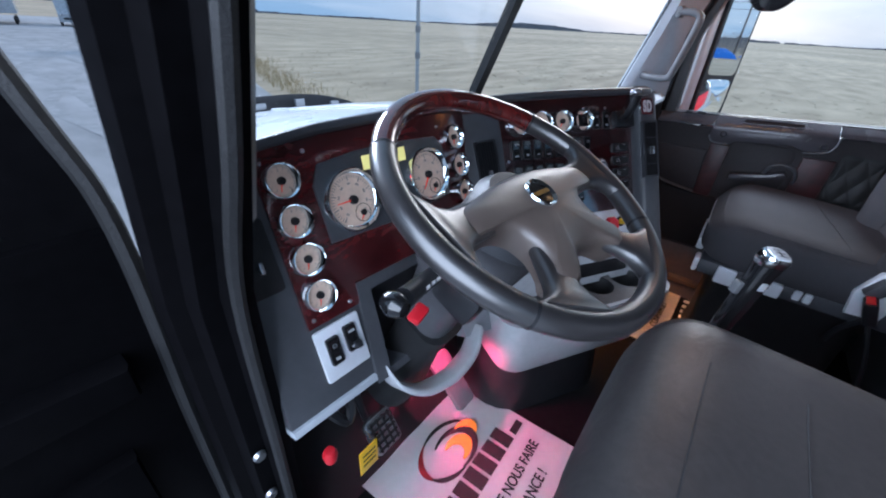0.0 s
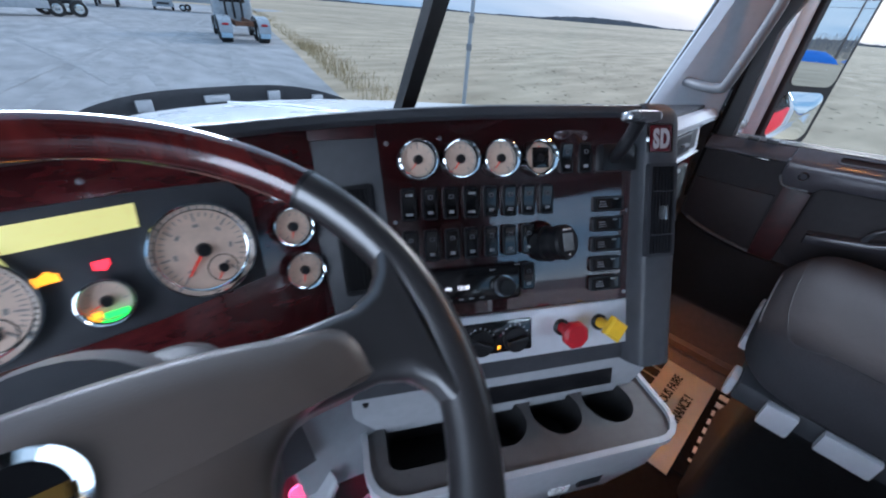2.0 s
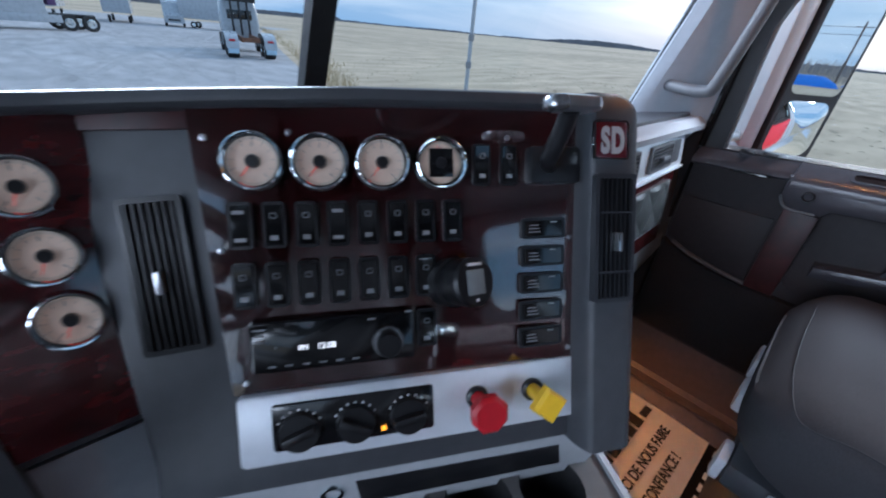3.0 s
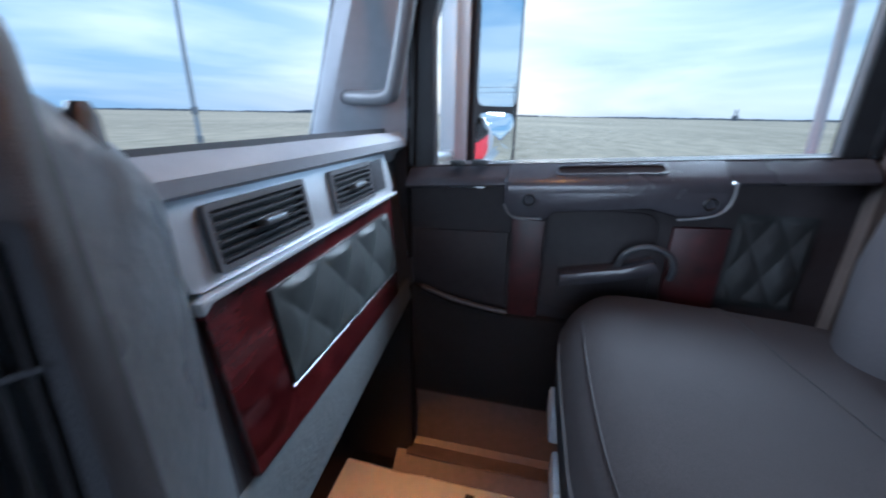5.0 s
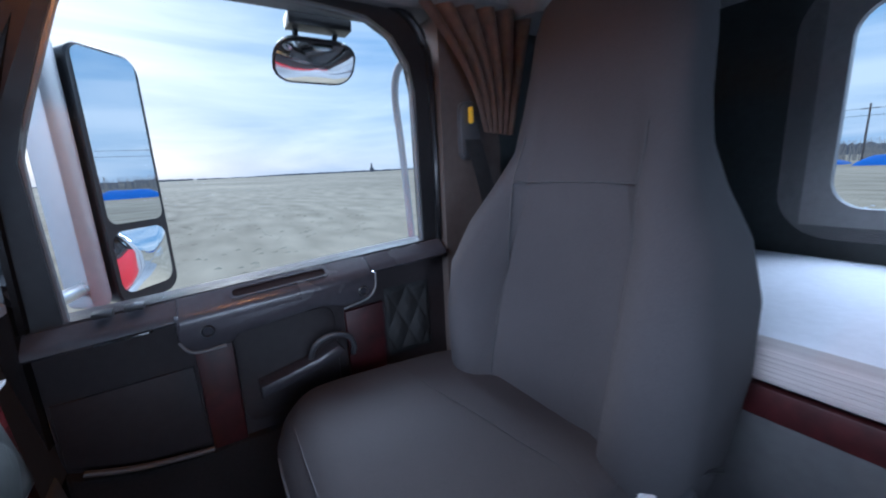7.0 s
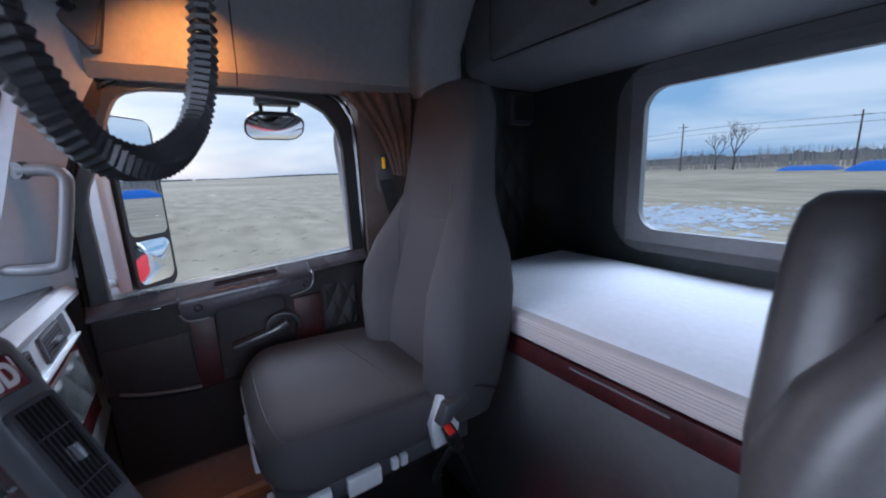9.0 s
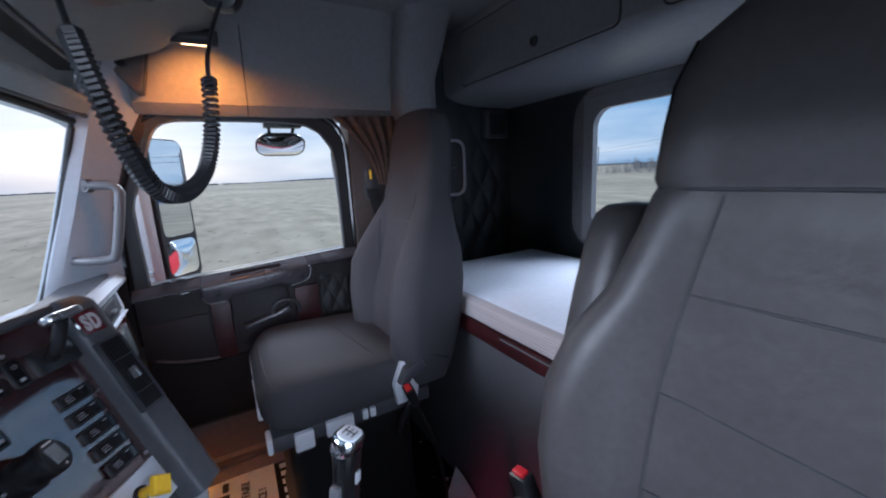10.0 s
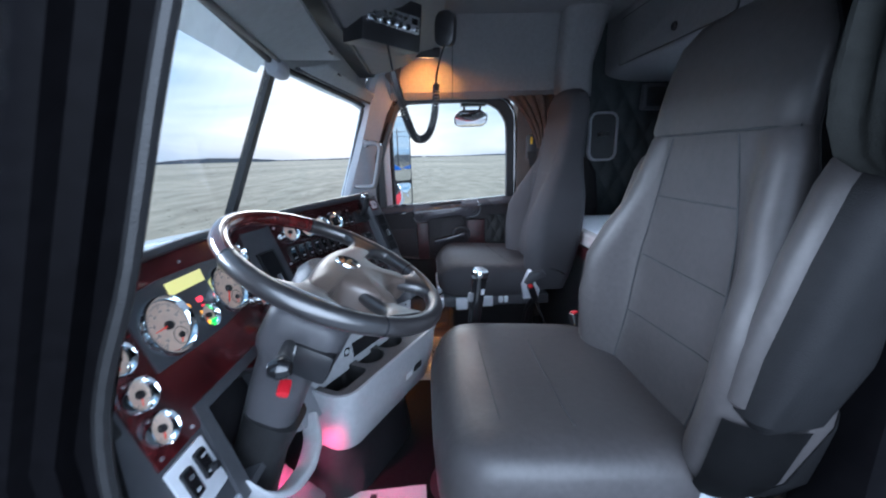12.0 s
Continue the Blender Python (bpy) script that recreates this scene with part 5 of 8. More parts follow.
prism(b, [(0.02, 0.008), (0.030, 0.004), (0.452, 0.002), (0.462, 0.012), (0.446, 0.070), (0.436, 0.075), (0.008, 0.076)], -0.004, 0.016, PF, 0.002)
ss = part("silver_strip", b, PALE, pd, "pale silver painted vent strip")
slat_vent(on(PF, 0.114, 0.040, 0.0165), 0, 0, 0.126, 0.044, 6, ss, False, 0.0, HANDLE)
slat_vent(on(PF, 0.302, 0.040, 0.0165), 0, 0, 0.112, 0.042, 6, ss, False, 0.0, HANDLE)
b = bm0()
prism(b, rrect(0.046, 0.048, 0.004, 4, 0.400, 0.040), 0.015, 0.018, PF, 0.001)
part("blank_plate", b, DARK, ss)
b = bm0()
prism(b, [(0.02, -0.010), (0.03, -0.004), (0.455, -0.002), (0.462, 0.002), (0.030, 0.002), (0.02, 0.0)], 0.0, 0.022, PF, 0.001)
part("ledge", b, PALE, pd, "pale silver ledge")
b = bm0()
prism(b, [(0.03, -0.175), (0.415, -0.175), (0.455, -0.004), (0.03, -0.008)], -0.002, 0.010, PF, 0.002)
wp = part("wood_panel", b, WOOD, pd, "burgundy wood glove panel")
b = bm0()
box(b, (0.259, -0.077, 0.011), (0.318, 0.102, 0.007), PF)
part("insert_base", b, QUILT, wp)
b = bm0()
sheet(b, lambda u, v: PF @ Vector((0.100 + 0.318 * u, -0.128 + 0.102 * v, 0.0142 + 0.0075 * quilt(u, v, 3.5, 1.0) * rim_fall(u, v))), 110, 40, 0.0)
part("quilted_insert", b, QUILT, wp, "quilted grey vinyl insert")
b = bm0()
tube(b, [PF @ Vector((0.098, -0.131, 0.011)), PF @ Vector((0.418, -0.131, 0.011))], 0.002, 6)
part("trim_line", b, STEEL, wp)
b = bm0()
prism(b, [(0.0, -0.175), (0.50, -0.175), (0.50, -0.225), (0.06, -0.275), (0.0, -0.26)], -0.06, 0.004, PF, 0.012, 3)
part("knee_panel", b, KNEE, pd, "grey lower knee panel")

# black clip on the dash beside the vent column
b = bm0()
loft(b, [[Vector((0.362, 0.648, z + 0.001)) + Vector((x + dx, y + dx * 1.2, 0)) for x, y in rrect(w, d, 0.0025, 4)] for z, w, d, dx in ((0.798, 0.016, 0.010, 0.0), (0.806, 0.017, 0.010, 0.001), (0.818, 0.013, 0.009, 0.005), (0.832, 0.012, 0.008, 0.010), (0.838, 0.008, 0.005, 0.011))])
solo("dash_clip", b, BLACK, "small black clip standing on the dash edge", "clip")

# ---- steering ----
TH = radians(26.65)
WF = fr3((-0.4004, 0.6183, 0.8114), (1, -0.031, 0), (0, math.cos(TH), math.sin(TH)))
wheel = thing("steering_wheel", (-0.400, 0.618, 0.81), "four-spoke truck steering wheel with burgundy wood top", "steering wheel")
W2 = WF @ Matrix.Rotation(radians(-3.5), 4, "Z")
RW, RT = 0.194, 0.0150


def rim_arc(bb, a0, a1, r, n=40):
    tube(bb, [W2 @ Vector((RW * math.cos(radians(a0 + (a1 - a0) * i / n)), RW * math.sin(radians(a0 + (a1 - a0) * i / n)), 0)) for i in range(n + 1)], r, 14)
    return bb


part("wood_rim", rim_arc(bm0(), 37, 143, RT), WHEELWOOD, wheel, "burgundy lacquered wood rim")
part("leather_rim", rim_arc(bm0(), -180 - 37, 37, RT * 1.04, 90), WHEELSKIN, wheel, "black leather rim")
for a in (37, 143, 218.5, 321.5):
    b = bm0()
    tube(b, [W2 @ Vector((RW * math.cos(radians(a + d)), RW * math.sin(radians(a + d)), 0)) for d in (-0.5, 0.5)], RT * 1.08, 14)
    part("rim_joint", b, BLACK, wheel)
# spokes: flat bars that flow into the rim
for a, w in ((183, 0.030), (357, 0.030), (235, 0.026), (301, 0.026)):
    bb = bm0()
    rows = []
    for r, hw_, th_, dz in ((0.075, w * 0.85, 0.010, -0.010), (0.11, w * 0.80, 0.011, -0.008), (0.145, w * 0.82, 0.012, -0.004), (0.162, w * 1.05, 0.0125, -0.001), (0.174, w * 1.45, 0.0125, 0.001), (0.184, w * 2.0, 0.012, 0.001), (0.193, w * 2.7, 0.009, 0.0)):
        rows.append([W2 @ Vector((r * math.cos(radians(a) + x / r), r * math.sin(radians(a) + x / r), y + dz)) for x, y in rrect(hw_ * 2, th_ * 2, th_ * 0.9, 4)])
    loft(bb, rows)
    part("spoke", bb, WHEELSKIN, wheel)
b = bm0()
HALF = [(0.060, 0.025), (0.112, 0.014), (0.144, 0.004), (0.147, -0.026), (0.110, -0.027), (0.088, -0.034), (0.075, -0.050), (0.071, -0.075), (0.080, -0.100), (0.092, -0.113), (0.080, -0.129), (0.060, -0.130), (0.036, -0.107)]
PAD = [(0.0, 0.029)] + HALF + [(0.0, -0.099)] + [(-x, y) for x, y in HALF[::-1]]
PAD = [(p.x, p.y) for p in smooth_path([(x, y, 0) for x, y in PAD], 3, True)]
rows = [[W2 @ Vector((x * s, -0.03 + (y + 0.03) * s, z)) for x, y in PAD] for s, z in ((0.94, -0.034), (1.0, -0.014), (0.99, -0.002), (0.955, 0.005), (0.86, 0.010), (0.60, 0.013), (0.30, 0.0145), (0.05, 0.0145))]
loft(b, rows)
hubp = part("horn_pad", b, HUB, wheel, "grey-brown horn pad")
b = bm0()
lathe(b, [(0.0175, 0.0), (0.022, 0.003), (0.0235, 0.0), (0.0235, -0.004)], on(W2, -0.004, -0.016, 0.0145), 32)
em = part("emblem_ring", b, CHROME, hubp, "chrome emblem ring")
b = bm0()
lathe(b, [(0.0, 0.001), (0.0175, 0.0005), (0.0175, -0.003)], on(W2, -0.004, -0.016, 0.0145), 28)
part("emblem_disc", b, GLOSSBLACK, em)
b = bm0()
box(b, (-0.004, -0.016, 0.0160), (0.031, 0.006, 0.001), W2)
part("emblem_bar", b, GOLD, em, "gold emblem bar")
# column
col = thing("steering_column", (-0.400, 0.75, 0.45), "dark steering column shroud with stalk and red hazard switch", "steering column")
b = bm0()
lathe(b, [(0.0, -0.012), (0.05, -0.012), (0.062, -0.03), (0.066, -0.075), (0.060, -0.10)], WF, 30)
part("collar", b, DARK, col)
b = bm0()
rows = []
for d, w, h, oy in ((0.070, 0.12, 0.10, 0.0), (0.080, 0.158, 0.130, 0.0), (0.095, 0.172, 0.145, 0.0), (0.15, 0.170, 0.145, 0.004), (0.175, 0.150, 0.130, 0.01), (0.20, 0.125, 0.112, 0.012), (0.28, 0.100, 0.105, 0.012), (0.37, 0.088, 0.10, 0.005)):
    rows.append([WF @ Vector((x, y, -d)) for x, y in rrect(w, h, 0.035, 5, 0.0, oy)])
loft(b, rows)
sh = part("shroud", b, SHROUD, col)
b = bm0()
rows = [[WF @ Vector((x, y, -d)) for x, y in rrect(w, w, w * 0.35, 5)] for d, w in ((0.33, 0.11), (0.42, 0.10), (0.50, 0.12), (0.60, 0.15))]
loft(b, rows)
part("boot", b, RUBBER, col)
b = bm0()
box(b, (-0.070, -0.030, -0.150), (0.045, 0.075, 0.060), WF, 0.012)
rc = part("switch_housing", b, BLACK, sh)
b = bm0()
box(b, (0, 0, 0), (0.030, 0.020, 0.013), fr3((-0.532, 0.689, 0.650), (0.95, 0.1, 0.25), (0, 1, 0.4)), 0.005)
part("hazard_switch", b, REDP, rc, "red hazard switch tab")
b = bm0()
S0, S1 = Vector((-0.455, 0.700, 0.690)), Vector((-0.590, 0.662, 0.724))
tube(b, [S0, S0.lerp(S1, 0.5), S1], [0.011, 0.012, 0.013], 12)
stalk = part("stalk", b, BLACK, sh, "black indicator stalk")
b = bm0()
lathe(b, [(0, 0.017), (0.009, 0.0145), (0.0145, 0.006), (0.015, -0.004), (0.011, -0.014), (0, -0.017)], fr3((-0.607, 0.659, 0.727), (0, 0, 1), (-1, 0, 0)), 20)
part("stalk_knob", b, GLOSSBLACK, stalk)
b = bm0()
for k in range(3):
    box(b, S0.lerp(S1, 0.45 + 0.12 * k) + Vector((0, -0.013, 0.004)), (0.007, 0.001, 0.005))
part("print", b, WHITEINK, stalk, kind="stuff")


# ---- driver's door, standing open, and its jamb ----
b = bm0()
rows = []
for z in (0.0, 0.30, 0.70, 0.90, 1.10, 1.30, 1.45):
    y = 0.832 if z < 0.7 else 0.832 - 0.35 * (z - 0.70)
    rows.append([(-0.665, y + 0.05, z), (-0.677, y, z), (-0.70, y - 0.004, z), (-0.712, y + 0.012, z), (-0.735, y + 0.012, z), (-0.742, y + 0.03, z), (-0.760, y + 0.034, z), (-0.766, y + 0.05, z), (-0.738, y + 0.16, z), (-0.66, y + 0.17, z)])
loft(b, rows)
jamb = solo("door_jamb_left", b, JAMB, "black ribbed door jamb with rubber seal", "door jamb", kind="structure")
b = bm0()
tube(b, smooth_path([(-0.70, 0.835, 0.02), (-0.70, 0.830, 0.40), (-0.70, 0.824, 0.70), (-0.70, 0.752, 0.90), (-0.70, 0.682, 1.10), (-0.70, 0.588, 1.34)], 6), 0.009, 8)
part("seal", b, RUBBER, jamb, "rubber door seal")
for z in (0.30, 0.406):
    b = bm0()
    lathe(b, [(0, 0.006), (0.008, 0.006), (0.010, 0.0)], fr3((-0.725, 0.840, z), (1, 0, 0), (0, 0, 1)), 12)
    part("bolt", b, STEEL, jamb)
ddoor = thing("door_2", (-0.75, 1.04, 0.0), "open driver's door with dark inner panel", "door", kind="structure")
MD = FY(1.035)
b = bm0()
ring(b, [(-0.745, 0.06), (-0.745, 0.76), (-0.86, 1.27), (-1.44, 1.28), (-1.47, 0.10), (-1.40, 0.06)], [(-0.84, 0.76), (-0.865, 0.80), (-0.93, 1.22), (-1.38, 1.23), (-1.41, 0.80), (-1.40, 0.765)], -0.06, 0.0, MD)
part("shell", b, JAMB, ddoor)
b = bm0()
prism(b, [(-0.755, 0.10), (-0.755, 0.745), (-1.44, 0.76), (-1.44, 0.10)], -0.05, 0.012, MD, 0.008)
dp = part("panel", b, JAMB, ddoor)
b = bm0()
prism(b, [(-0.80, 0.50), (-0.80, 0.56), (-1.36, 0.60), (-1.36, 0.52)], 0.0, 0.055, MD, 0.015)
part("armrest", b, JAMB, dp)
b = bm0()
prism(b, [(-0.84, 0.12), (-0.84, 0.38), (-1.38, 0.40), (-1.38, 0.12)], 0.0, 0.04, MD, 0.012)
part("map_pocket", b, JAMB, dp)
b = bm0()
prism(b, [(-0.84, 0.76), (-0.865, 0.80), (-0.93, 1.22), (-1.38, 1.23), (-1.41, 0.80), (-1.40, 0.765)], -0.035, -0.031, MD)
part("pane", b, GLASS, ddoor).visible_shadow = False
b = bm0()
tube(b, smooth_path([(-0.752, 1.025, 0.06), (-0.752, 1.022, 0.40), (-0.748, 1.024, 0.74), (-0.775, 1.026, 0.90), (-0.845, 1.03, 1.20)], 6), 0.012, 8)
part("door_seal", b, RUBBER, ddoor, "rubber door seal")


# ---- seats ----
def seat_back(cx_, cy_, zs, k=88):
    """Outlines of a high-back seat. Each entry: z, middle y of the front, half width, depth, bolster height, bolster start."""
    rows_ = []
    for z, yf, hw_, dp_, bol, st in zs:
        row = []
        lean = -0.010 * min(1.0, max(0.0, (z - 0.90) / 0.10)) if cx_ < 0 else 0.0
        for i in range(k):
            a = 2 * math.pi * i / k
            c, s = math.cos(a), math.sin(a)
            x = hw_ * math.copysign(abs(c) ** 0.44, c)
            y = dp_ / 2 * math.copysign(abs(s) ** 0.50, s)
            e = min(1.0, max(0.0, (abs(x) / hw_ - st) / (1 - st)))
            if s > 0:
                y += bol * math.sin(e ** (0.62 if cx_ > 0 else 1.0) * math.pi * 0.72) * 1.05
            row.append((cx_ + lean + x, cy_ + yf - dp_ / 2 + y, z))
        rows_.append(row)
    return rows_


def cushion(cx_, y0, y1, z0, z1, hw_, crown=0.02, k=56):
    """Outlines of a seat cushion from its base to its crown."""
    rows_ = []
    for z, s in ((z0, 0.93), (z0 + (z1 - z0) * 0.15, 0.985), (z0 + (z1 - z0) * 0.55, 1.0), (z0 + (z1 - z0) * 0.80, 0.985), (z1 - 0.010, 0.94), (z1, 0.86), (z1 + 0.003, 0.72), (z1 + 0.0, 0.40), (z1 - 0.001, 0.08)):
        row = []
        for i in range(k):
            a = 2 * math.pi * i / k
            c, t_ = math.cos(a), math.sin(a)
            p = 0.42
            x = hw_ * s * math.copysign(abs(c) ** p, c)
            y = (y1 - y0) / 2 * s * math.copysign(abs(t_) ** p, t_)
            zz = z + (crown * max(0.0, abs(x) / hw_ - 0.45) if z > z0 + (z1 - z0) * 0.7 else 0.0)
            zz += 0.030 * (y / (y1 - y0)) if z > z0 + 0.03 else 0.0
            if z > z0 + (z1 - z0) * 0.7 and y > 0.30 * (y1 - y0):
                zz -= 0.9 * (y - 0.30 * (y1 - y0)) ** 2 / (y1 - y0) * 2
            row.append((cx_ + x, (y0 + y1) / 2 + y, zz))
        rows_.append(row)
    return rows_


def seam_on(pts, r=0.0015):
    bb = bm0()
    tube(bb, smooth_path(pts, 5), r, 6)
    return bb


def buckle(name, p, lean, parent, stalk_to):
    bb = bm0()
    tube(bb, smooth_path([stalk_to, (Vector(stalk_to) + Vector(p)) / 2 + Vector((0, 0.01, 0)), p], 5), 0.008, 8)
    st = part("buckle_stalk", bb, BLACK, parent)
    f = Matrix.Translation(p) @ pose(0, 0, 0, *lean)
    bb = bm0()
    box(bb, (0, 0, 0.022), (0.036, 0.026, 0.065), f, 0.005)
    bk_ = part("buckle", bb, BLACK, parent)
    bb = bm0()
    box(bb, (0, 0, 0.056), (0.026, 0.016, 0.006), f, 0.002)
    part("release_button", bb, REDP, bk_, "red release button")
    return bk_


# driver's seat
DX, DY = -0.425, 0.0
ZD = [(0.46, 0.03, 0.17, 0.1, 0.01, 0.5), (0.5, 0.038, 0.215, 0.125, 0.035, 0.5), (0.56, 0.029, 0.254, 0.145, 0.06, 0.5), (0.66, 0.006, 0.274, 0.155, 0.08, 0.48), (0.76, -0.005, 0.272, 0.15, 0.078, 0.48), (0.83, -0.013, 0.252, 0.122, 0.056, 0.5), (0.9, -0.017, 0.205, 0.1, 0.03, 0.55), (0.98, -0.021, 0.181, 0.073, 0.016, 0.6), (1.018, -0.022, 0.171, 0.071, 0.01, 0.6), (1.026, -0.025, 0.168, 0.07, 0.008, 0.6), (1.036, -0.022, 0.171, 0.071, 0.008, 0.6), (1.09, -0.028, 0.168, 0.069, 0.004, 0.6), (1.14, -0.035, 0.162, 0.066, 0.0, 0.6), (1.184, -0.043, 0.142, 0.058, 0.0, 0.6), (1.209, -0.054, 0.106, 0.041, 0.0, 0.6), (1.219, -0.063, 0.04, 0.013, 0.0, 0.6)]
ds = thing("driver_seat", (DX, 0.15, 0.0), "dark grey leather high-back driver seat with stitched panels", "seat")
b = bm0()
loft(b, seat_back(DX, DY, ZD))
on_back = caster(b, (0, -1, 0))
dbk = part("backrest", b, LEATHER, ds)
# dark skin over back and sides; their shadow is put into its colour
b = bm0()
rows = []
for z, yf, hw_, dp_, bol, st in ZD[1:-2]:
    row = []
    shift = -0.010 * min(1.0, max(0.0, (z - 0.90) / 0.10))
    for i in range(29):
        a = math.pi * (0.945 + 1.11 * i / 28)
        c, sn = math.cos(a), math.sin(a)
        row.append((DX + shift + (hw_ + 0.004) * math.copysign(abs(c) ** 0.44, c), DY + yf - dp_ / 2 + (dp_ / 2 + 0.004) * math.copysign(abs(sn) ** 0.50, sn), z))
    rows.append(row)
loft(b, rows)
part("back_shell", b, ARMDARK, ds, "back and side shell darkened for shade")


def skirt_f(u, v):
    """A dark skin for the shaded lower side of the backrest towards the door."""
    k = v * 3
    i = min(int(k), 2)
    z, yf, hw_, dp_, bol, st = [p + (q - p) * (k - i) for p, q in zip(ZD[i], ZD[i + 1])]
    a = math.pi * (0.76 + 0.24 * u)
    fx_ = abs(math.cos(a)) ** 0.44
    front = bol * math.sin(min(1.0, max(0.0, (fx_ - st) / (1 - st))) * math.pi * 0.72) * 1.05
    return Vector((DX - (hw_ + 0.006) * fx_, DY + yf - dp_ / 2 + front + (dp_ / 2 + 0.006) * math.sin(a) ** 0.5, z))


b = bm0()
sheet(b, skirt_f, 10, 10, 0.003)
part("shade_skirt", b, ARMDARK, ds, "lower side of the backrest darkened for shade")
bf = lambda x, z: on_back(DX + x, 0, z)
part("headrest_seam", seam_on([bf(x - 0.010, 1.026) for x in (-0.160, -0.12, -0.06, 0, 0.06, 0.12, 0.160)], 0.0022), SEAM, dbk)
for z0, z1, hw0 in ((0.910, 0.910, 0.103), (0.775, 0.785, 0.122), (0.665, 0.655, 0.126)):
    part("seam", seam_on([bf(hw0 * (-1 + 0.25 * i), z0 + (z1 - z0) * i / 8) for i in range(9)]), SEAM, dbk)
for sx in (-1, 1):
    part("seam", seam_on([bf(sx * w, z) for w, z in ((0.122, 0.52), (0.125, 0.58), (0.126, 0.655), (0.125, 0.72), (0.122, 0.78), (0.114, 0.85), (0.103, 0.91), (0.09, 0.97), (0.078, 1.02))]), SEAM, dbk)
b = bm0()
loft(b, cushion(-0.375, -0.02, 0.458, 0.400, 0.553, 0.262))
on_seat = caster(b, (0, 0, -1))
dcu = part("cushion", b, LEATHER, ds)
for pts in ([(-0.525, 0.343, 0), (-0.45, 0.342, 0), (-0.38, 0.341, 0), (-0.30, 0.340, 0), (-0.245, 0.339, 0)], [(-0.545, 0.222, 0), (-0.46, 0.220, 0), (-0.38, 0.219, 0), (-0.30, 0.218, 0), (-0.235, 0.217, 0)]):
    part("seam", seam_on([on_seat(p.x, p.y, 0) for p in smooth_path(pts, 4)], 0.0013), SEAM, dcu)
b = bm0()
loft(b, [[(x, y, z) for x, y in rrect(w, d, 0.04, 5, -0.372, 0.19)] for z, w, d in ((0.05, 0.34, 0.34), (0.20, 0.30, 0.30), (0.34, 0.36, 0.36), (0.40, 0.42, 0.40))])
part("suspension", b, RUBBER, ds, "black suspension base")
for sx in (-1, 1):
    b = bm0()
    box(b, (-0.372 + sx * 0.15, 0.17, 0.03), (0.05, 0.46, 0.05), bev=0.006)
    part("floor_rail", b, BLACK, ds)
b = bm0()
box(b, (-0.62, 0.10, 0.40), (0.02, 0.20, 0.10), bev=0.008)
part("side_cover", b, DARK, ds)
b = bm0()
prism(b, [(-0.03, 0.43), (0.055, 0.43), (0.060, 0.485), (0.030, 0.535), (-0.005, 0.545), (-0.03, 0.51)], 0.612, 0.628, MX, 0.005)
part("recliner_bracket", b, LIGHTGREY, ds, "pale grey recliner bracket")
b = bm0()
box(b, (-0.216, 0.026, 0.505), (0.03, 0.05, 0.05), pose(0, 0, 0), 0.006)
part("hinge_bracket", b, STEEL, ds)
buckle("buckle", (-0.142, 0.050, 0.525), (-12, 14, 0), ds, (-0.16, 0.06, 0.36))
# folded armrests at both sides
for x, y0, tilt, lab in ((-0.178, -0.058, 6, "folded grey armrest"), (-0.684, -0.005, 5, "folded grey armrest")):
    b = bm0()
    rows = []
    for u, w, d in ((0.0, 0.030, 0.05), (0.02, 0.062, 0.095), (0.10, 0.082, 0.120), (0.22, 0.088, 0.124), (0.30, 0.086, 0.120), (0.328, 0.078, 0.108), (0.340, 0.056, 0.080), (0.343, 0.02, 0.02)):
        z = 0.655 + u
        yy = y0 + 0.035 - u * 0.30
        rows.append([(x + px, yy + py, z) for px, py in rrect(w, d, w * 0.42, 6)])
    loft(b, rows)
    # door-side armrest: dark body for its shaded side, leather pad for the lit face
    ar = part("armrest", b, LEATHER if x > -0.4 else ARMDARK, ds, lab)
    if x < -0.4:
        b = bm0()
        rows = []
        for u, w, d in ((0.012, 0.030, 0.050), (0.03, 0.058, 0.084), (0.10, 0.072, 0.106), (0.22, 0.078, 0.110), (0.30, 0.076, 0.107), (0.330, 0.068, 0.096), (0.343, 0.050, 0.074), (0.347, 0.02, 0.02)):
            rows.append([(x + 0.012 + px, y0 + 0.0465 - u * 0.30 + py, 0.655 + u) for px, py in rrect(w, d, w * 0.48, 8)])
        loft(b, rows)
        part("face_pad", b, LEATHER, ar, "grey leather on the lit face")
    b = bm0()
    lathe(b, [(0, 0.03), (0.028, 0.03), (0.032, 0.0)], fr3((x + (-0.03 if x > -0.4 else 0.03), y0 + 0.0, 0.68), (0, 1, 0), (0, 0, 1)) @ Matrix.Rotation(0, 4, "Z"), 16)
    part("pivot", b, BLACK, ar)

# passenger seat
PX, PY = 0.600, 0.0
ZP = [(0.46, 0.020, 0.225, 0.14, 0.025, 0.50), (0.54, 0.005, 0.242, 0.15, 0.055, 0.50), (0.66, -0.020, 0.253, 0.15, 0.078, 0.50), (0.76, -0.042, 0.249, 0.14, 0.086, 0.52), (0.84, -0.058, 0.228, 0.13, 0.064, 0.55), (0.91, -0.070, 0.190, 0.12, 0.036, 0.60), (0.97, -0.080, 0.166, 0.112, 0.010, 0.6), (1.04, -0.090, 0.156, 0.108, 0.004, 0.6), (1.11, -0.102, 0.152, 0.105, 0.0, 0.6), (1.18, -0.112, 0.146, 0.10, 0.0, 0.6), (1.225, -0.121, 0.130, 0.085, 0.0, 0.6), (1.244, -0.130, 0.10, 0.06, 0.0, 0.6), (1.25, -0.138, 0.03, 0.02, 0.0, 0.6)]
ps = thing("passenger_seat", (PX, 0.15, 0.0), "dark grey fabric high-back passenger seat on a pedestal", "seat")
b = bm0()
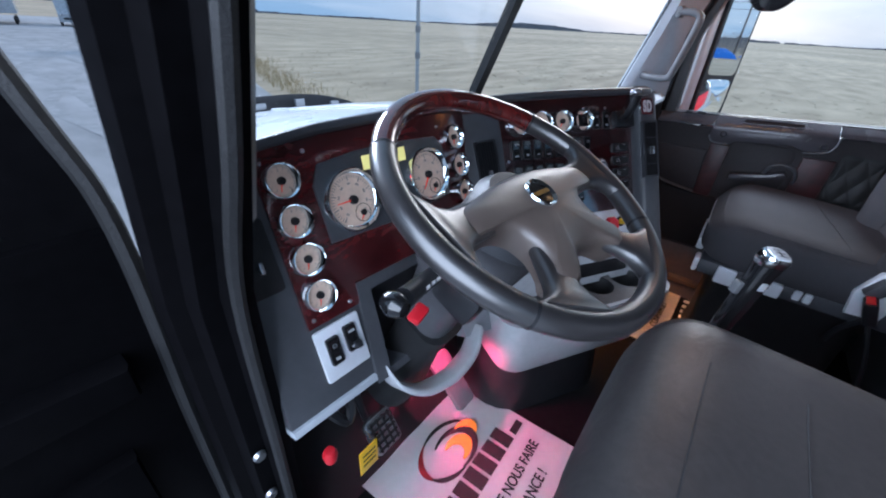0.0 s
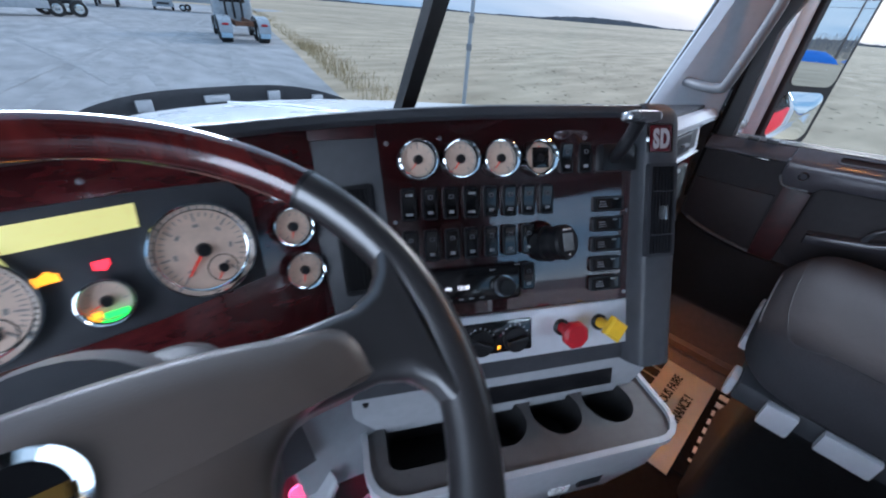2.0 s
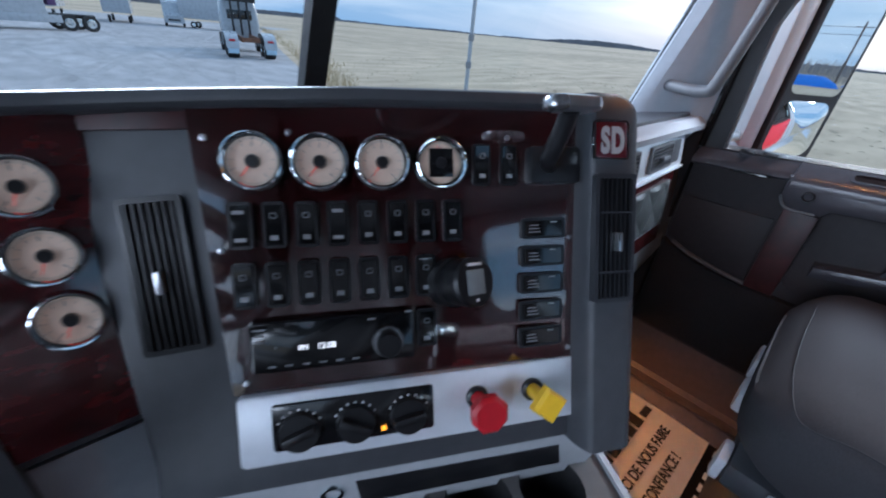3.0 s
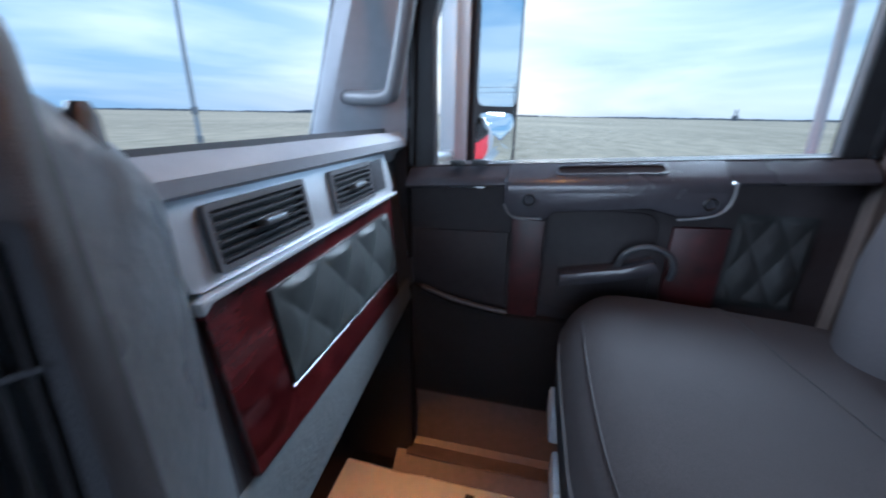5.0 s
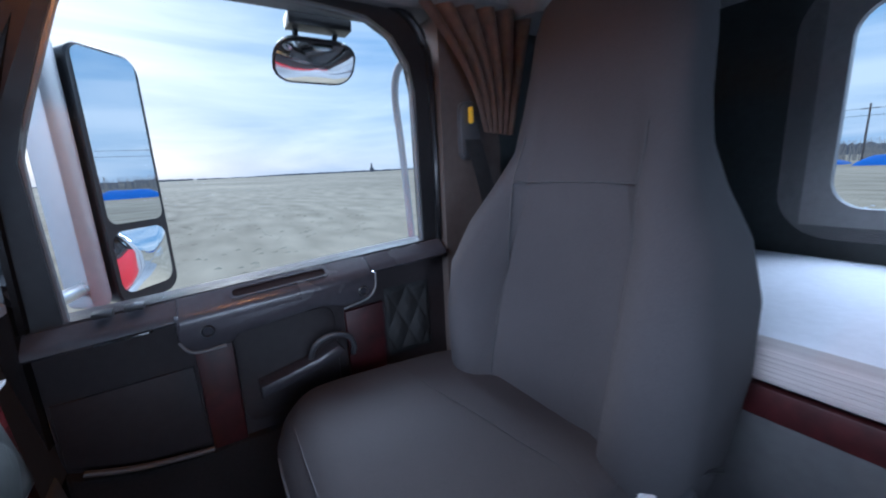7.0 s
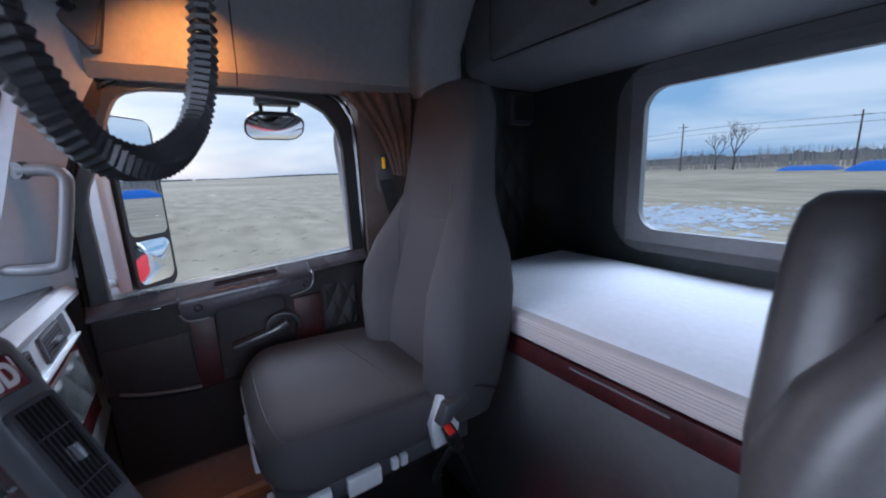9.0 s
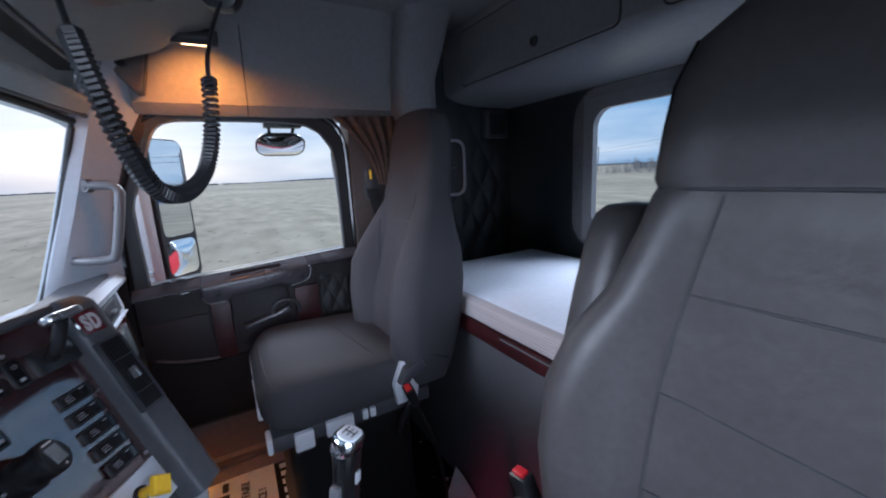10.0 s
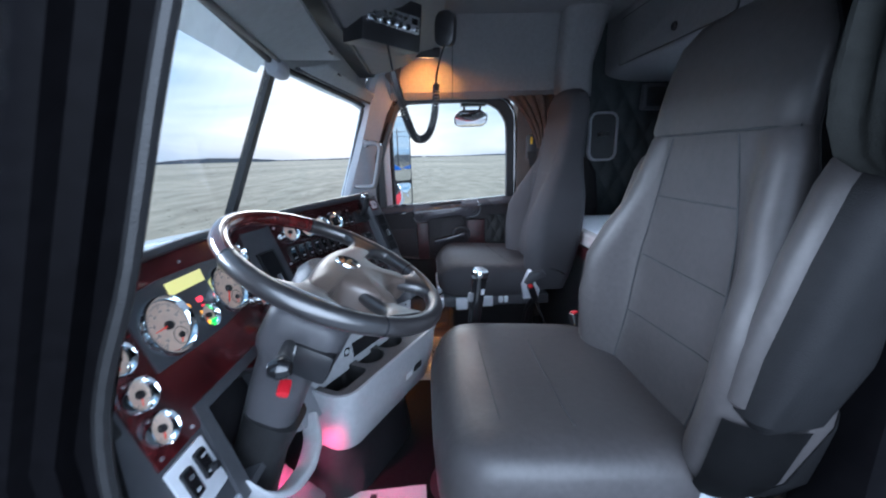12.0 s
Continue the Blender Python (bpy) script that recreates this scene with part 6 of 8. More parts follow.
loft(b, seat_back(PX + 0.002, PY, ZP))
on_back2 = caster(b, (0, -1, 0))
pbk = part("backrest", b, FABRIC, ps)
pf = lambda x, z: on_back2(PX + 0.002 + x, 0, z)
part("seam", seam_on([pf(x, 0.917) for x in (-0.122, -0.06, 0, 0.06, 0.122)]), SEAM, pbk)
for sx in (-1, 1):
    part("seam", seam_on([pf(sx * w, z) for w, z in ((0.120, 0.50), (0.123, 0.56), (0.124, 0.62), (0.124, 0.69), (0.124, 0.75), (0.123, 0.81), (0.122, 0.86), (0.122, 0.917), (0.120, 0.96), (0.116, 1.0))]), SEAM, pbk)
b = bm0()
loft(b, cushion(0.642, -0.075, 0.412, 0.428, 0.548, 0.248))
on_seat2 = caster(b, (0, 0, -1))
pcu = part("cushion", b, FABRIC, ps)
for pts in ([(0.420, 0.045, 0), (0.412, 0.10, 0), (0.410, 0.20, 0), (0.412, 0.30, 0), (0.425, 0.360, 0), (0.50, 0.378, 0), (0.64, 0.382, 0), (0.78, 0.378, 0)], [(0.405, 0.12, 0), (0.46, 0.10, 0), (0.55, 0.105, 0), (0.66, 0.12, 0), (0.76, 0.14, 0), (0.875, 0.17, 0)],):
    part("seam", seam_on([on_seat2(p.x, p.y, 0) for p in smooth_path(pts, 5)], 0.0010), SEAM, pcu)
b = bm0()
box(b, (0.640, 0.17, 0.408), (0.46, 0.44, 0.045), bev=0.010)
pan = part("seat_pan", b, DARK, ps, "dark plastic seat pan")
for p, s in (((0.400, 0.318, 0.405), (0.018, 0.048, 0.050)), ((0.400, 0.226, 0.412), (0.018, 0.074, 0.042)), ((0.402, 0.156, 0.416), (0.014, 0.018, 0.028)), ((0.402, 0.134, 0.416), (0.014, 0.018, 0.028)), ((0.44, 0.397, 0.405), (0.05, 0.014, 0.045)), ((0.735, 0.402, 0.408), (0.075, 0.022, 0.045)), ((0.62, 0.402, 0.402), (0.065, 0.022, 0.040))):
    b = bm0()
    box(b, p, s, bev=0.006)
    part("adjuster_paddle", b, SILVER, pan, "pale grey adjuster paddle")
b = bm0()
loft(b, [[(x, y, z) for x, y in rrect(w, d, 0.04, 5, 0.64, 0.17)] for z, w, d in ((0.0, 0.40, 0.38), (0.05, 0.38, 0.36), (0.34, 0.36, 0.36), (0.388, 0.42, 0.40))])
part("pedestal", b, RUBBER, ps, "black seat pedestal")
b = bm0()
prism(b, [(0.005, 0.425), (0.066, 0.420), (0.074, 0.482), (0.048, 0.545), (0.022, 0.552), (-0.012, 0.50)], -0.395, -0.378, MX, 0.005)
sb = part("side_bracket", b, SILVER, ps, "pale grey recliner bracket")
b = bm0()
tube(b, smooth_path([(0.372, 0.03, 0.535), (0.366, 0.0, 0.552), (0.362, -0.045, 0.550), (0.362, -0.095, 0.524)], 6), 0.0045, 8)
part("recline_lever", b, BLACK, sb)
b = bm0()
prism(b, [(0.066, 0.495), (0.045, 0.535), (-0.005, 0.550), (-0.016, 0.526), (0.028, 0.502), (0.045, 0.48)], -0.378, -0.352, MX, 0.006)
part("recliner_arm", b, DARK, sb, "dark recliner arm")
buckle("buckle", (0.352, 0.030, 0.440), (-22, -14, 0), ps, (0.40, 0.06, 0.32))
b = bm0()
tube(b, smooth_path([(0.365, 0.03, 0.44), (0.33, -0.01, 0.32), (0.30, -0.03, 0.15), (0.32, -0.02, 0.01)], 6), 0.005, 8)
part("cable", b, BLACK, ps)
# passenger belt
sbelt = thing("seat_belt", (0.93, -0.11, 0.40), "dark grey seat belt webbing on the passenger door post", "seat belt")
b = bm0()
sheet(b, lambda u, v: Vector((0.905 - 0.05 * math.sin(math.pi * v), -0.075 - 0.045 * u - 0.10 * v * (1 - v), 1.01 - 0.60 * v)), 2, 14, 0.002)
part("webbing", b, SEAM, sbelt)
b = bm0()
box(b, (0.87, -0.03, 0.50), (0.03, 0.02, 0.05), pose(0, 0, 0), 0.004)
part("tongue", b, STEEL, sbelt)

# ---- bunk ----
bunk = thing("bunk", (0.16, -0.48, 0.0), "sleeper bunk base with grey front and burgundy wood rail", "bunk")
b = bm0()
prism(b, [(-0.175, 0.0), (-0.175, 0.585), (-0.80, 0.585), (-0.80, 0.0)], -0.66, 0.945, FX())
part("base", b, BUNKFRONT, bunk, "grey bunk front")
b = bm0()
box(b, (0.14, -0.167, 0.612), (1.60, 0.014, 0.046), bev=0.003)
part("wood_rail", b, WOODDULL, bunk, "burgundy wood rail")
b = bm0()
box(b, (0.10, -0.1585, 0.626), (0.20, 0.004, 0.004), bev=0.001)
part("rail_handle", b, HANDLE, bunk)
b = bm0()
lathe(b, [(0, 0.012), (0.014, 0.012), (0.030, 0.006), (0.034, 0.0)], fr3((0.275, -0.175, 0.32), (1, 0, 0), (0, 0, 1)), 20)
part("knob", b, BLACK, bunk)
mt_ = thing("mattress", (0.16, -0.48, 0.635), "white fitted mattress with striped sides on the bunk", "mattress")
b = bm0()
box(b, (0.06, -0.475, 0.668), (1.40, 0.625, 0.058), bev=0.012, seg=3)
part("side", b, TICKING, mt_, "striped ticking sides")
b = bm0()


def bed_top(u, v):
    x, y = -0.64 + 1.40 * u, -0.785 + 0.615 * v
    e = min(1.0, min(u, 1 - u) * 40, min(v, 1 - v) * 18)
    return Vector((x, y, 0.690 + 0.011 * e ** 0.5 + 0.003 * noise.noise((x * 5, y * 5, 0.3)) * e))


sheet(b, bed_top, 60, 30, 0.0)
part("cover", b, MATTRESS, mt_, "white cover")
b = bm0()
for k in range(7):
    tube(b, [(-0.63, -0.1605, 0.645 + k * 0.007), (0.755, -0.1605, 0.645 + k * 0.007)], 0.0012, 5)
part("piping", b, TICKING, mt_, kind="stuff")
# bag and dark bundle at the foot of the bunk
b = bm0()
rows = []
for z, s in ((0.69, 0.9), (0.74, 1.0), (0.82, 0.95), (0.90, 0.8), (0.96, 0.5), (0.985, 0.15)):
    rows.append([(0.865 + 0.085 * s * math.cos(a) * (1 + 0.12 * math.sin(3 * a + z * 20)), -0.33 + 0.10 * s * math.sin(a) * (1 + 0.10 * math.cos(4 * a + z * 30)), z) for a in [2 * math.pi * i / 24 for i in range(24)]])
loft(b, rows)
solo("dark_cloth", b, CARPET, "dark crumpled cloth bundle at the end of the bunk", "cloth")
# framed hatch and speaker on the side wall
ht = thing("wall_hatch", (0.945, -0.475, 0.95), "dark hatch with pale rounded frame on the sleeper wall", "hatch")
b = bm0()
ring(b, rrect(0.150, 0.245, 0.045, 7, -0.475, 1.075), rrect(0.128, 0.222, 0.035, 7, -0.475, 1.075), -0.948, -0.925, MX)
part("hatch_frame", b, GREY, ht)
b = bm0()
prism(b, rrect(0.13, 0.225, 0.035, 7, -0.475, 1.075), -0.948, -0.935, MX)
part("hatch_panel", b, BLACK, ht)
b = bm0()
box(b, (0.925, -0.475, 1.085), (0.02, 0.05, 0.02), bev=0.004)
part("latch", b, BLACK, ht)
spk = thing("loudspeaker", (0.945, -0.72, 1.20), "square grey loudspeaker grille in the sleeper corner", "loudspeaker")
b = bm0()
prism(b, rrect(0.125, 0.125, 0.015, 5, -0.725, 1.262), -0.95, -0.915, MX, 0.008)
part("case", b, DARK, spk)
b = bm0()
prism(b, rrect(0.095, 0.095, 0.012, 5, -0.725, 1.262), -0.92, -0.912, MX, 0.003)
part("grille", b, BLACK, spk)
# cabinet above the bunk
cab = thing("overhead_cabinet", (0.16, -0.65, 1.30), "grey vinyl overhead cabinet with doors above the bunk", "cabinet")
b = bm0()
prism(b, [(-0.82, 1.336), (-0.64, 1.338), (-0.56, 1.346), (-0.51, 1.357), (-0.485, 1.367), (-0.472, 1.380), (-0.468, 1.395), (-0.468, 1.62), (-0.82, 1.62)], -0.66, 0.945, FX())
part("body", b, CABVINYL, cab)
for x0, x1 in ((0.110, 0.80), (-0.62, 0.0)):
    fd = fr3((0, -0.468, 0), (1, 0, 0), (0, 0.0, 1)) @ Matrix.Diagonal((1, 1, -1, 1))
    b = bm0()
    prism(b, rrect(x1 - x0, 0.19, 0.02, 5, (x0 + x1) / 2, 1.480), -0.005, 0.006, fd, 0.003)
    cdoor = part("cabinet_door", b, LINER, cab)
    # raised black ring that draws the dark gap round the door
    b = bm0()
    ring(b, rrect(x1 - x0 + 0.010, 0.20, 0.024, 5, (x0 + x1) / 2, 1.480), rrect(x1 - x0, 0.19, 0.02, 5, (x0 + x1) / 2, 1.480), -0.002, 0.002, fd)
    part("gap_ring", b, BLACK, cdoor)
    b = bm0()
    lathe(b, [(0, 0.004), (0.010, 0.004), (0.013, 0.006), (0.016, 0.0)], fr3(((x0 + x1) / 2 - 0.06, -0.462, 1.430), (-1, 0, 0), (0, 0, 1)), 16)
    part("latch", b, BLACK, cdoor)
# tied curtain beside the passenger door
ct = thing("curtain", (0.88, -0.10, 1.0), "brown striped sleeper curtain tied back at the door post", "curtain")
b = bm0()


def curtain_f(u, v):
    wv = math.sin(u * 34.0)
    top = Vector((0.905 - 0.05 * u, 0.025 - 0.25 * u, 1.275))
    bot = Vector((0.893 - 0.03 * u, -0.125 - 0.05 * u, 1.025 - 0.01 * u))
    p = top.lerp(bot, v)
    sag = 0.075 * math.sin(math.pi * v) * (1 - u)
    return p + Vector((-0.012 * wv * (1 - 0.5 * v), -sag * 0.4 + 0.004 * math.cos(u * 34), 0))


sheet(b, curtain_f, 90, 14, 0.002)
part("drape", b, CURTAIN, ct)
# curtain on the driver's side, and an added near-black sheet behind it
bc = thing("bundled_curtain", (-0.73, -0.01, 0.98), "bundled grey-brown curtain at the driver's door post", "curtain")
b = bm0()
rows = []
for z, s in ((0.968, 0.30), (0.975, 0.62), (0.990, 0.86), (1.02, 0.98), (1.06, 1.02), (1.11, 1.0), (1.18, 0.96), (1.26, 0.98), (1.36, 0.94), (1.45, 0.95)):
    row = []
    for i in range(72):
        a = 2 * math.pi * i / 72
        fold = 1 + 0.10 * math.sin(7 * a + 5 * z) + 0.05 * math.sin(13 * a - 9 * z)
        row.append((-0.738 + 0.045 * s * math.cos(a) * fold, -0.018 + 0.088 * s * math.sin(a) * fold, z))
    rows.append(row)
loft(b, rows)
part("cloth", b, BUNDLE, bc)
# added sheet: hides the window behind, so the gap reads as shade
b = bm0()
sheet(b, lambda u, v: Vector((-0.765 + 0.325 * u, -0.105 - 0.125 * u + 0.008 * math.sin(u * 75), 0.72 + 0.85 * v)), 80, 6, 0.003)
part("drape", b, JAMB, bc, "added near-black sheet closing the bright gap")

# ---- overhead console ----
oc = thing("overhead_console", (0.16, 0.62, 1.30), "grey overhead console with radio bay, sun visor rail and amber lamp", "console")
b = bm0()
PRO = [(0.668, 1.40), (0.656, 1.345), (0.652, 1.334), (0.640, 1.327), (0.58, 1.338), (0.50, 1.375), (0.45, 1.415), (0.40, 1.425), (0.37, 1.45), (0.36, 1.62), (0.72, 1.62)]
loft(b, [[(-0.62, y, z) for y, z in PRO], [(0.585 + 0.42 * (0.66 - y), y, z) for y, z in PRO], [(0.592 + 0.42 * (0.66 - y), 0.53 + (y - 0.53) * 0.97, 1.48 + (z - 1.48) * 0.97) for y, z in PRO]])
part("body", b, LINER, oc)
# solid bar, not a hollow: its black stands for the recess's shade
b = bm0()
box(b, (0.12, 0.698, 1.372), (1.46, 0.075, 0.022), bev=0.004)
part("recess", b, BLACK, oc, "solid black bar for the shaded recess before the console")
b = bm0()
tube(b, [(-0.60, 0.655, 1.330), (0.585, 0.655, 1.330)], 0.006, 8)
part("edge_bead", b, DARK, oc)
b = bm0()
box(b, (0.655, 0.420, 1.418), (0.050, 0.105, 0.028), bev=0.006)
lt = part("lamp_body", b, BLACK, oc)
b = bm0()
box(b, (0.655, 0.420, 1.403), (0.022, 0.058, 0.006), bev=0.002)
part("lamp_lens", b, LAMPGLOW, lt, "lit amber lamp lens")
b = bm0()
box(b, (0.634, 0.420, 1.402), (0.006, 0.098, 0.016), bev=0.002)
part("lamp_lip", b, BLACK, lt)
# flat side panel lit by the lamp, with a black knob
SIDE = [(0.692, 1.475), (0.674, 1.442), (0.582, 1.320), (0.567, 1.322), (0.541, 1.43), (0.552, 1.472)]
sd = thing("side_panel", (0.86, 0.61, 1.32), "amber-lit grey side panel with a black knob above the passenger door", "panel", kind="structure")
b = bm0()
prism(b, [(0.617 + (y - 0.617) * 1.09, 1.40 + (z - 1.40) * 1.08) for y, z in SIDE], -0.93, -0.858, MX, 0.002)
part("rim", b, BLACK, sd, "black rim")
b = bm0()
prism(b, SIDE, -0.87, -0.853, MX, 0.003)
part("plate", b, POST, sd)
b = bm0()
lathe(b, [(0, 0.022), (0.010, 0.020), (0.012, 0.012), (0.006, 0.008), (0.006, 0.0)], fr3((0.853, 0.598, 1.388), (0, 1, 0), (0, 0, -1)), 14)
box(b, (0.842, 0.598, 1.388), (0.008, 0.030, 0.009), bev=0.003)
part("knob", b, BLACK, sd)
# visors
VISORS = (((-0.600, 0.716, 1.198), (0.095, 0.848, 1.272), (-0.600, 0.652, 1.288), (0.245, 0.702, 1.302)),
          ((0.235, 0.838, 1.280), (0.835, 0.696, 1.252), (0.305, 0.752, 1.306), (0.845, 0.668, 1.288)))
for corners in VISORS:
    h0, h1, r0, r1 = (Vector(c) for c in corners)
    v0 = thing("sun_visor", (h0 + r1) / 2, "light grey padded sun visor folded up above the windscreen", "sun visor", "sun visors")
    nv = (h1 - h0).cross(r0 - h0).normalized()
    if nv.z > 0:
        nv = -nv

    def visor_f(u, v, k):
        uu = 0.5 - 0.5 * math.cos(math.pi * u) if k else u
        p = h0.lerp(h1, uu).lerp(r0.lerp(r1, uu), v)
        puff = (max(0.0, 1 - abs(2 * uu - 1) ** 10) * max(0.0, 1 - abs(2 * v - 1) ** 6)) ** 0.5
        return p + nv * 0.010 * puff

    b = bm0()
    sheet(b, lambda u, v: visor_f(u, v, 1), 40, 14, 0.010)
    part("panel", b, VISOR, v0)
    b = bm0()
    tube(b, [h0 + nv * 0.004, h1 + nv * 0.004], 0.0065, 8)
    part("hinge_rod", b, DARK, v0)
    b = bm0()
    q0, q1 = r0.lerp(r1, 0.85 if h0.x < 0 else 0.2), h0.lerp(h1, 0.85 if h0.x < 0 else 0.2)
    q = q0.lerp(q1, 0.12) + nv * 0.010
    box(b, q, (0.035, 0.008, 0.005), bev=0.002)
    part("clip", b, BLACK, v0)
b = bm0()
loft(b, [[(x, 0.865 + px, 1.258 + py) for px, py in rrect(0.045 * s, 0.05 * s, 0.018 * s, 5)] for x, s in ((0.095, 0.7), (0.105, 1.0), (0.175, 1.0), (0.19, 0.7))])
solo("visor_clip", b, LIGHTGREY, "grey visor clip at the windscreen centre", "clip")
# tinted strip at the top of the left pane stays clear; CB radio
cb = thing("two_way_radio", (0.05, 0.54, 1.28), "black two-way radio with chrome faceplate hung from the overhead console", "radio")
RF = fr3((0.019, 0.519, 1.330), (0.644, -0.764, -0.038), (-0.059, -0.099, 0.993))
b = bm0()
box(b, (0.003, 0.012, -0.052), (0.184, 0.120, 0.10), RF, 0.006)
part("case", b, BLACK, cb)
b = bm0()
prism(b, rrect(0.165, 0.042, 0.004, 4, 0.0, 0.015), 0.0, 0.006, RF, 0.002)
fp = part("faceplate", b, STEEL, cb, "chrome faceplate")
for k, (x, y, r) in enumerate(((-0.066, 0.022, 0.009), (-0.066, 0.002, 0.009), (-0.035, 0.004, 0.008), (-0.010, 0.004, 0.008), (0.015, 0.004, 0.008), (0.040, 0.004, 0.008), (0.068, 0.004, 0.006))):
    b = bm0()
    lathe(b, [(0, 0.016), (r * 0.85, 0.015), (r, 0.010), (r, 0.005)], on(RF, x, y), 16)
    part("knob", b, CHROME, fp)
b = bm0()
box(b, (0.065, 0.022, 0.0065), (0.020, 0.014, 0.002), RF)
part("meter", b, GLOSSBLACK, fp)
b = bm0()
for k in range(5):
    box(b, (-0.030 + 0.016 * k, 0.024, 0.0065), (0.009, 0.006, 0.001), RF)
part("print", b, INK, fp, kind="stuff")
mic = thing("radio_microphone", (0.20, 0.38, 1.36), "black hand microphone with a coiled cord hung beside the radio", "microphone")
b = bm0()
mf = fr3((0.200, 0.372, 1.372), (0.35, 0.9, 0.1), (-0.1, 0.0, 1))
loft(b, [[mf @ Vector((x, y, d)) for x, y in rrect(0.064 * s, 0.100 * s2, 0.027 * s, 6)] for d, s, s2 in ((-0.018, 0.6, 0.7), (-0.014, 0.92, 0.95), (0.0, 1.0, 1.0), (0.012, 0.95, 0.97), (0.018, 0.6, 0.75))])
part("body", b, BLACK, mic)
b = bm0()
box(b, (0.028, 0.005, 0.0), (0.012, 0.035, 0.018), mf, 0.004)
part("talk_button", b, DARK, mic)
cord = smooth_path([(0.005, 0.525, 1.215), (-0.012, 0.512, 1.16), (-0.028, 0.492, 1.09), (-0.015, 0.475, 1.052), (0.030, 0.452, 1.048), (0.085, 0.430, 1.075), (0.115, 0.415, 1.13), (0.125, 0.408, 1.205)], 60)
b = bm0()
hel = []
for i, p in enumerate(cord[:-1]):
    d = (cord[i + 1] - p).normalized()
    s1 = d.orthogonal().normalized()
    s1 = (Vector((0, 1, 0)) - d * d.y).normalized()
    s2 = d.cross(s1)
    a = i * 2 * math.pi / 6.0
    hel.append(p + (s1 * math.cos(a) + s2 * math.sin(a)) * 0.0085)
tube(b, hel, 0.0030, 5)
part("coiled_cord", b, BLACK, mic)
b = bm0()
tube(b, smooth_path([(0.035, 0.545, 1.33), (0.018, 0.535, 1.28), (0.005, 0.525, 1.215)], 6), 0.003, 6)
part("cord_end", b, BLACK, mic)
b = bm0()
tube(b, smooth_path([(0.125, 0.408, 1.205), (0.128, 0.405, 1.235), (0.16, 0.39, 1.29), (0.19, 0.375, 1.33)], 6), 0.003, 6)
part("cord_end", b, BLACK, mic)

# ---- floor: mats, pedals, gear lever ----
def paper_mat(name, x0, y0, turn, label, h=0.50):
    """A printed paper floor mat, read from the seats."""
    w = 0.42
    f = Matrix.Translation((x0, y0, 0.008)) @ Matrix.Rotation(radians(turn), 4, "Z")
    pm_ = thing(name, (x0 + w / 2, y0 + h / 2, 0.0), label, "floor mat", "paper floor mats")
    bb = bm0()

    def wave(u, v):
        return f @ Vector((w * u, h * v, 0.004 * noise.noise((u * 4 + x0, v * 4, 1.7)) + 0.002))

    sheet(bb, wave, 24, 28, -0.001)
    part("sheet", bb, PAPER, pm_)
    f2 = f @ Matrix.Translation((0, 0, 0.0075))
    bb = bm0()
    words(bb, "MERCI DE NOUS FAIRE", 0.036, f2 @ Matrix.Translation((0.21, 0.085, 0)), "CENTER", 0.86, 0.0006)
    part("printed_line", bb, INK, pm_)
    bb = bm0()
    words(bb, "CONFIANCE !", 0.036, f2 @ Matrix.Translation((0.21, 0.035, 0)), "CENTER", 0.86, 0.0006)
    part("printed_line", bb, INK, pm_)
    for k in range(7):
        bb = bm0()
        box(bb, (0.045 + 0.046 * k, 0.175, 0), (0.036, 0.058, 0.001), f2)
        part("print_bar", bb, INK, pm_)
    bb = bm0()
    box(bb, (0.375, 0.158, 0), (0.045, 0.020, 0.001), f2)
    part("print_bar", bb, INK, pm_)
    arcs = ((0.205, 0.272, 0.094, 0.015, 12, 120, INK), (0.205, 0.272, 0.094, 0.017, 112, 200, INKRED), (0.205, 0.272, 0.094, 0.015, 192, 262, INK), (0.212, 0.258, 0.070, 0.024, -110, 118, INK), (0.210, 0.252, 0.040, 0.036, -95, 110, INKORANGE), (0.258, 0.262, 0.046, 0.026, -45, 85, INKORANGE))
    for ax, ay, rr_, wd, a0, a1, ink in arcs:
        bb = bm0()
        outer, inner = [], []
        n_ = 26
        for i in range(n_ + 1):
            a = radians(a0 + (a1 - a0) * i / n_)
            hw_ = wd * math.sin(math.pi * (0.08 + 0.84 * i / n_)) / 2
            outer.append((ax + (rr_ + hw_) * math.cos(a), ay + 0.66 * (rr_ + hw_) * math.sin(a)))
            inner.append((ax + (rr_ - hw_) * math.cos(a), ay + 0.66 * (rr_ - hw_) * math.sin(a)))
        prism(bb, outer + inner[::-1], 0.0, 0.001 + 0.0004 * arcs.index((ax, ay, rr_, wd, a0, a1, ink)), f2)
        part("logo_arc", bb, ink, pm_)
    return pm_, f2


paper_mat("floor_mat", -0.515, 0.470, 2, "white paper floor mat with printed logo in the driver's footwell")
_, f2 = paper_mat("floor_mat", 0.480, 0.392, -1, "white paper floor mat with printed thanks in the passenger footwell")
rm = thing("rubber_mat", (0.74, 0.37, 0.0), "black rubber mat with white printed digits shown as bars", "floor mat")
b = bm0()
box(b, (0.735, 0.60, 0.003), (0.44, 0.56, 0.006), bev=0.002)
part("sheet", b, FLOORBLACK, rm)
for k, w in enumerate((0.010, 0.024, 0.024, 0.024, 0.024, 0.024, 0.024, 0.024)):
    b = bm0()
    box(b, (0.575 + 0.043 * k, 0.352, 0.0065), (w, 0.030, 0.001))
    part("print_bar", b, WHITEINK, rm)


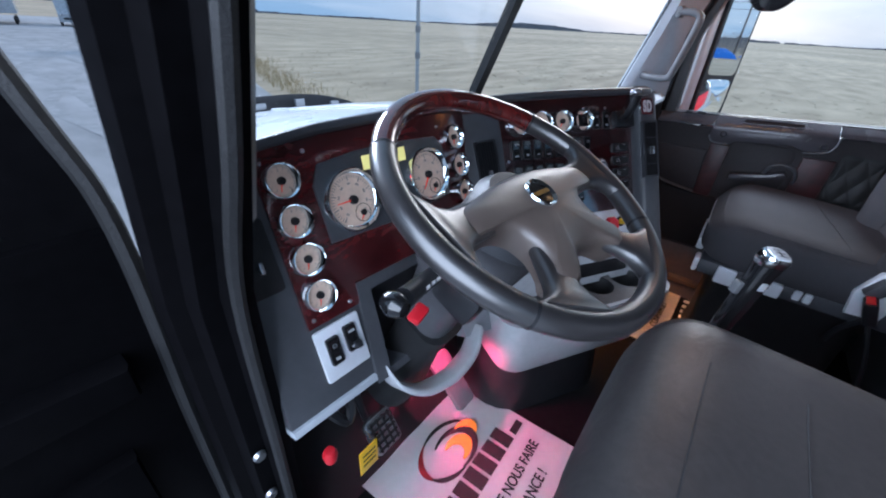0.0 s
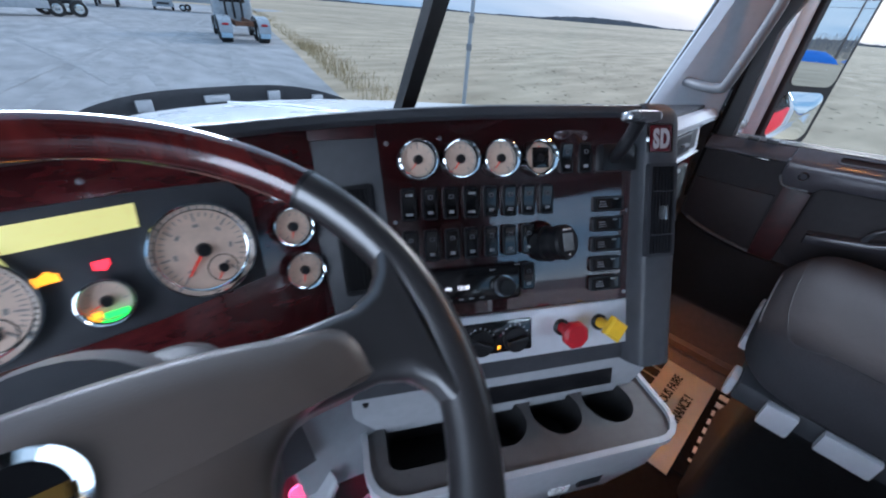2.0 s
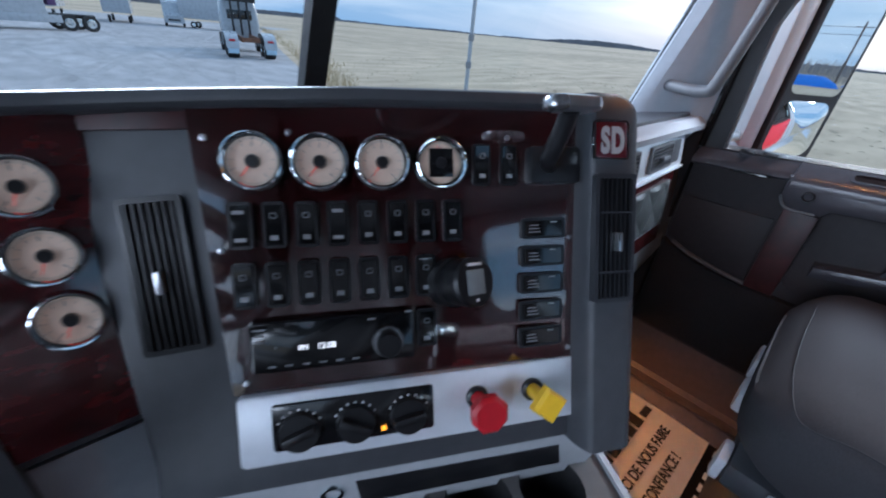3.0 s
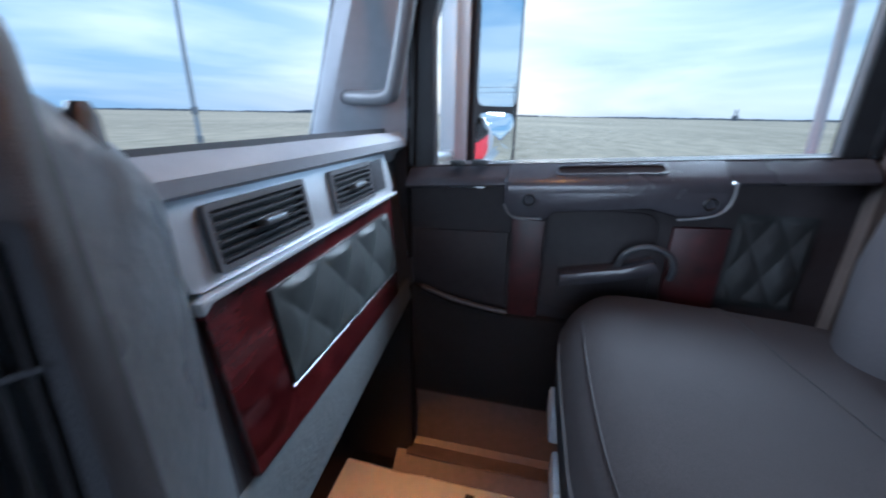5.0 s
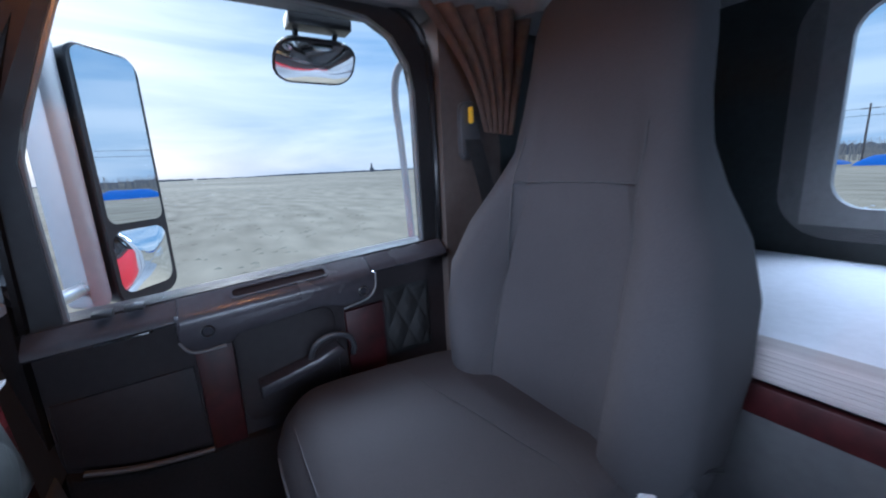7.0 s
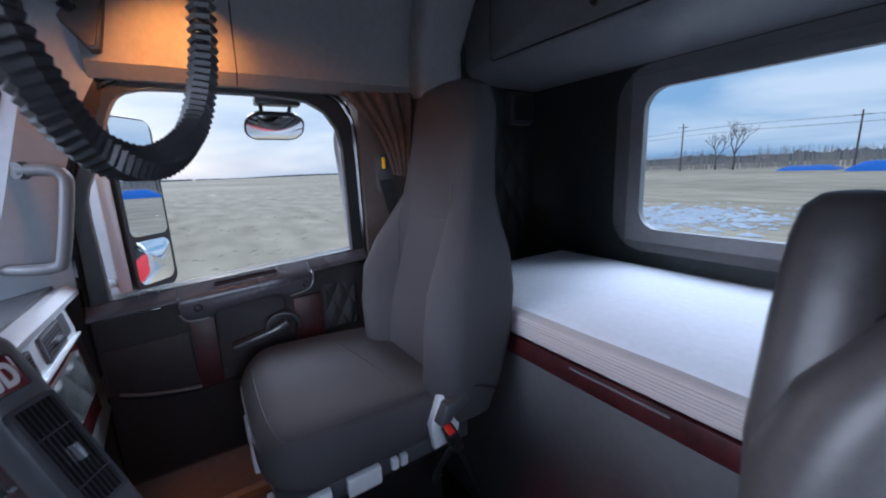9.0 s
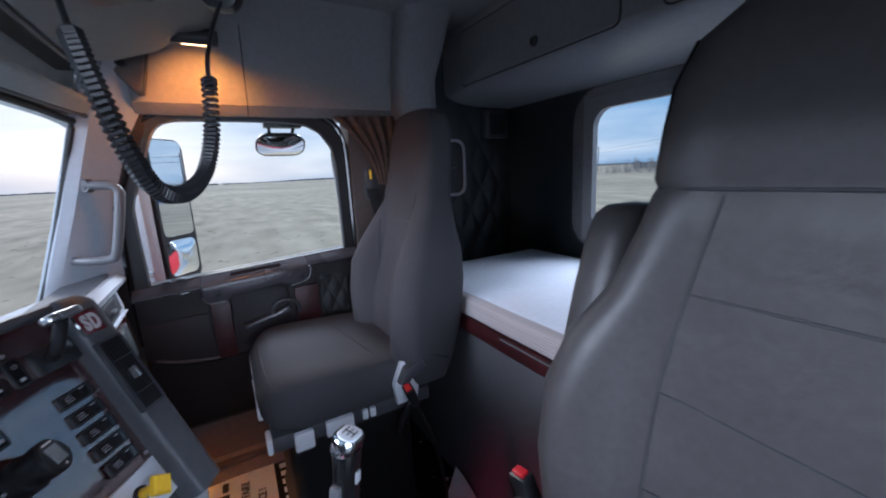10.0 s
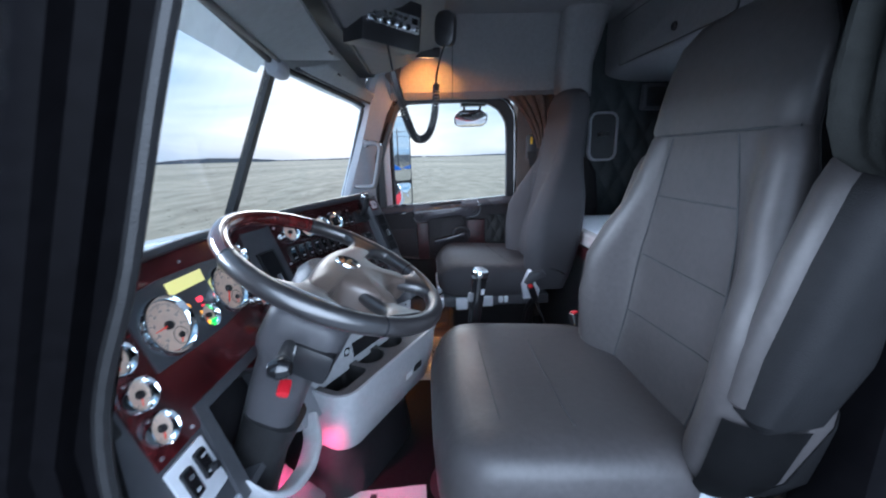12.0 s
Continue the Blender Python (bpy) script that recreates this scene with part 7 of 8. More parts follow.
def pedal(name, c, w, h, tilt, arm_to, label, pad_mat, ribs):
    p_ = thing(name, c, label, "pedal")
    f = Matrix.Translation(c) @ pose(0, 0, 0, tilt, 0, 0)
    bb = bm0()
    prism(bb, rrect(w, h, 0.012, 5), -0.008, 0.006, f, 0.003)
    pad = part("pad", bb, pad_mat, p_)
    if ribs:
        for i in range(5):
            bb = bm0()
            box(bb, (0, (i - 2) * h / 5.6, 0.008), (w * 0.84, 0.004, 0.005), f)
            part("rib", bb, RUBBER, pad)
        for i in range(4):
            bb = bm0()
            box(bb, ((i - 1.5) * w / 4.4, 0, 0.008), (0.004, h * 0.86, 0.005), f)
            part("rib", bb, RUBBER, pad)
    bb = bm0()
    tube(bb, smooth_path([f @ Vector((0, 0.0, -0.008)), f @ Vector((0.0, 0.03, -0.05)), arm_to], 6), 0.009, 8)
    part("arm", bb, BLACK, p_)
    return p_


pedal("clutch_pedal", (-0.475, 0.835, 0.19), 0.075, 0.085, 55, (-0.47, 0.98, 0.40), "black rubber clutch pedal with grid tread", STEEL, True)
pedal("brake_pedal", (-0.322, 0.872, 0.20), 0.078, 0.060, 55, (-0.33, 0.99, 0.42), "black rubber brake pedal", RUBBER, False)
pedal("throttle_pedal", (-0.236, 0.812, 0.165), 0.066, 0.160, 46, (-0.24, 0.99, 0.30), "long grey throttle pedal", HANDLE, False)
b = bm0()
box(b, (-0.535, 0.815, 0.185), (0.050, 0.003, 0.075), pose(-0.0, 0, 0), 0.001)
tg = solo("yellow_tag", b, YELP, "yellow paper tag tied to the clutch pedal", "tag")
b = bm0()
for k in range(3):
    box(b, (-0.535, 0.8128, 0.205 - 0.016 * k), (0.034, 0.001, 0.004))
part("print_bar", b, INK, tg, kind="stuff")
b = bm0()
lathe(b, [(0, 0.03), (0.014, 0.026), (0.020, 0.010), (0.016, -0.012), (0, -0.02)], Matrix.Translation((-0.640, 0.785, 0.352)) @ Matrix.Scale(0.65, 4), 16)
solo("red_valve_knob", b, REDP, "red knob hanging under the dashboard edge", "knob")
b = bm0()
tube(b, smooth_path([(-0.56, 0.86, 0.42), (-0.55, 0.84, 0.36), (-0.57, 0.83, 0.33), (-0.60, 0.86, 0.38)], 6), 0.010, 8)
solo("wiring_loom", b, BLACK, "black wiring loop below the dashboard", "cable")
# gear lever
gl_ = thing("gear_lever", (-0.10, 0.36, 0.0), "chrome gear lever with black knob rising from a boot", "gear lever")
K = Vector((-0.010, 0.300, 0.672))
B0 = Vector((-0.085, 0.385, 0.10))
dk = (K - B0).normalized()
b = bm0()
tube(b, [B0, B0.lerp(K, 0.62)], 0.010, 12)
part("shaft", b, CHROME, gl_, "chrome shaft")
gx = (Vector((0.72, 0.66, 0)) - dk * dk.dot(Vector((0.72, 0.66, 0)))).normalized()
kf = Matrix.Translation(K) @ fr3((0, 0, 0), gx, dk.cross(gx))
b = bm0()
loft(b, [[kf @ Vector((x + dx, y, d)) for x, y in rrect(w, h, min(w, h) * 0.42, 6)] for d, w, h, dx in ((-0.210, 0.022, 0.022, 0.0), (-0.190, 0.032, 0.032, 0.0), (-0.10, 0.036, 0.040, 0.0), (-0.045, 0.037, 0.043, 0.0), (-0.028, 0.040, 0.047, 0.0), (-0.020, 0.040, 0.047, 0.0))])
part("grip", b, GLOSSBLACK, gl_)
tf = kf @ Matrix.Translation((0, 0, -0.012)) @ Matrix.Rotation(radians(-16), 4, "Y")
b = bm0()
loft(b, [[tf @ Vector((x, y, d)) for x, y in rrect(0.043 * s, 0.052 * s, 0.019 * s, 6)] for d, s in ((-0.014, 0.90), (-0.008, 1.0), (0.006, 1.02), (0.012, 0.96), (0.014, 0.90))])
kn = part("knob", b, CHROME, gl_, "chrome knob rim")
b = bm0()
prism(b, rrect(0.033, 0.041, 0.013, 6), 0.010, 0.0165, tf, 0.003)
part("knob_cap", b, SILVER, kn, "silver cap with shift pattern")
b = bm0()
for x in (-0.008, 0.0, 0.008):
    box(b, (x, 0, 0.0167), (0.0016, 0.020, 0.0008), tf)
box(b, (0, 0, 0.0167), (0.018, 0.0016, 0.0008), tf)
part("shift_pattern", b, INK, kn, kind="stuff")
b = bm0()
box(b, (-0.018, 0.0, -0.062), (0.005, 0.014, 0.017), kf, 0.002)
part("button", b, PALE, gl_, "pale button on the grip")
b = bm0()
box(b, (0.004, 0.025, -0.080), (0.016, 0.012, 0.026), kf, 0.004)
part("range_switch", b, HANDLE, gl_, "grey range selector")
b = bm0()
lathe(b, [(0.085, 0.0), (0.080, 0.02), (0.055, 0.05), (0.060, 0.065), (0.035, 0.095), (0.038, 0.105), (0.016, 0.13)], Matrix.Translation((-0.088, 0.388, 0.0)), 24)
part("boot", b, RUBBER, gl_)
# scraps of paper and crumbs on the floor behind the lever
random.seed(7)
b = bm0()
for k in range(60):
    x, y = random.uniform(0.20, 0.72), random.uniform(-0.16, 0.26)
    s = random.uniform(0.002, 0.006) if k % 8 else random.uniform(0.010, 0.018)
    a = random.uniform(0, 6.28)
    loft(b, [[(x + s * f * (1.0 + 0.35 * math.cos(3 * q + k)) * math.cos(q + a), y + 0.7 * s * f * math.sin(q + a), 0.001 + h * s) for q in (0, 1.26, 2.51, 3.77, 5.03)] for f, h in ((0.8, 0.0), (1.0, 0.15), (0.5, 0.35))])
solo("crumbs", b, CRUMB, "pale crumbs and grit on the black floor", "debris", kind="stuff")
b = bm0()
sheet(b, lambda u, v: Vector((0.408 + 0.045 * u - 0.055 * v, -0.152 + (0.10 * u - 0.02) * v, 0.062 * (1 - v) + 0.004)), 4, 6, 0.001)
solo("paper_scrap", b, PAPER, "white folded paper scrap on the floor", "paper")


# ---- truck hood ----
hood = thing("truck_hood", (XC, 1.7, -0.6), "white painted truck hood with dark stone deflector", "hood")
b = bm0()
rows = []
for y, z, hw_ in ((1.12, 0.770, 0.74), (1.30, 0.752, 0.73), (1.60, 0.706, 0.69), (1.95, 0.648, 0.64), (2.20, 0.600, 0.60), (2.34, 0.555, 0.57), (2.42, 0.45, 0.55), (2.44, 0.0, 0.54)):
    row = []
    for i in range(25):
        u = -1 + 2 * i / 24
        row.append((XC + hw_ * u, y, z - 0.10 * abs(u) ** 3.2))
    row += [(XC + hw_, y, -0.6), (XC - hw_, y, -0.6)]
    rows.append(row)
loft(b, rows)
part("shell", b, TRUCKWHITE, hood)
b = bm0()
for x in (XC,):
    tube(b, [(x, 1.14, 0.772), (x, 1.6, 0.708), (x, 2.2, 0.603)], 0.006, 6)
part("centre_seam", b, LIGHTGREY, hood)
b = bm0()


def defl(u, v):
    x = XC + (u - 0.5) * 1.19
    y = 2.335 - 0.9 * abs(u - 0.5) ** 3.0 * 1.3
    z0 = 0.562 - 0.06 * abs(2 * u - 1) ** 3
    return Vector((x, y + 0.035 * (1 - v), z0 + v * (0.078 - 0.035 * abs(2 * u - 1) ** 4)))


sheet(b, defl, 40, 5, 0.006)
df = part("stone_deflector", b, DARK, hood, "smoked grey stone deflector")
for u in (0.10, 0.28, 0.50, 0.70, 0.86):
    b = bm0()
    p = defl(u, 0.4)
    box(b, (p.x, p.y - 0.015, p.z + 0.0), (0.055 if u != 0.5 else 0.10, 0.02, 0.045 if u != 0.5 else 0.03), bev=0.006)
    part("bracket", b, GREY, df)
# fender, far right
b = bm0()
rows = []
for i in range(14):
    a = math.pi * i / 13
    rows.append([(XC + 0.62 + px, 2.0 + 0.62 * math.cos(a) * (1 + py), -0.62 + 0.78 * math.sin(a) * (1 + py)) for px, py in ((0.0, 0.0), (0.50, 0.0), (0.50, -0.05), (0.0, -0.05))])
loft(b, rows)
part("fender", b, TRUCKWHITE, hood, "white front fender")
# antenna on the right of the hood
an = thing("roadside_pole", (7.65, 7.8, -1.4), "thin grey metal pole standing beyond the verge", "pole")
b = bm0()
tube(b, [(7.65, 7.8, -1.6), (7.65, 7.8, 2.0), (7.74, 7.77, 6.0)], [0.052, 0.046, 0.032], 8)
part("shaft", b, LIGHTGREY, an)
for z in (0.15, 0.75):
    b = bm0()
    lathe(b, [(0.045, 0.0), (0.072, 0.02), (0.072, 0.15), (0.045, 0.17)], Matrix.Translation((7.65, 7.8, z)), 10)
    part("collar", b, GREY, an)

# ---- ground ----
GZ = -1.40
b = bm0()
box(b, (0, 0, GZ - 0.5), (7000, 7000, 1.0))
solo("ground", b, FIELD, "dry harvested field reaching the horizon", "field", kind="structure")
b = bm0()
verge = [(2.0, -8.0), (2.4, 0.0), (6.3, 12.5), (9.5, 21.5), (12.0, 29.0), (25.0, 68.0), (30.0, 90.0), (-80.0, 110.0), (-90.0, -30.0), (-6.0, -14.0)]
prism(b, [(p.x, p.y) for p in smooth_path([(x, y, 0) for x, y in verge], 5, True)], GZ - 0.02, GZ + 0.015)
yard = solo("yard", b, GRAVEL, "grey gravel truck yard", "yard", kind="structure")
# wheel tracks in the gravel
random.seed(3)
b = bm0()
for k in range(16):
    x0, dx = random.uniform(-14, 4), random.uniform(-5, 12)
    pts = smooth_path([(x0, 5 + random.uniform(-2, 4), 0), (x0 + dx * 0.4, 20, 0), (x0 + dx + random.uniform(-5, 5), 48, 0)], 10)
    for p, q in zip(pts, pts[1:]):
        d = (q - p).normalized()
        s = Vector((-d.y, d.x, 0)) * 0.16
        vs = [b.verts.new(Vector((r.x, r.y, GZ + 0.018 + 0.0004 * k))) for r in (p - s, p + s, q + s, q - s)]
        b.faces.new(vs)
part("track", b, mat("packed_gravel", (0.43, 0.42, 0.42), 0.9, var=0.15, fine=2), yard, kind="stuff")
# dry grass along the verge
random.seed(5)
b = bm0()
vp = smooth_path([(x + 0.5, y, 0) for x, y in verge[1:7]], 30)
for k in range(5200):
    i = random.randrange(len(vp) - 1)
    p = vp[i].lerp(vp[i + 1], random.random())
    w = abs(random.gauss(0, 0.9))
    if random.random() > 0.35 + 0.65 * (0.5 + 0.5 * noise.noise((p.y * 0.3, 2.0, 0))):
        continue
    x, y = p.x + w, p.y + random.uniform(-0.3, 0.3)
    h = random.uniform(0.12, 0.42) * (1.0 if w < 1.2 else 0.6)
    a, l = random.uniform(0, 6.28), random.uniform(0.02, 0.10)
    t = Vector((x + l * math.cos(a), y + l * math.sin(a), GZ + h))
    s = Vector((math.cos(a + 1.57), math.sin(a + 1.57), 0)) * 0.012
    vs = [b.verts.new(q) for q in (Vector((x, y, GZ)) - s, Vector((x, y, GZ)) + s, t)]
    b.faces.new(vs)
solo("verge_grass", b, DRYGRASS, "dry straw-coloured grass along the verge", "grass", kind="stuff")
# uneven clods and stubble on the near field
random.seed(6)
b = bm0()
for k in range(2600):
    x, y = random.uniform(3.2, 30), random.uniform(-30, 30)
    if x < 3.0 + 0.33 * y:
        continue
    s = random.uniform(0.03, 0.12)
    vs = [b.verts.new((x + s * math.cos(a) * random.uniform(0.6, 1.3), y + s * 1.4 * math.sin(a) * random.uniform(0.6, 1.3), GZ)) for a in (0, 1.26, 2.5, 3.8, 5.0)]
    top = b.verts.new((x, y, GZ + s * 0.45))
    for i in range(5):
        b.faces.new((vs[i], vs[(i + 1) % 5], top))
solo("field_clods", b, FIELD, "small earth clods scattered on the field", "earth", kind="stuff")
# far tree line round the field
random.seed(8)
b = bm0()
R_ = 1500
prev = None
for k in range(900):
    a = 2 * math.pi * k / 900
    ang = math.degrees(a) % 360
    h = 3.5 + 3 * noise.noise((math.cos(a) * 6, math.sin(a) * 6, 0)) + random.uniform(0, 2)
    if 20 < ang < 34:
        h += 12 * math.sin(math.pi * (ang - 20) / 14) ** 0.8
    if 60 < ang < 120:
        h += 6
    p = (R_ * math.cos(a), R_ * math.sin(a))
    cur = (b.verts.new((*p, GZ - 2)), b.verts.new((*p, GZ + h)), b.verts.new((p[0] * 1.03, p[1] * 1.03, GZ + h * 0.9)))
    if prev:
        b.faces.new((prev[0], cur[0], cur[1], prev[1]))
        b.faces.new((prev[1], cur[1], cur[2], prev[2]))
    prev = cur
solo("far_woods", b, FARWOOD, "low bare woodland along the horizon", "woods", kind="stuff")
ft = thing("far_mast", (900, -370, GZ), "grey farm silo tower far across the field", "tower")
b = bm0()
lathe(b, [(5, 0), (5, 9), (2.0, 11), (2.0, 19), (0.8, 21), (0, 22)], Matrix.Translation((900, -370, GZ)), 10)
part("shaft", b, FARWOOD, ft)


# ---- parked vehicles ----
def wheel_at(parent, c, r, w, rim=CHROME):
    f = fr3(c, (0, 1, 0), (0, 0, 1))
    bb = bm0()
    lathe(bb, [(r * 0.58, -w / 2), (r * 0.94, -w / 2), (r, -w * 0.35), (r, w * 0.35), (r * 0.94, w / 2), (r * 0.58, w / 2), (r * 0.58, -w / 2)], f, 28)
    ty = part("wheel", bb, TYRE, parent)
    bb = bm0()
    lathe(bb, [(0, -w * 0.30), (r * 0.25, -w * 0.42), (r * 0.5, -w * 0.30), (r * 0.6, -w * 0.46), (r * 0.6, w * 0.46), (r * 0.5, w * 0.30), (r * 0.25, w * 0.42), (0, w * 0.30)], f, 24)
    part("rim", bb, rim, ty)


def local_fix(ob, m):
    """Turns a thing built about the origin into place."""
    ob.matrix_basis = m


# hook-lift truck seen from behind, with no body on its frame
hk = thing("hooklift_truck", (0, 0, 0), "white hooklift truck with bare rusty frame parked on gravel", "truck")
for sx in (-0.42, 0.42):
    b = bm0()
    box(b, (sx, 2.6, 0.95), (0.10, 6.4, 0.26), bev=0.02)
    part("chassis_rail", b, mat("rust", (0.16, 0.075, 0.045), 0.8, var=0.4, fine=6), hk, "rusty frame rail")
b = bm0()
box(b, (0, -0.55, 0.95), (0.75, 0.10, 0.22), bev=0.02)
part("rear_beam", b, bpy.data.materials["rust"], hk)
for y in (0.0, 1.35):
    for sx in (-0.95, 0.95):
        wheel_at(hk, (sx, y, 0.52), 0.52, 0.56)
for sx in (-1.05, 1.05):
    wheel_at(hk, (sx, 5.2, 0.52), 0.52, 0.30)
    b = bm0()
    rows = []
    for i in range(12):
        a = math.pi * i / 11
        rows.append([(sx * 0.92 + px, 0.67 + (1.45) * math.cos(a) * py, 0.52 + 0.78 * math.sin(a) ** 0.6 * py) for px, py in ((-0.32, 1.0), (0.32, 1.0), (0.32, 0.95), (-0.32, 0.95))])
    loft(b, rows)
    part("mudguard", b, TRUCKWHITE, hk, "white mudguard")
    b = bm0()
    box(b, (sx * 0.92, -0.72, 0.55), (0.55, 0.03, 0.55), bev=0.02)
    part("mud_flap", b, mat("pale_blue_flap", (0.45, 0.62, 0.75), 0.6, var=0.15) if sx < 0 else bpy.data.materials["pale_blue_flap"], hk, "pale blue mud flap")
    b = bm0()
    box(b, (sx * 0.92, -0.74, 0.92), (0.30, 0.05, 0.10), bev=0.01)
    part("tail_light", b, REDP, hk)
b = bm0()
loft(b, [[(x, y, z) for x, y in rrect(w, d, 0.2, 5, 0, 4.6)] for z, w, d in ((0.85, 2.1, 1.7), (1.6, 2.2, 1.8), (2.5, 2.1, 1.6), (2.85, 1.9, 1.3))])
cbn = part("cabin", b, TRUCKWHITE, hk)
b = bm0()
box(b, (0, 3.72, 2.1), (1.4, 0.04, 0.5), bev=0.02)
part("rear_window", b, GLOSSBLACK, cbn)
for sx in (-0.45, 0.0, 0.45):
    b = bm0()
    box(b, (sx, 3.45, 1.95), (0.12, 0.12, 1.9), bev=0.02)
    part("mast", b, BLACK, hk)
b = bm0()
box(b, (0, 3.45, 2.9), (1.9, 0.3, 0.25), bev=0.03)
part("headboard", b, BLACK, hk)
b = bm0()
loft(b, [[(x, y, z) for x, y in rrect(w, 1.3, 0.2, 5, 0, 6.0)] for z, w in ((0.85, 1.7), (1.5, 1.6), (1.75, 1.3))])
part("hood", b, TRUCKWHITE, hk)
local_fix(hk, pose(8.75, 25.9, GZ + 0.015, 0, 0, -13))

# white tractor seen from its side
tr = thing("white_tractor", (0, 0, 0), "white sleeper tractor unit parked sideways in the yard", "truck")
b = bm0()
prism(b, [(-3.3, 0.55), (-3.35, 1.2), (-2.9, 1.65), (-1.9, 1.85), (-1.3, 2.7), (-0.9, 3.5), (1.9, 3.9), (1.95, 0.75), (-2.0, 0.75)], -1.2, 1.2, fr3((0, 0, 0), (1, 0, 0), (0, 0, 1)), 0.12, 3)
body = part("cabin", b, TRUCKWHITE, tr)
b = bm0()
prism(b, [(-1.55, 1.95), (-1.1, 2.65), (-0.2, 2.65), (-0.2, 1.95)], 1.2, 1.23, fr3((0, 0, 0), (1, 0, 0), (0, 0, 1)))
part("side_window", b, GLOSSBLACK, body)
b = bm0()
box(b, (0.7, -1.22, 2.4), (0.5, 0.03, 0.5), bev=0.02)
part("sleeper_window", b, GLOSSBLACK, body)
b = bm0()
box(b, (0.5, -1.22, 0.75), (4.2, 0.06, 0.5), bev=0.04)
part("side_fairing", b, TRUCKWHITE, tr)
b = bm0()
box(b, (3.3, 0, 0.95), (3.2, 0.9, 0.25), bev=0.03)
part("frame", b, BLACK, tr)
b = bm0()
box(b, (2.4, 0, 1.9), (0.5, 2.0, 0.7), bev=0.1)
part("rear_deck", b, mat("purple_stripe", (0.10, 0.05, 0.14), 0.5, var=0.3), tr)
for x in (-2.2, 3.0, 4.3):
    for sy in (-1.0, 1.0):
        bb = bm0()
        f = fr3((x, sy, 0.52), (1, 0, 0), (0, 0, 1))
        lathe(bb, [(0.30, -0.15), (0.49, -0.15), (0.52, -0.1), (0.52, 0.1), (0.49, 0.15), (0.30, 0.15), (0.30, -0.15)], f, 28)
        ty = part("wheel", bb, TYRE, tr)
        bb = bm0()
        lathe(bb, [(0, -0.08), (0.15, -0.12), (0.31, -0.1), (0.31, 0.14), (0.15, 0.16), (0, 0.12)], f, 20)
        part("rim", bb, CHROME, ty)
local_fix(tr, pose(-1.1, 42.5, GZ + 0.015, 0, 0, 16))


def plain_van(x, y, turn, L, H, lab, name, win_):
    vn = thing(name, (0, 0, 0), lab, "vehicle")
    bb = bm0()
    if win_:
        prism(bb, [(-L / 2, 0.4), (-L / 2, H * 0.45), (-L * 0.36, H * 0.55), (-L * 0.24, H * 0.96), (-L * 0.15, H), (L / 2, H), (L / 2, 0.4)], -1.0, 1.0, fr3((0, 0, 0), (0, 1, 0), (0, 0, 1)), 0.1, 3)
    else:
        box(bb, (0, 0, H / 2 + 0.55), (2.5, L, H - 0.9), bev=0.05)
    bd_ = part("body", bb, TRUCKWHITE, vn)
    if win_:
        bb = bm0()
        prism(bb, [(-0.85, 0.60 * H), (0.85, 0.60 * H), (0.78, 0.92 * H), (-0.78, 0.92 * H)], 0.0, 0.04, fr3((0, -L * 0.345, 0), (1, 0, 0), (0, 0.33, 1)))
        part("windscreen", bb, GLOSSBLACK, bd_)
        for sx in (-0.75, 0.75):
            bb = bm0()
            box(bb, (sx, -L / 2 - 0.01, H * 0.40), (0.3, 0.05, 0.16), bev=0.02)
            part("headlight", bb, STEEL, bd_)
        bb = bm0()
        box(bb, (0, -L / 2 - 0.02, H * 0.28), (1.2, 0.06, 0.2), bev=0.02)
        part("grille", bb, BLACK, bd_)
    for yy in (-L * 0.32, L * 0.32):
        for sx in (-0.92, 0.92):
            wheel_at(vn, (sx, yy, 0.36), 0.36, 0.24)
    local_fix(vn, pose(x, y, GZ + 0.015, 0, 0, turn))


plain_van(13.2, 63.5, -12, 5.6, 2.6, "white panel van parked at the yard's end", "panel_van", True)
plain_van(8.2, 66.0, -10, 9.0, 4.0, "white box trailer parked at the yard's end", "box_trailer", False)
plain_van(17.0, 60.5, 60, 7.0, 3.4, "pale grey container trailer at the yard's end", "box_trailer", False)
plain_van(2.0, 72.0, -10, 9.0, 4.0, "white box trailer behind other trucks", "box_trailer", False)

# ---- behind the truck: tarps, poles, a bare tree, old snow ----
random.seed(11)
for k, (x, y, w, d, h) in enumerate(((10.5, -74, 8, 5, 1.25), (20, -80, 7, 5, 0.7), (1.5, -72, 7, 5, 1.1))):
    b = bm0()
    sheet(b, lambda u, v: Vector((x + (u - 0.5) * w, y + (v - 0.5) * d, GZ + h * (min(1, 5 * u, 5 * (1 - u), 3 * v, 3 * (1 - v)) ** 0.6) * (1 + 0.14 * noise.noise((u * 5 + k * 3, v * 5, 0))))), 20, 14, 0.0)
    solo("tarped_pile", b, TARP, "stack of goods under a bright blue tarpaulin", "tarpaulin", "tarped piles")
b = bm0()
for k in range(900):
    x, y = random.gauss(8.0, 2.0), random.gauss(-17.0, 2.2)
    s = abs(random.gauss(0.06, 0.06)) + 0.02
    vs = [b.verts.new((x + s * 1.8 * math.cos(a) * random.uniform(0.6, 1.2), y + s * math.sin(a) * random.uniform(0.6, 1.2), GZ + 0.02)) for a in (0, 1.05, 2.1, 3.15, 4.2, 5.25)]
    top = b.verts.new((x, y, GZ + 0.02 + s * 0.5))
    for i in range(6):
        b.faces.new((vs[i], vs[(i + 1) % 6], top))
solo("snow_remains", b, SNOW, "patches of old snow on the ground", "snow", kind="stuff")
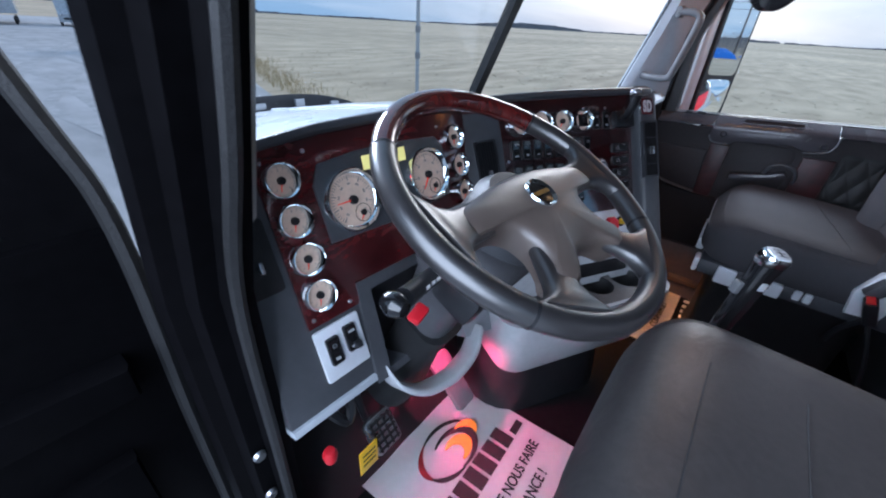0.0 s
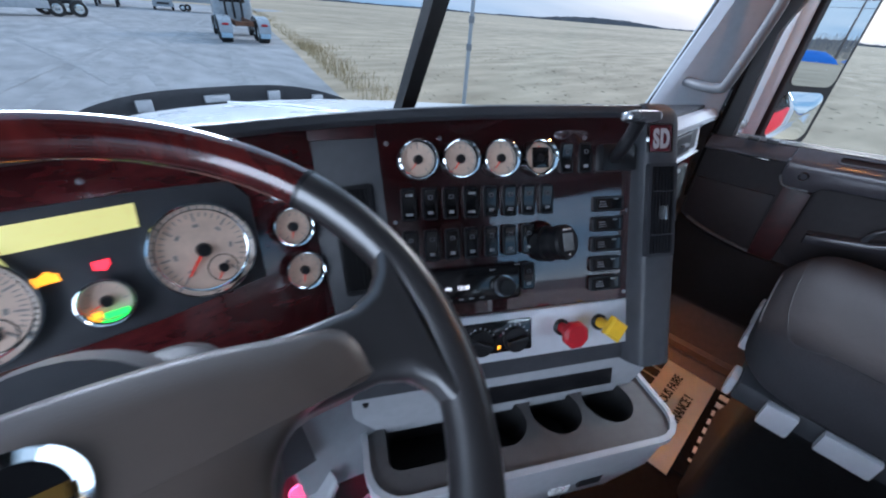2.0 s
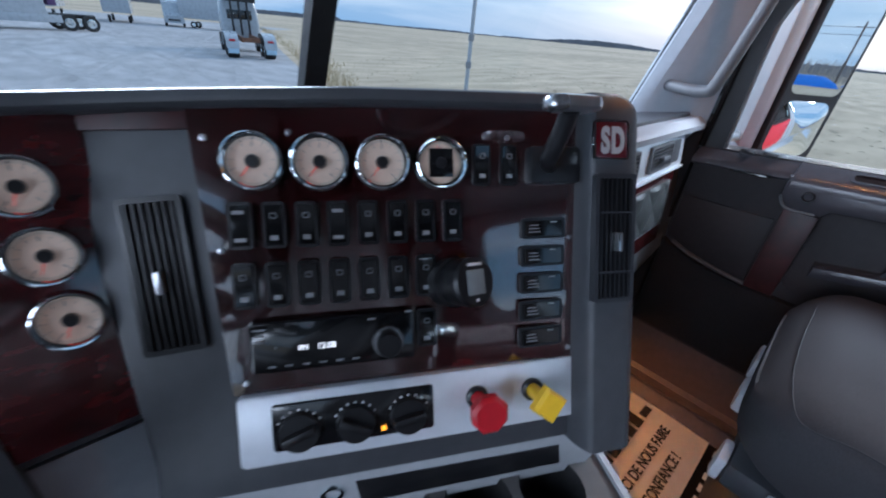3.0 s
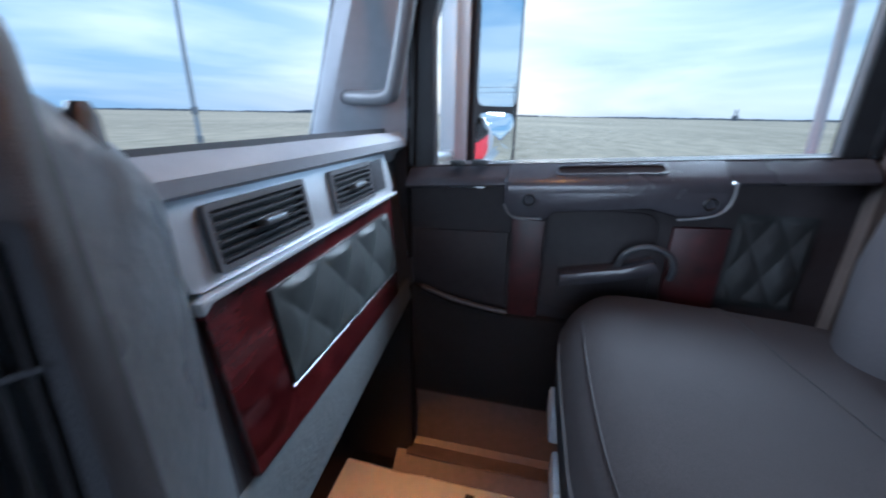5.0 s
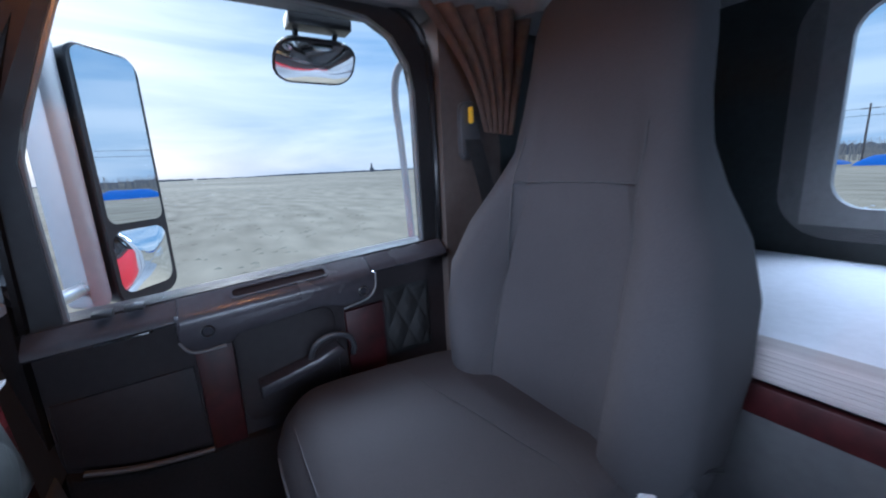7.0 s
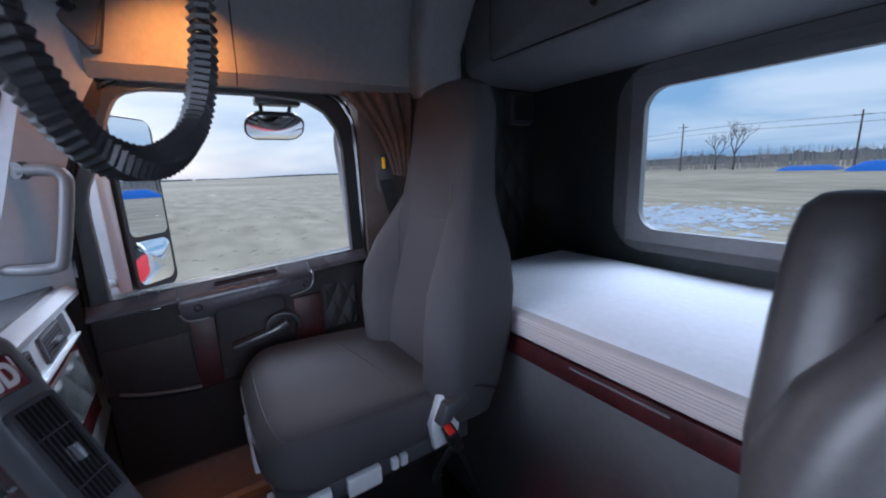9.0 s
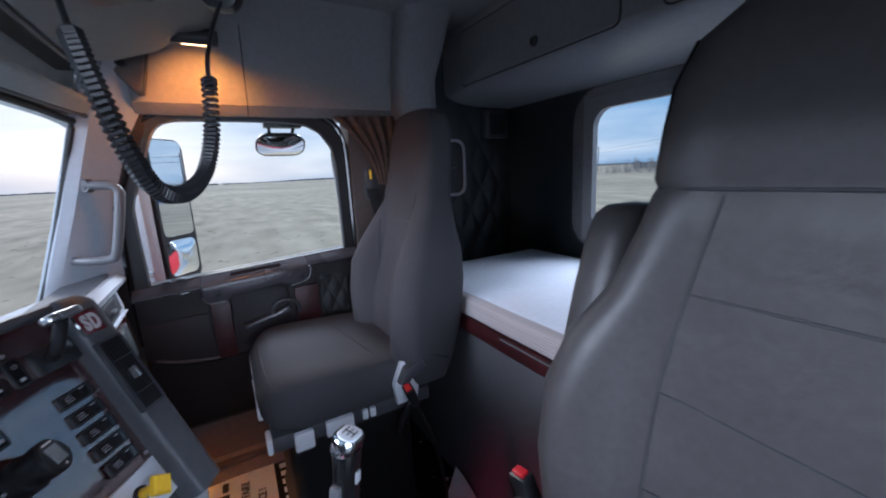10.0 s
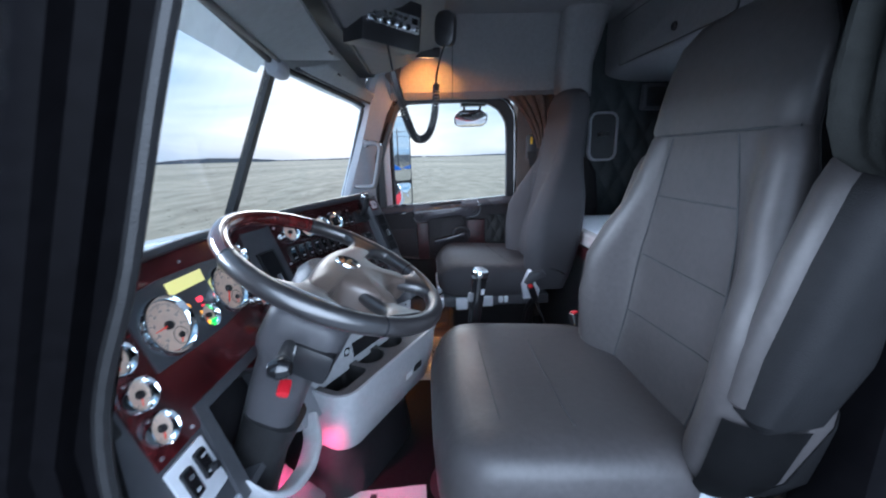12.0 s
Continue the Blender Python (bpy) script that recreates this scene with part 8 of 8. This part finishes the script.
for x, y, h in ((42.0, -86, 9.5), (16.0, -84, 8.5), (-22.0, -100, 9.0), (95.0, -120, 9.0)):
    up = thing("utility_pole", (x, y, GZ), "wooden utility pole with a cross arm", "pole", "utility poles")
    b = bm0()
    tube(b, [(x, y, GZ - 0.2), (x, y, GZ + h)], [0.16, 0.11], 8)
    part("shaft", b, BARK, up)
    b = bm0()
    box(b, (x, y, GZ + h - 0.7), (2.0, 0.12, 0.12))
    part("cross_arm", b, BARK, up)
b = bm0()
for z in (6.6, 7.6):
    tube(b, smooth_path([(95, -120, GZ + z), (42, -86, GZ + z + 0.4), (16, -84, GZ + z + 0.2), (-22, -100, GZ + z + 0.2)], 4), 0.03, 5)
solo("power_line", b, BLACK, "black overhead power cables between poles", "cable")


def bare_tree(x, y, h, seed):
    rnd = random.Random(seed)
    t_ = thing("bare_tree", (x, y, GZ), "leafless winter tree beyond the yard", "tree", "bare trees")
    tr_, tw = bm0(), bm0()

    def grow(p, d, L, r, lev):
        q = p + d * L
        tube(tr_ if lev < 2 else tw, [p, (p + q) / 2 + Vector((rnd.uniform(-1, 1), rnd.uniform(-1, 1), 0)) * L * 0.05, q], [r, r * 0.8, r * 0.62], 6 if lev < 2 else 3)
        if lev >= 5:
            return
        for _ in range(3 if lev < 3 else 2):
            nd = (d + Vector((rnd.uniform(-1, 1), rnd.uniform(-1, 1), rnd.uniform(-0.2, 0.7))) * 0.65).normalized()
            grow(q, nd, L * rnd.uniform(0.62, 0.82), r * 0.6, lev + 1)

    grow(Vector((x, y, GZ - 0.1)), Vector((0, 0, 1)), h * 0.27, h * 0.022, 0)
    part("trunk", tr_, BARK, t_)
    part("crown", tw, BARK, t_)


bare_tree(38, -92, 9, 1)
bare_tree(34, -90, 11, 3)
# thin young wood behind the tarps
random.seed(12)
b = bm0()
for k in range(1700):
    x, y = random.uniform(-12, 75), random.uniform(-118, -92)
    h = random.uniform(2.5, 5.5) * (0.75 + 0.35 * noise.noise((x * 0.12, 0.0, 3.0)))
    l = random.uniform(-0.4, 0.4)
    s = 0.05
    vs = [b.verts.new(p) for p in ((x - s, y, GZ), (x + s, y, GZ), (x + l + s * 0.4, y, GZ + h), (x + l - s * 0.4, y, GZ + h))]
    b.faces.new(vs)
solo("sapling_wood", b, mat("pale_bark", (0.36, 0.33, 0.31), 0.9, var=0.3), "stand of thin pale saplings behind the tarps", "woods", kind="stuff")
b = bm0()
for k in range(260):
    a = -math.pi * (0.28 + 0.44 * k / 259)
    p = (170 * math.cos(a), -60 + 130 * math.sin(a))
    h = 2.2 + 1.6 * noise.noise((k * 0.15, 0.5, 0)) + random.uniform(0, 1.2)
    cur = (b.verts.new((*p, GZ - 1)), b.verts.new((*p, GZ + h)))
    if k:
        b.faces.new((prev[0], cur[0], cur[1], prev[1]))
    prev = cur
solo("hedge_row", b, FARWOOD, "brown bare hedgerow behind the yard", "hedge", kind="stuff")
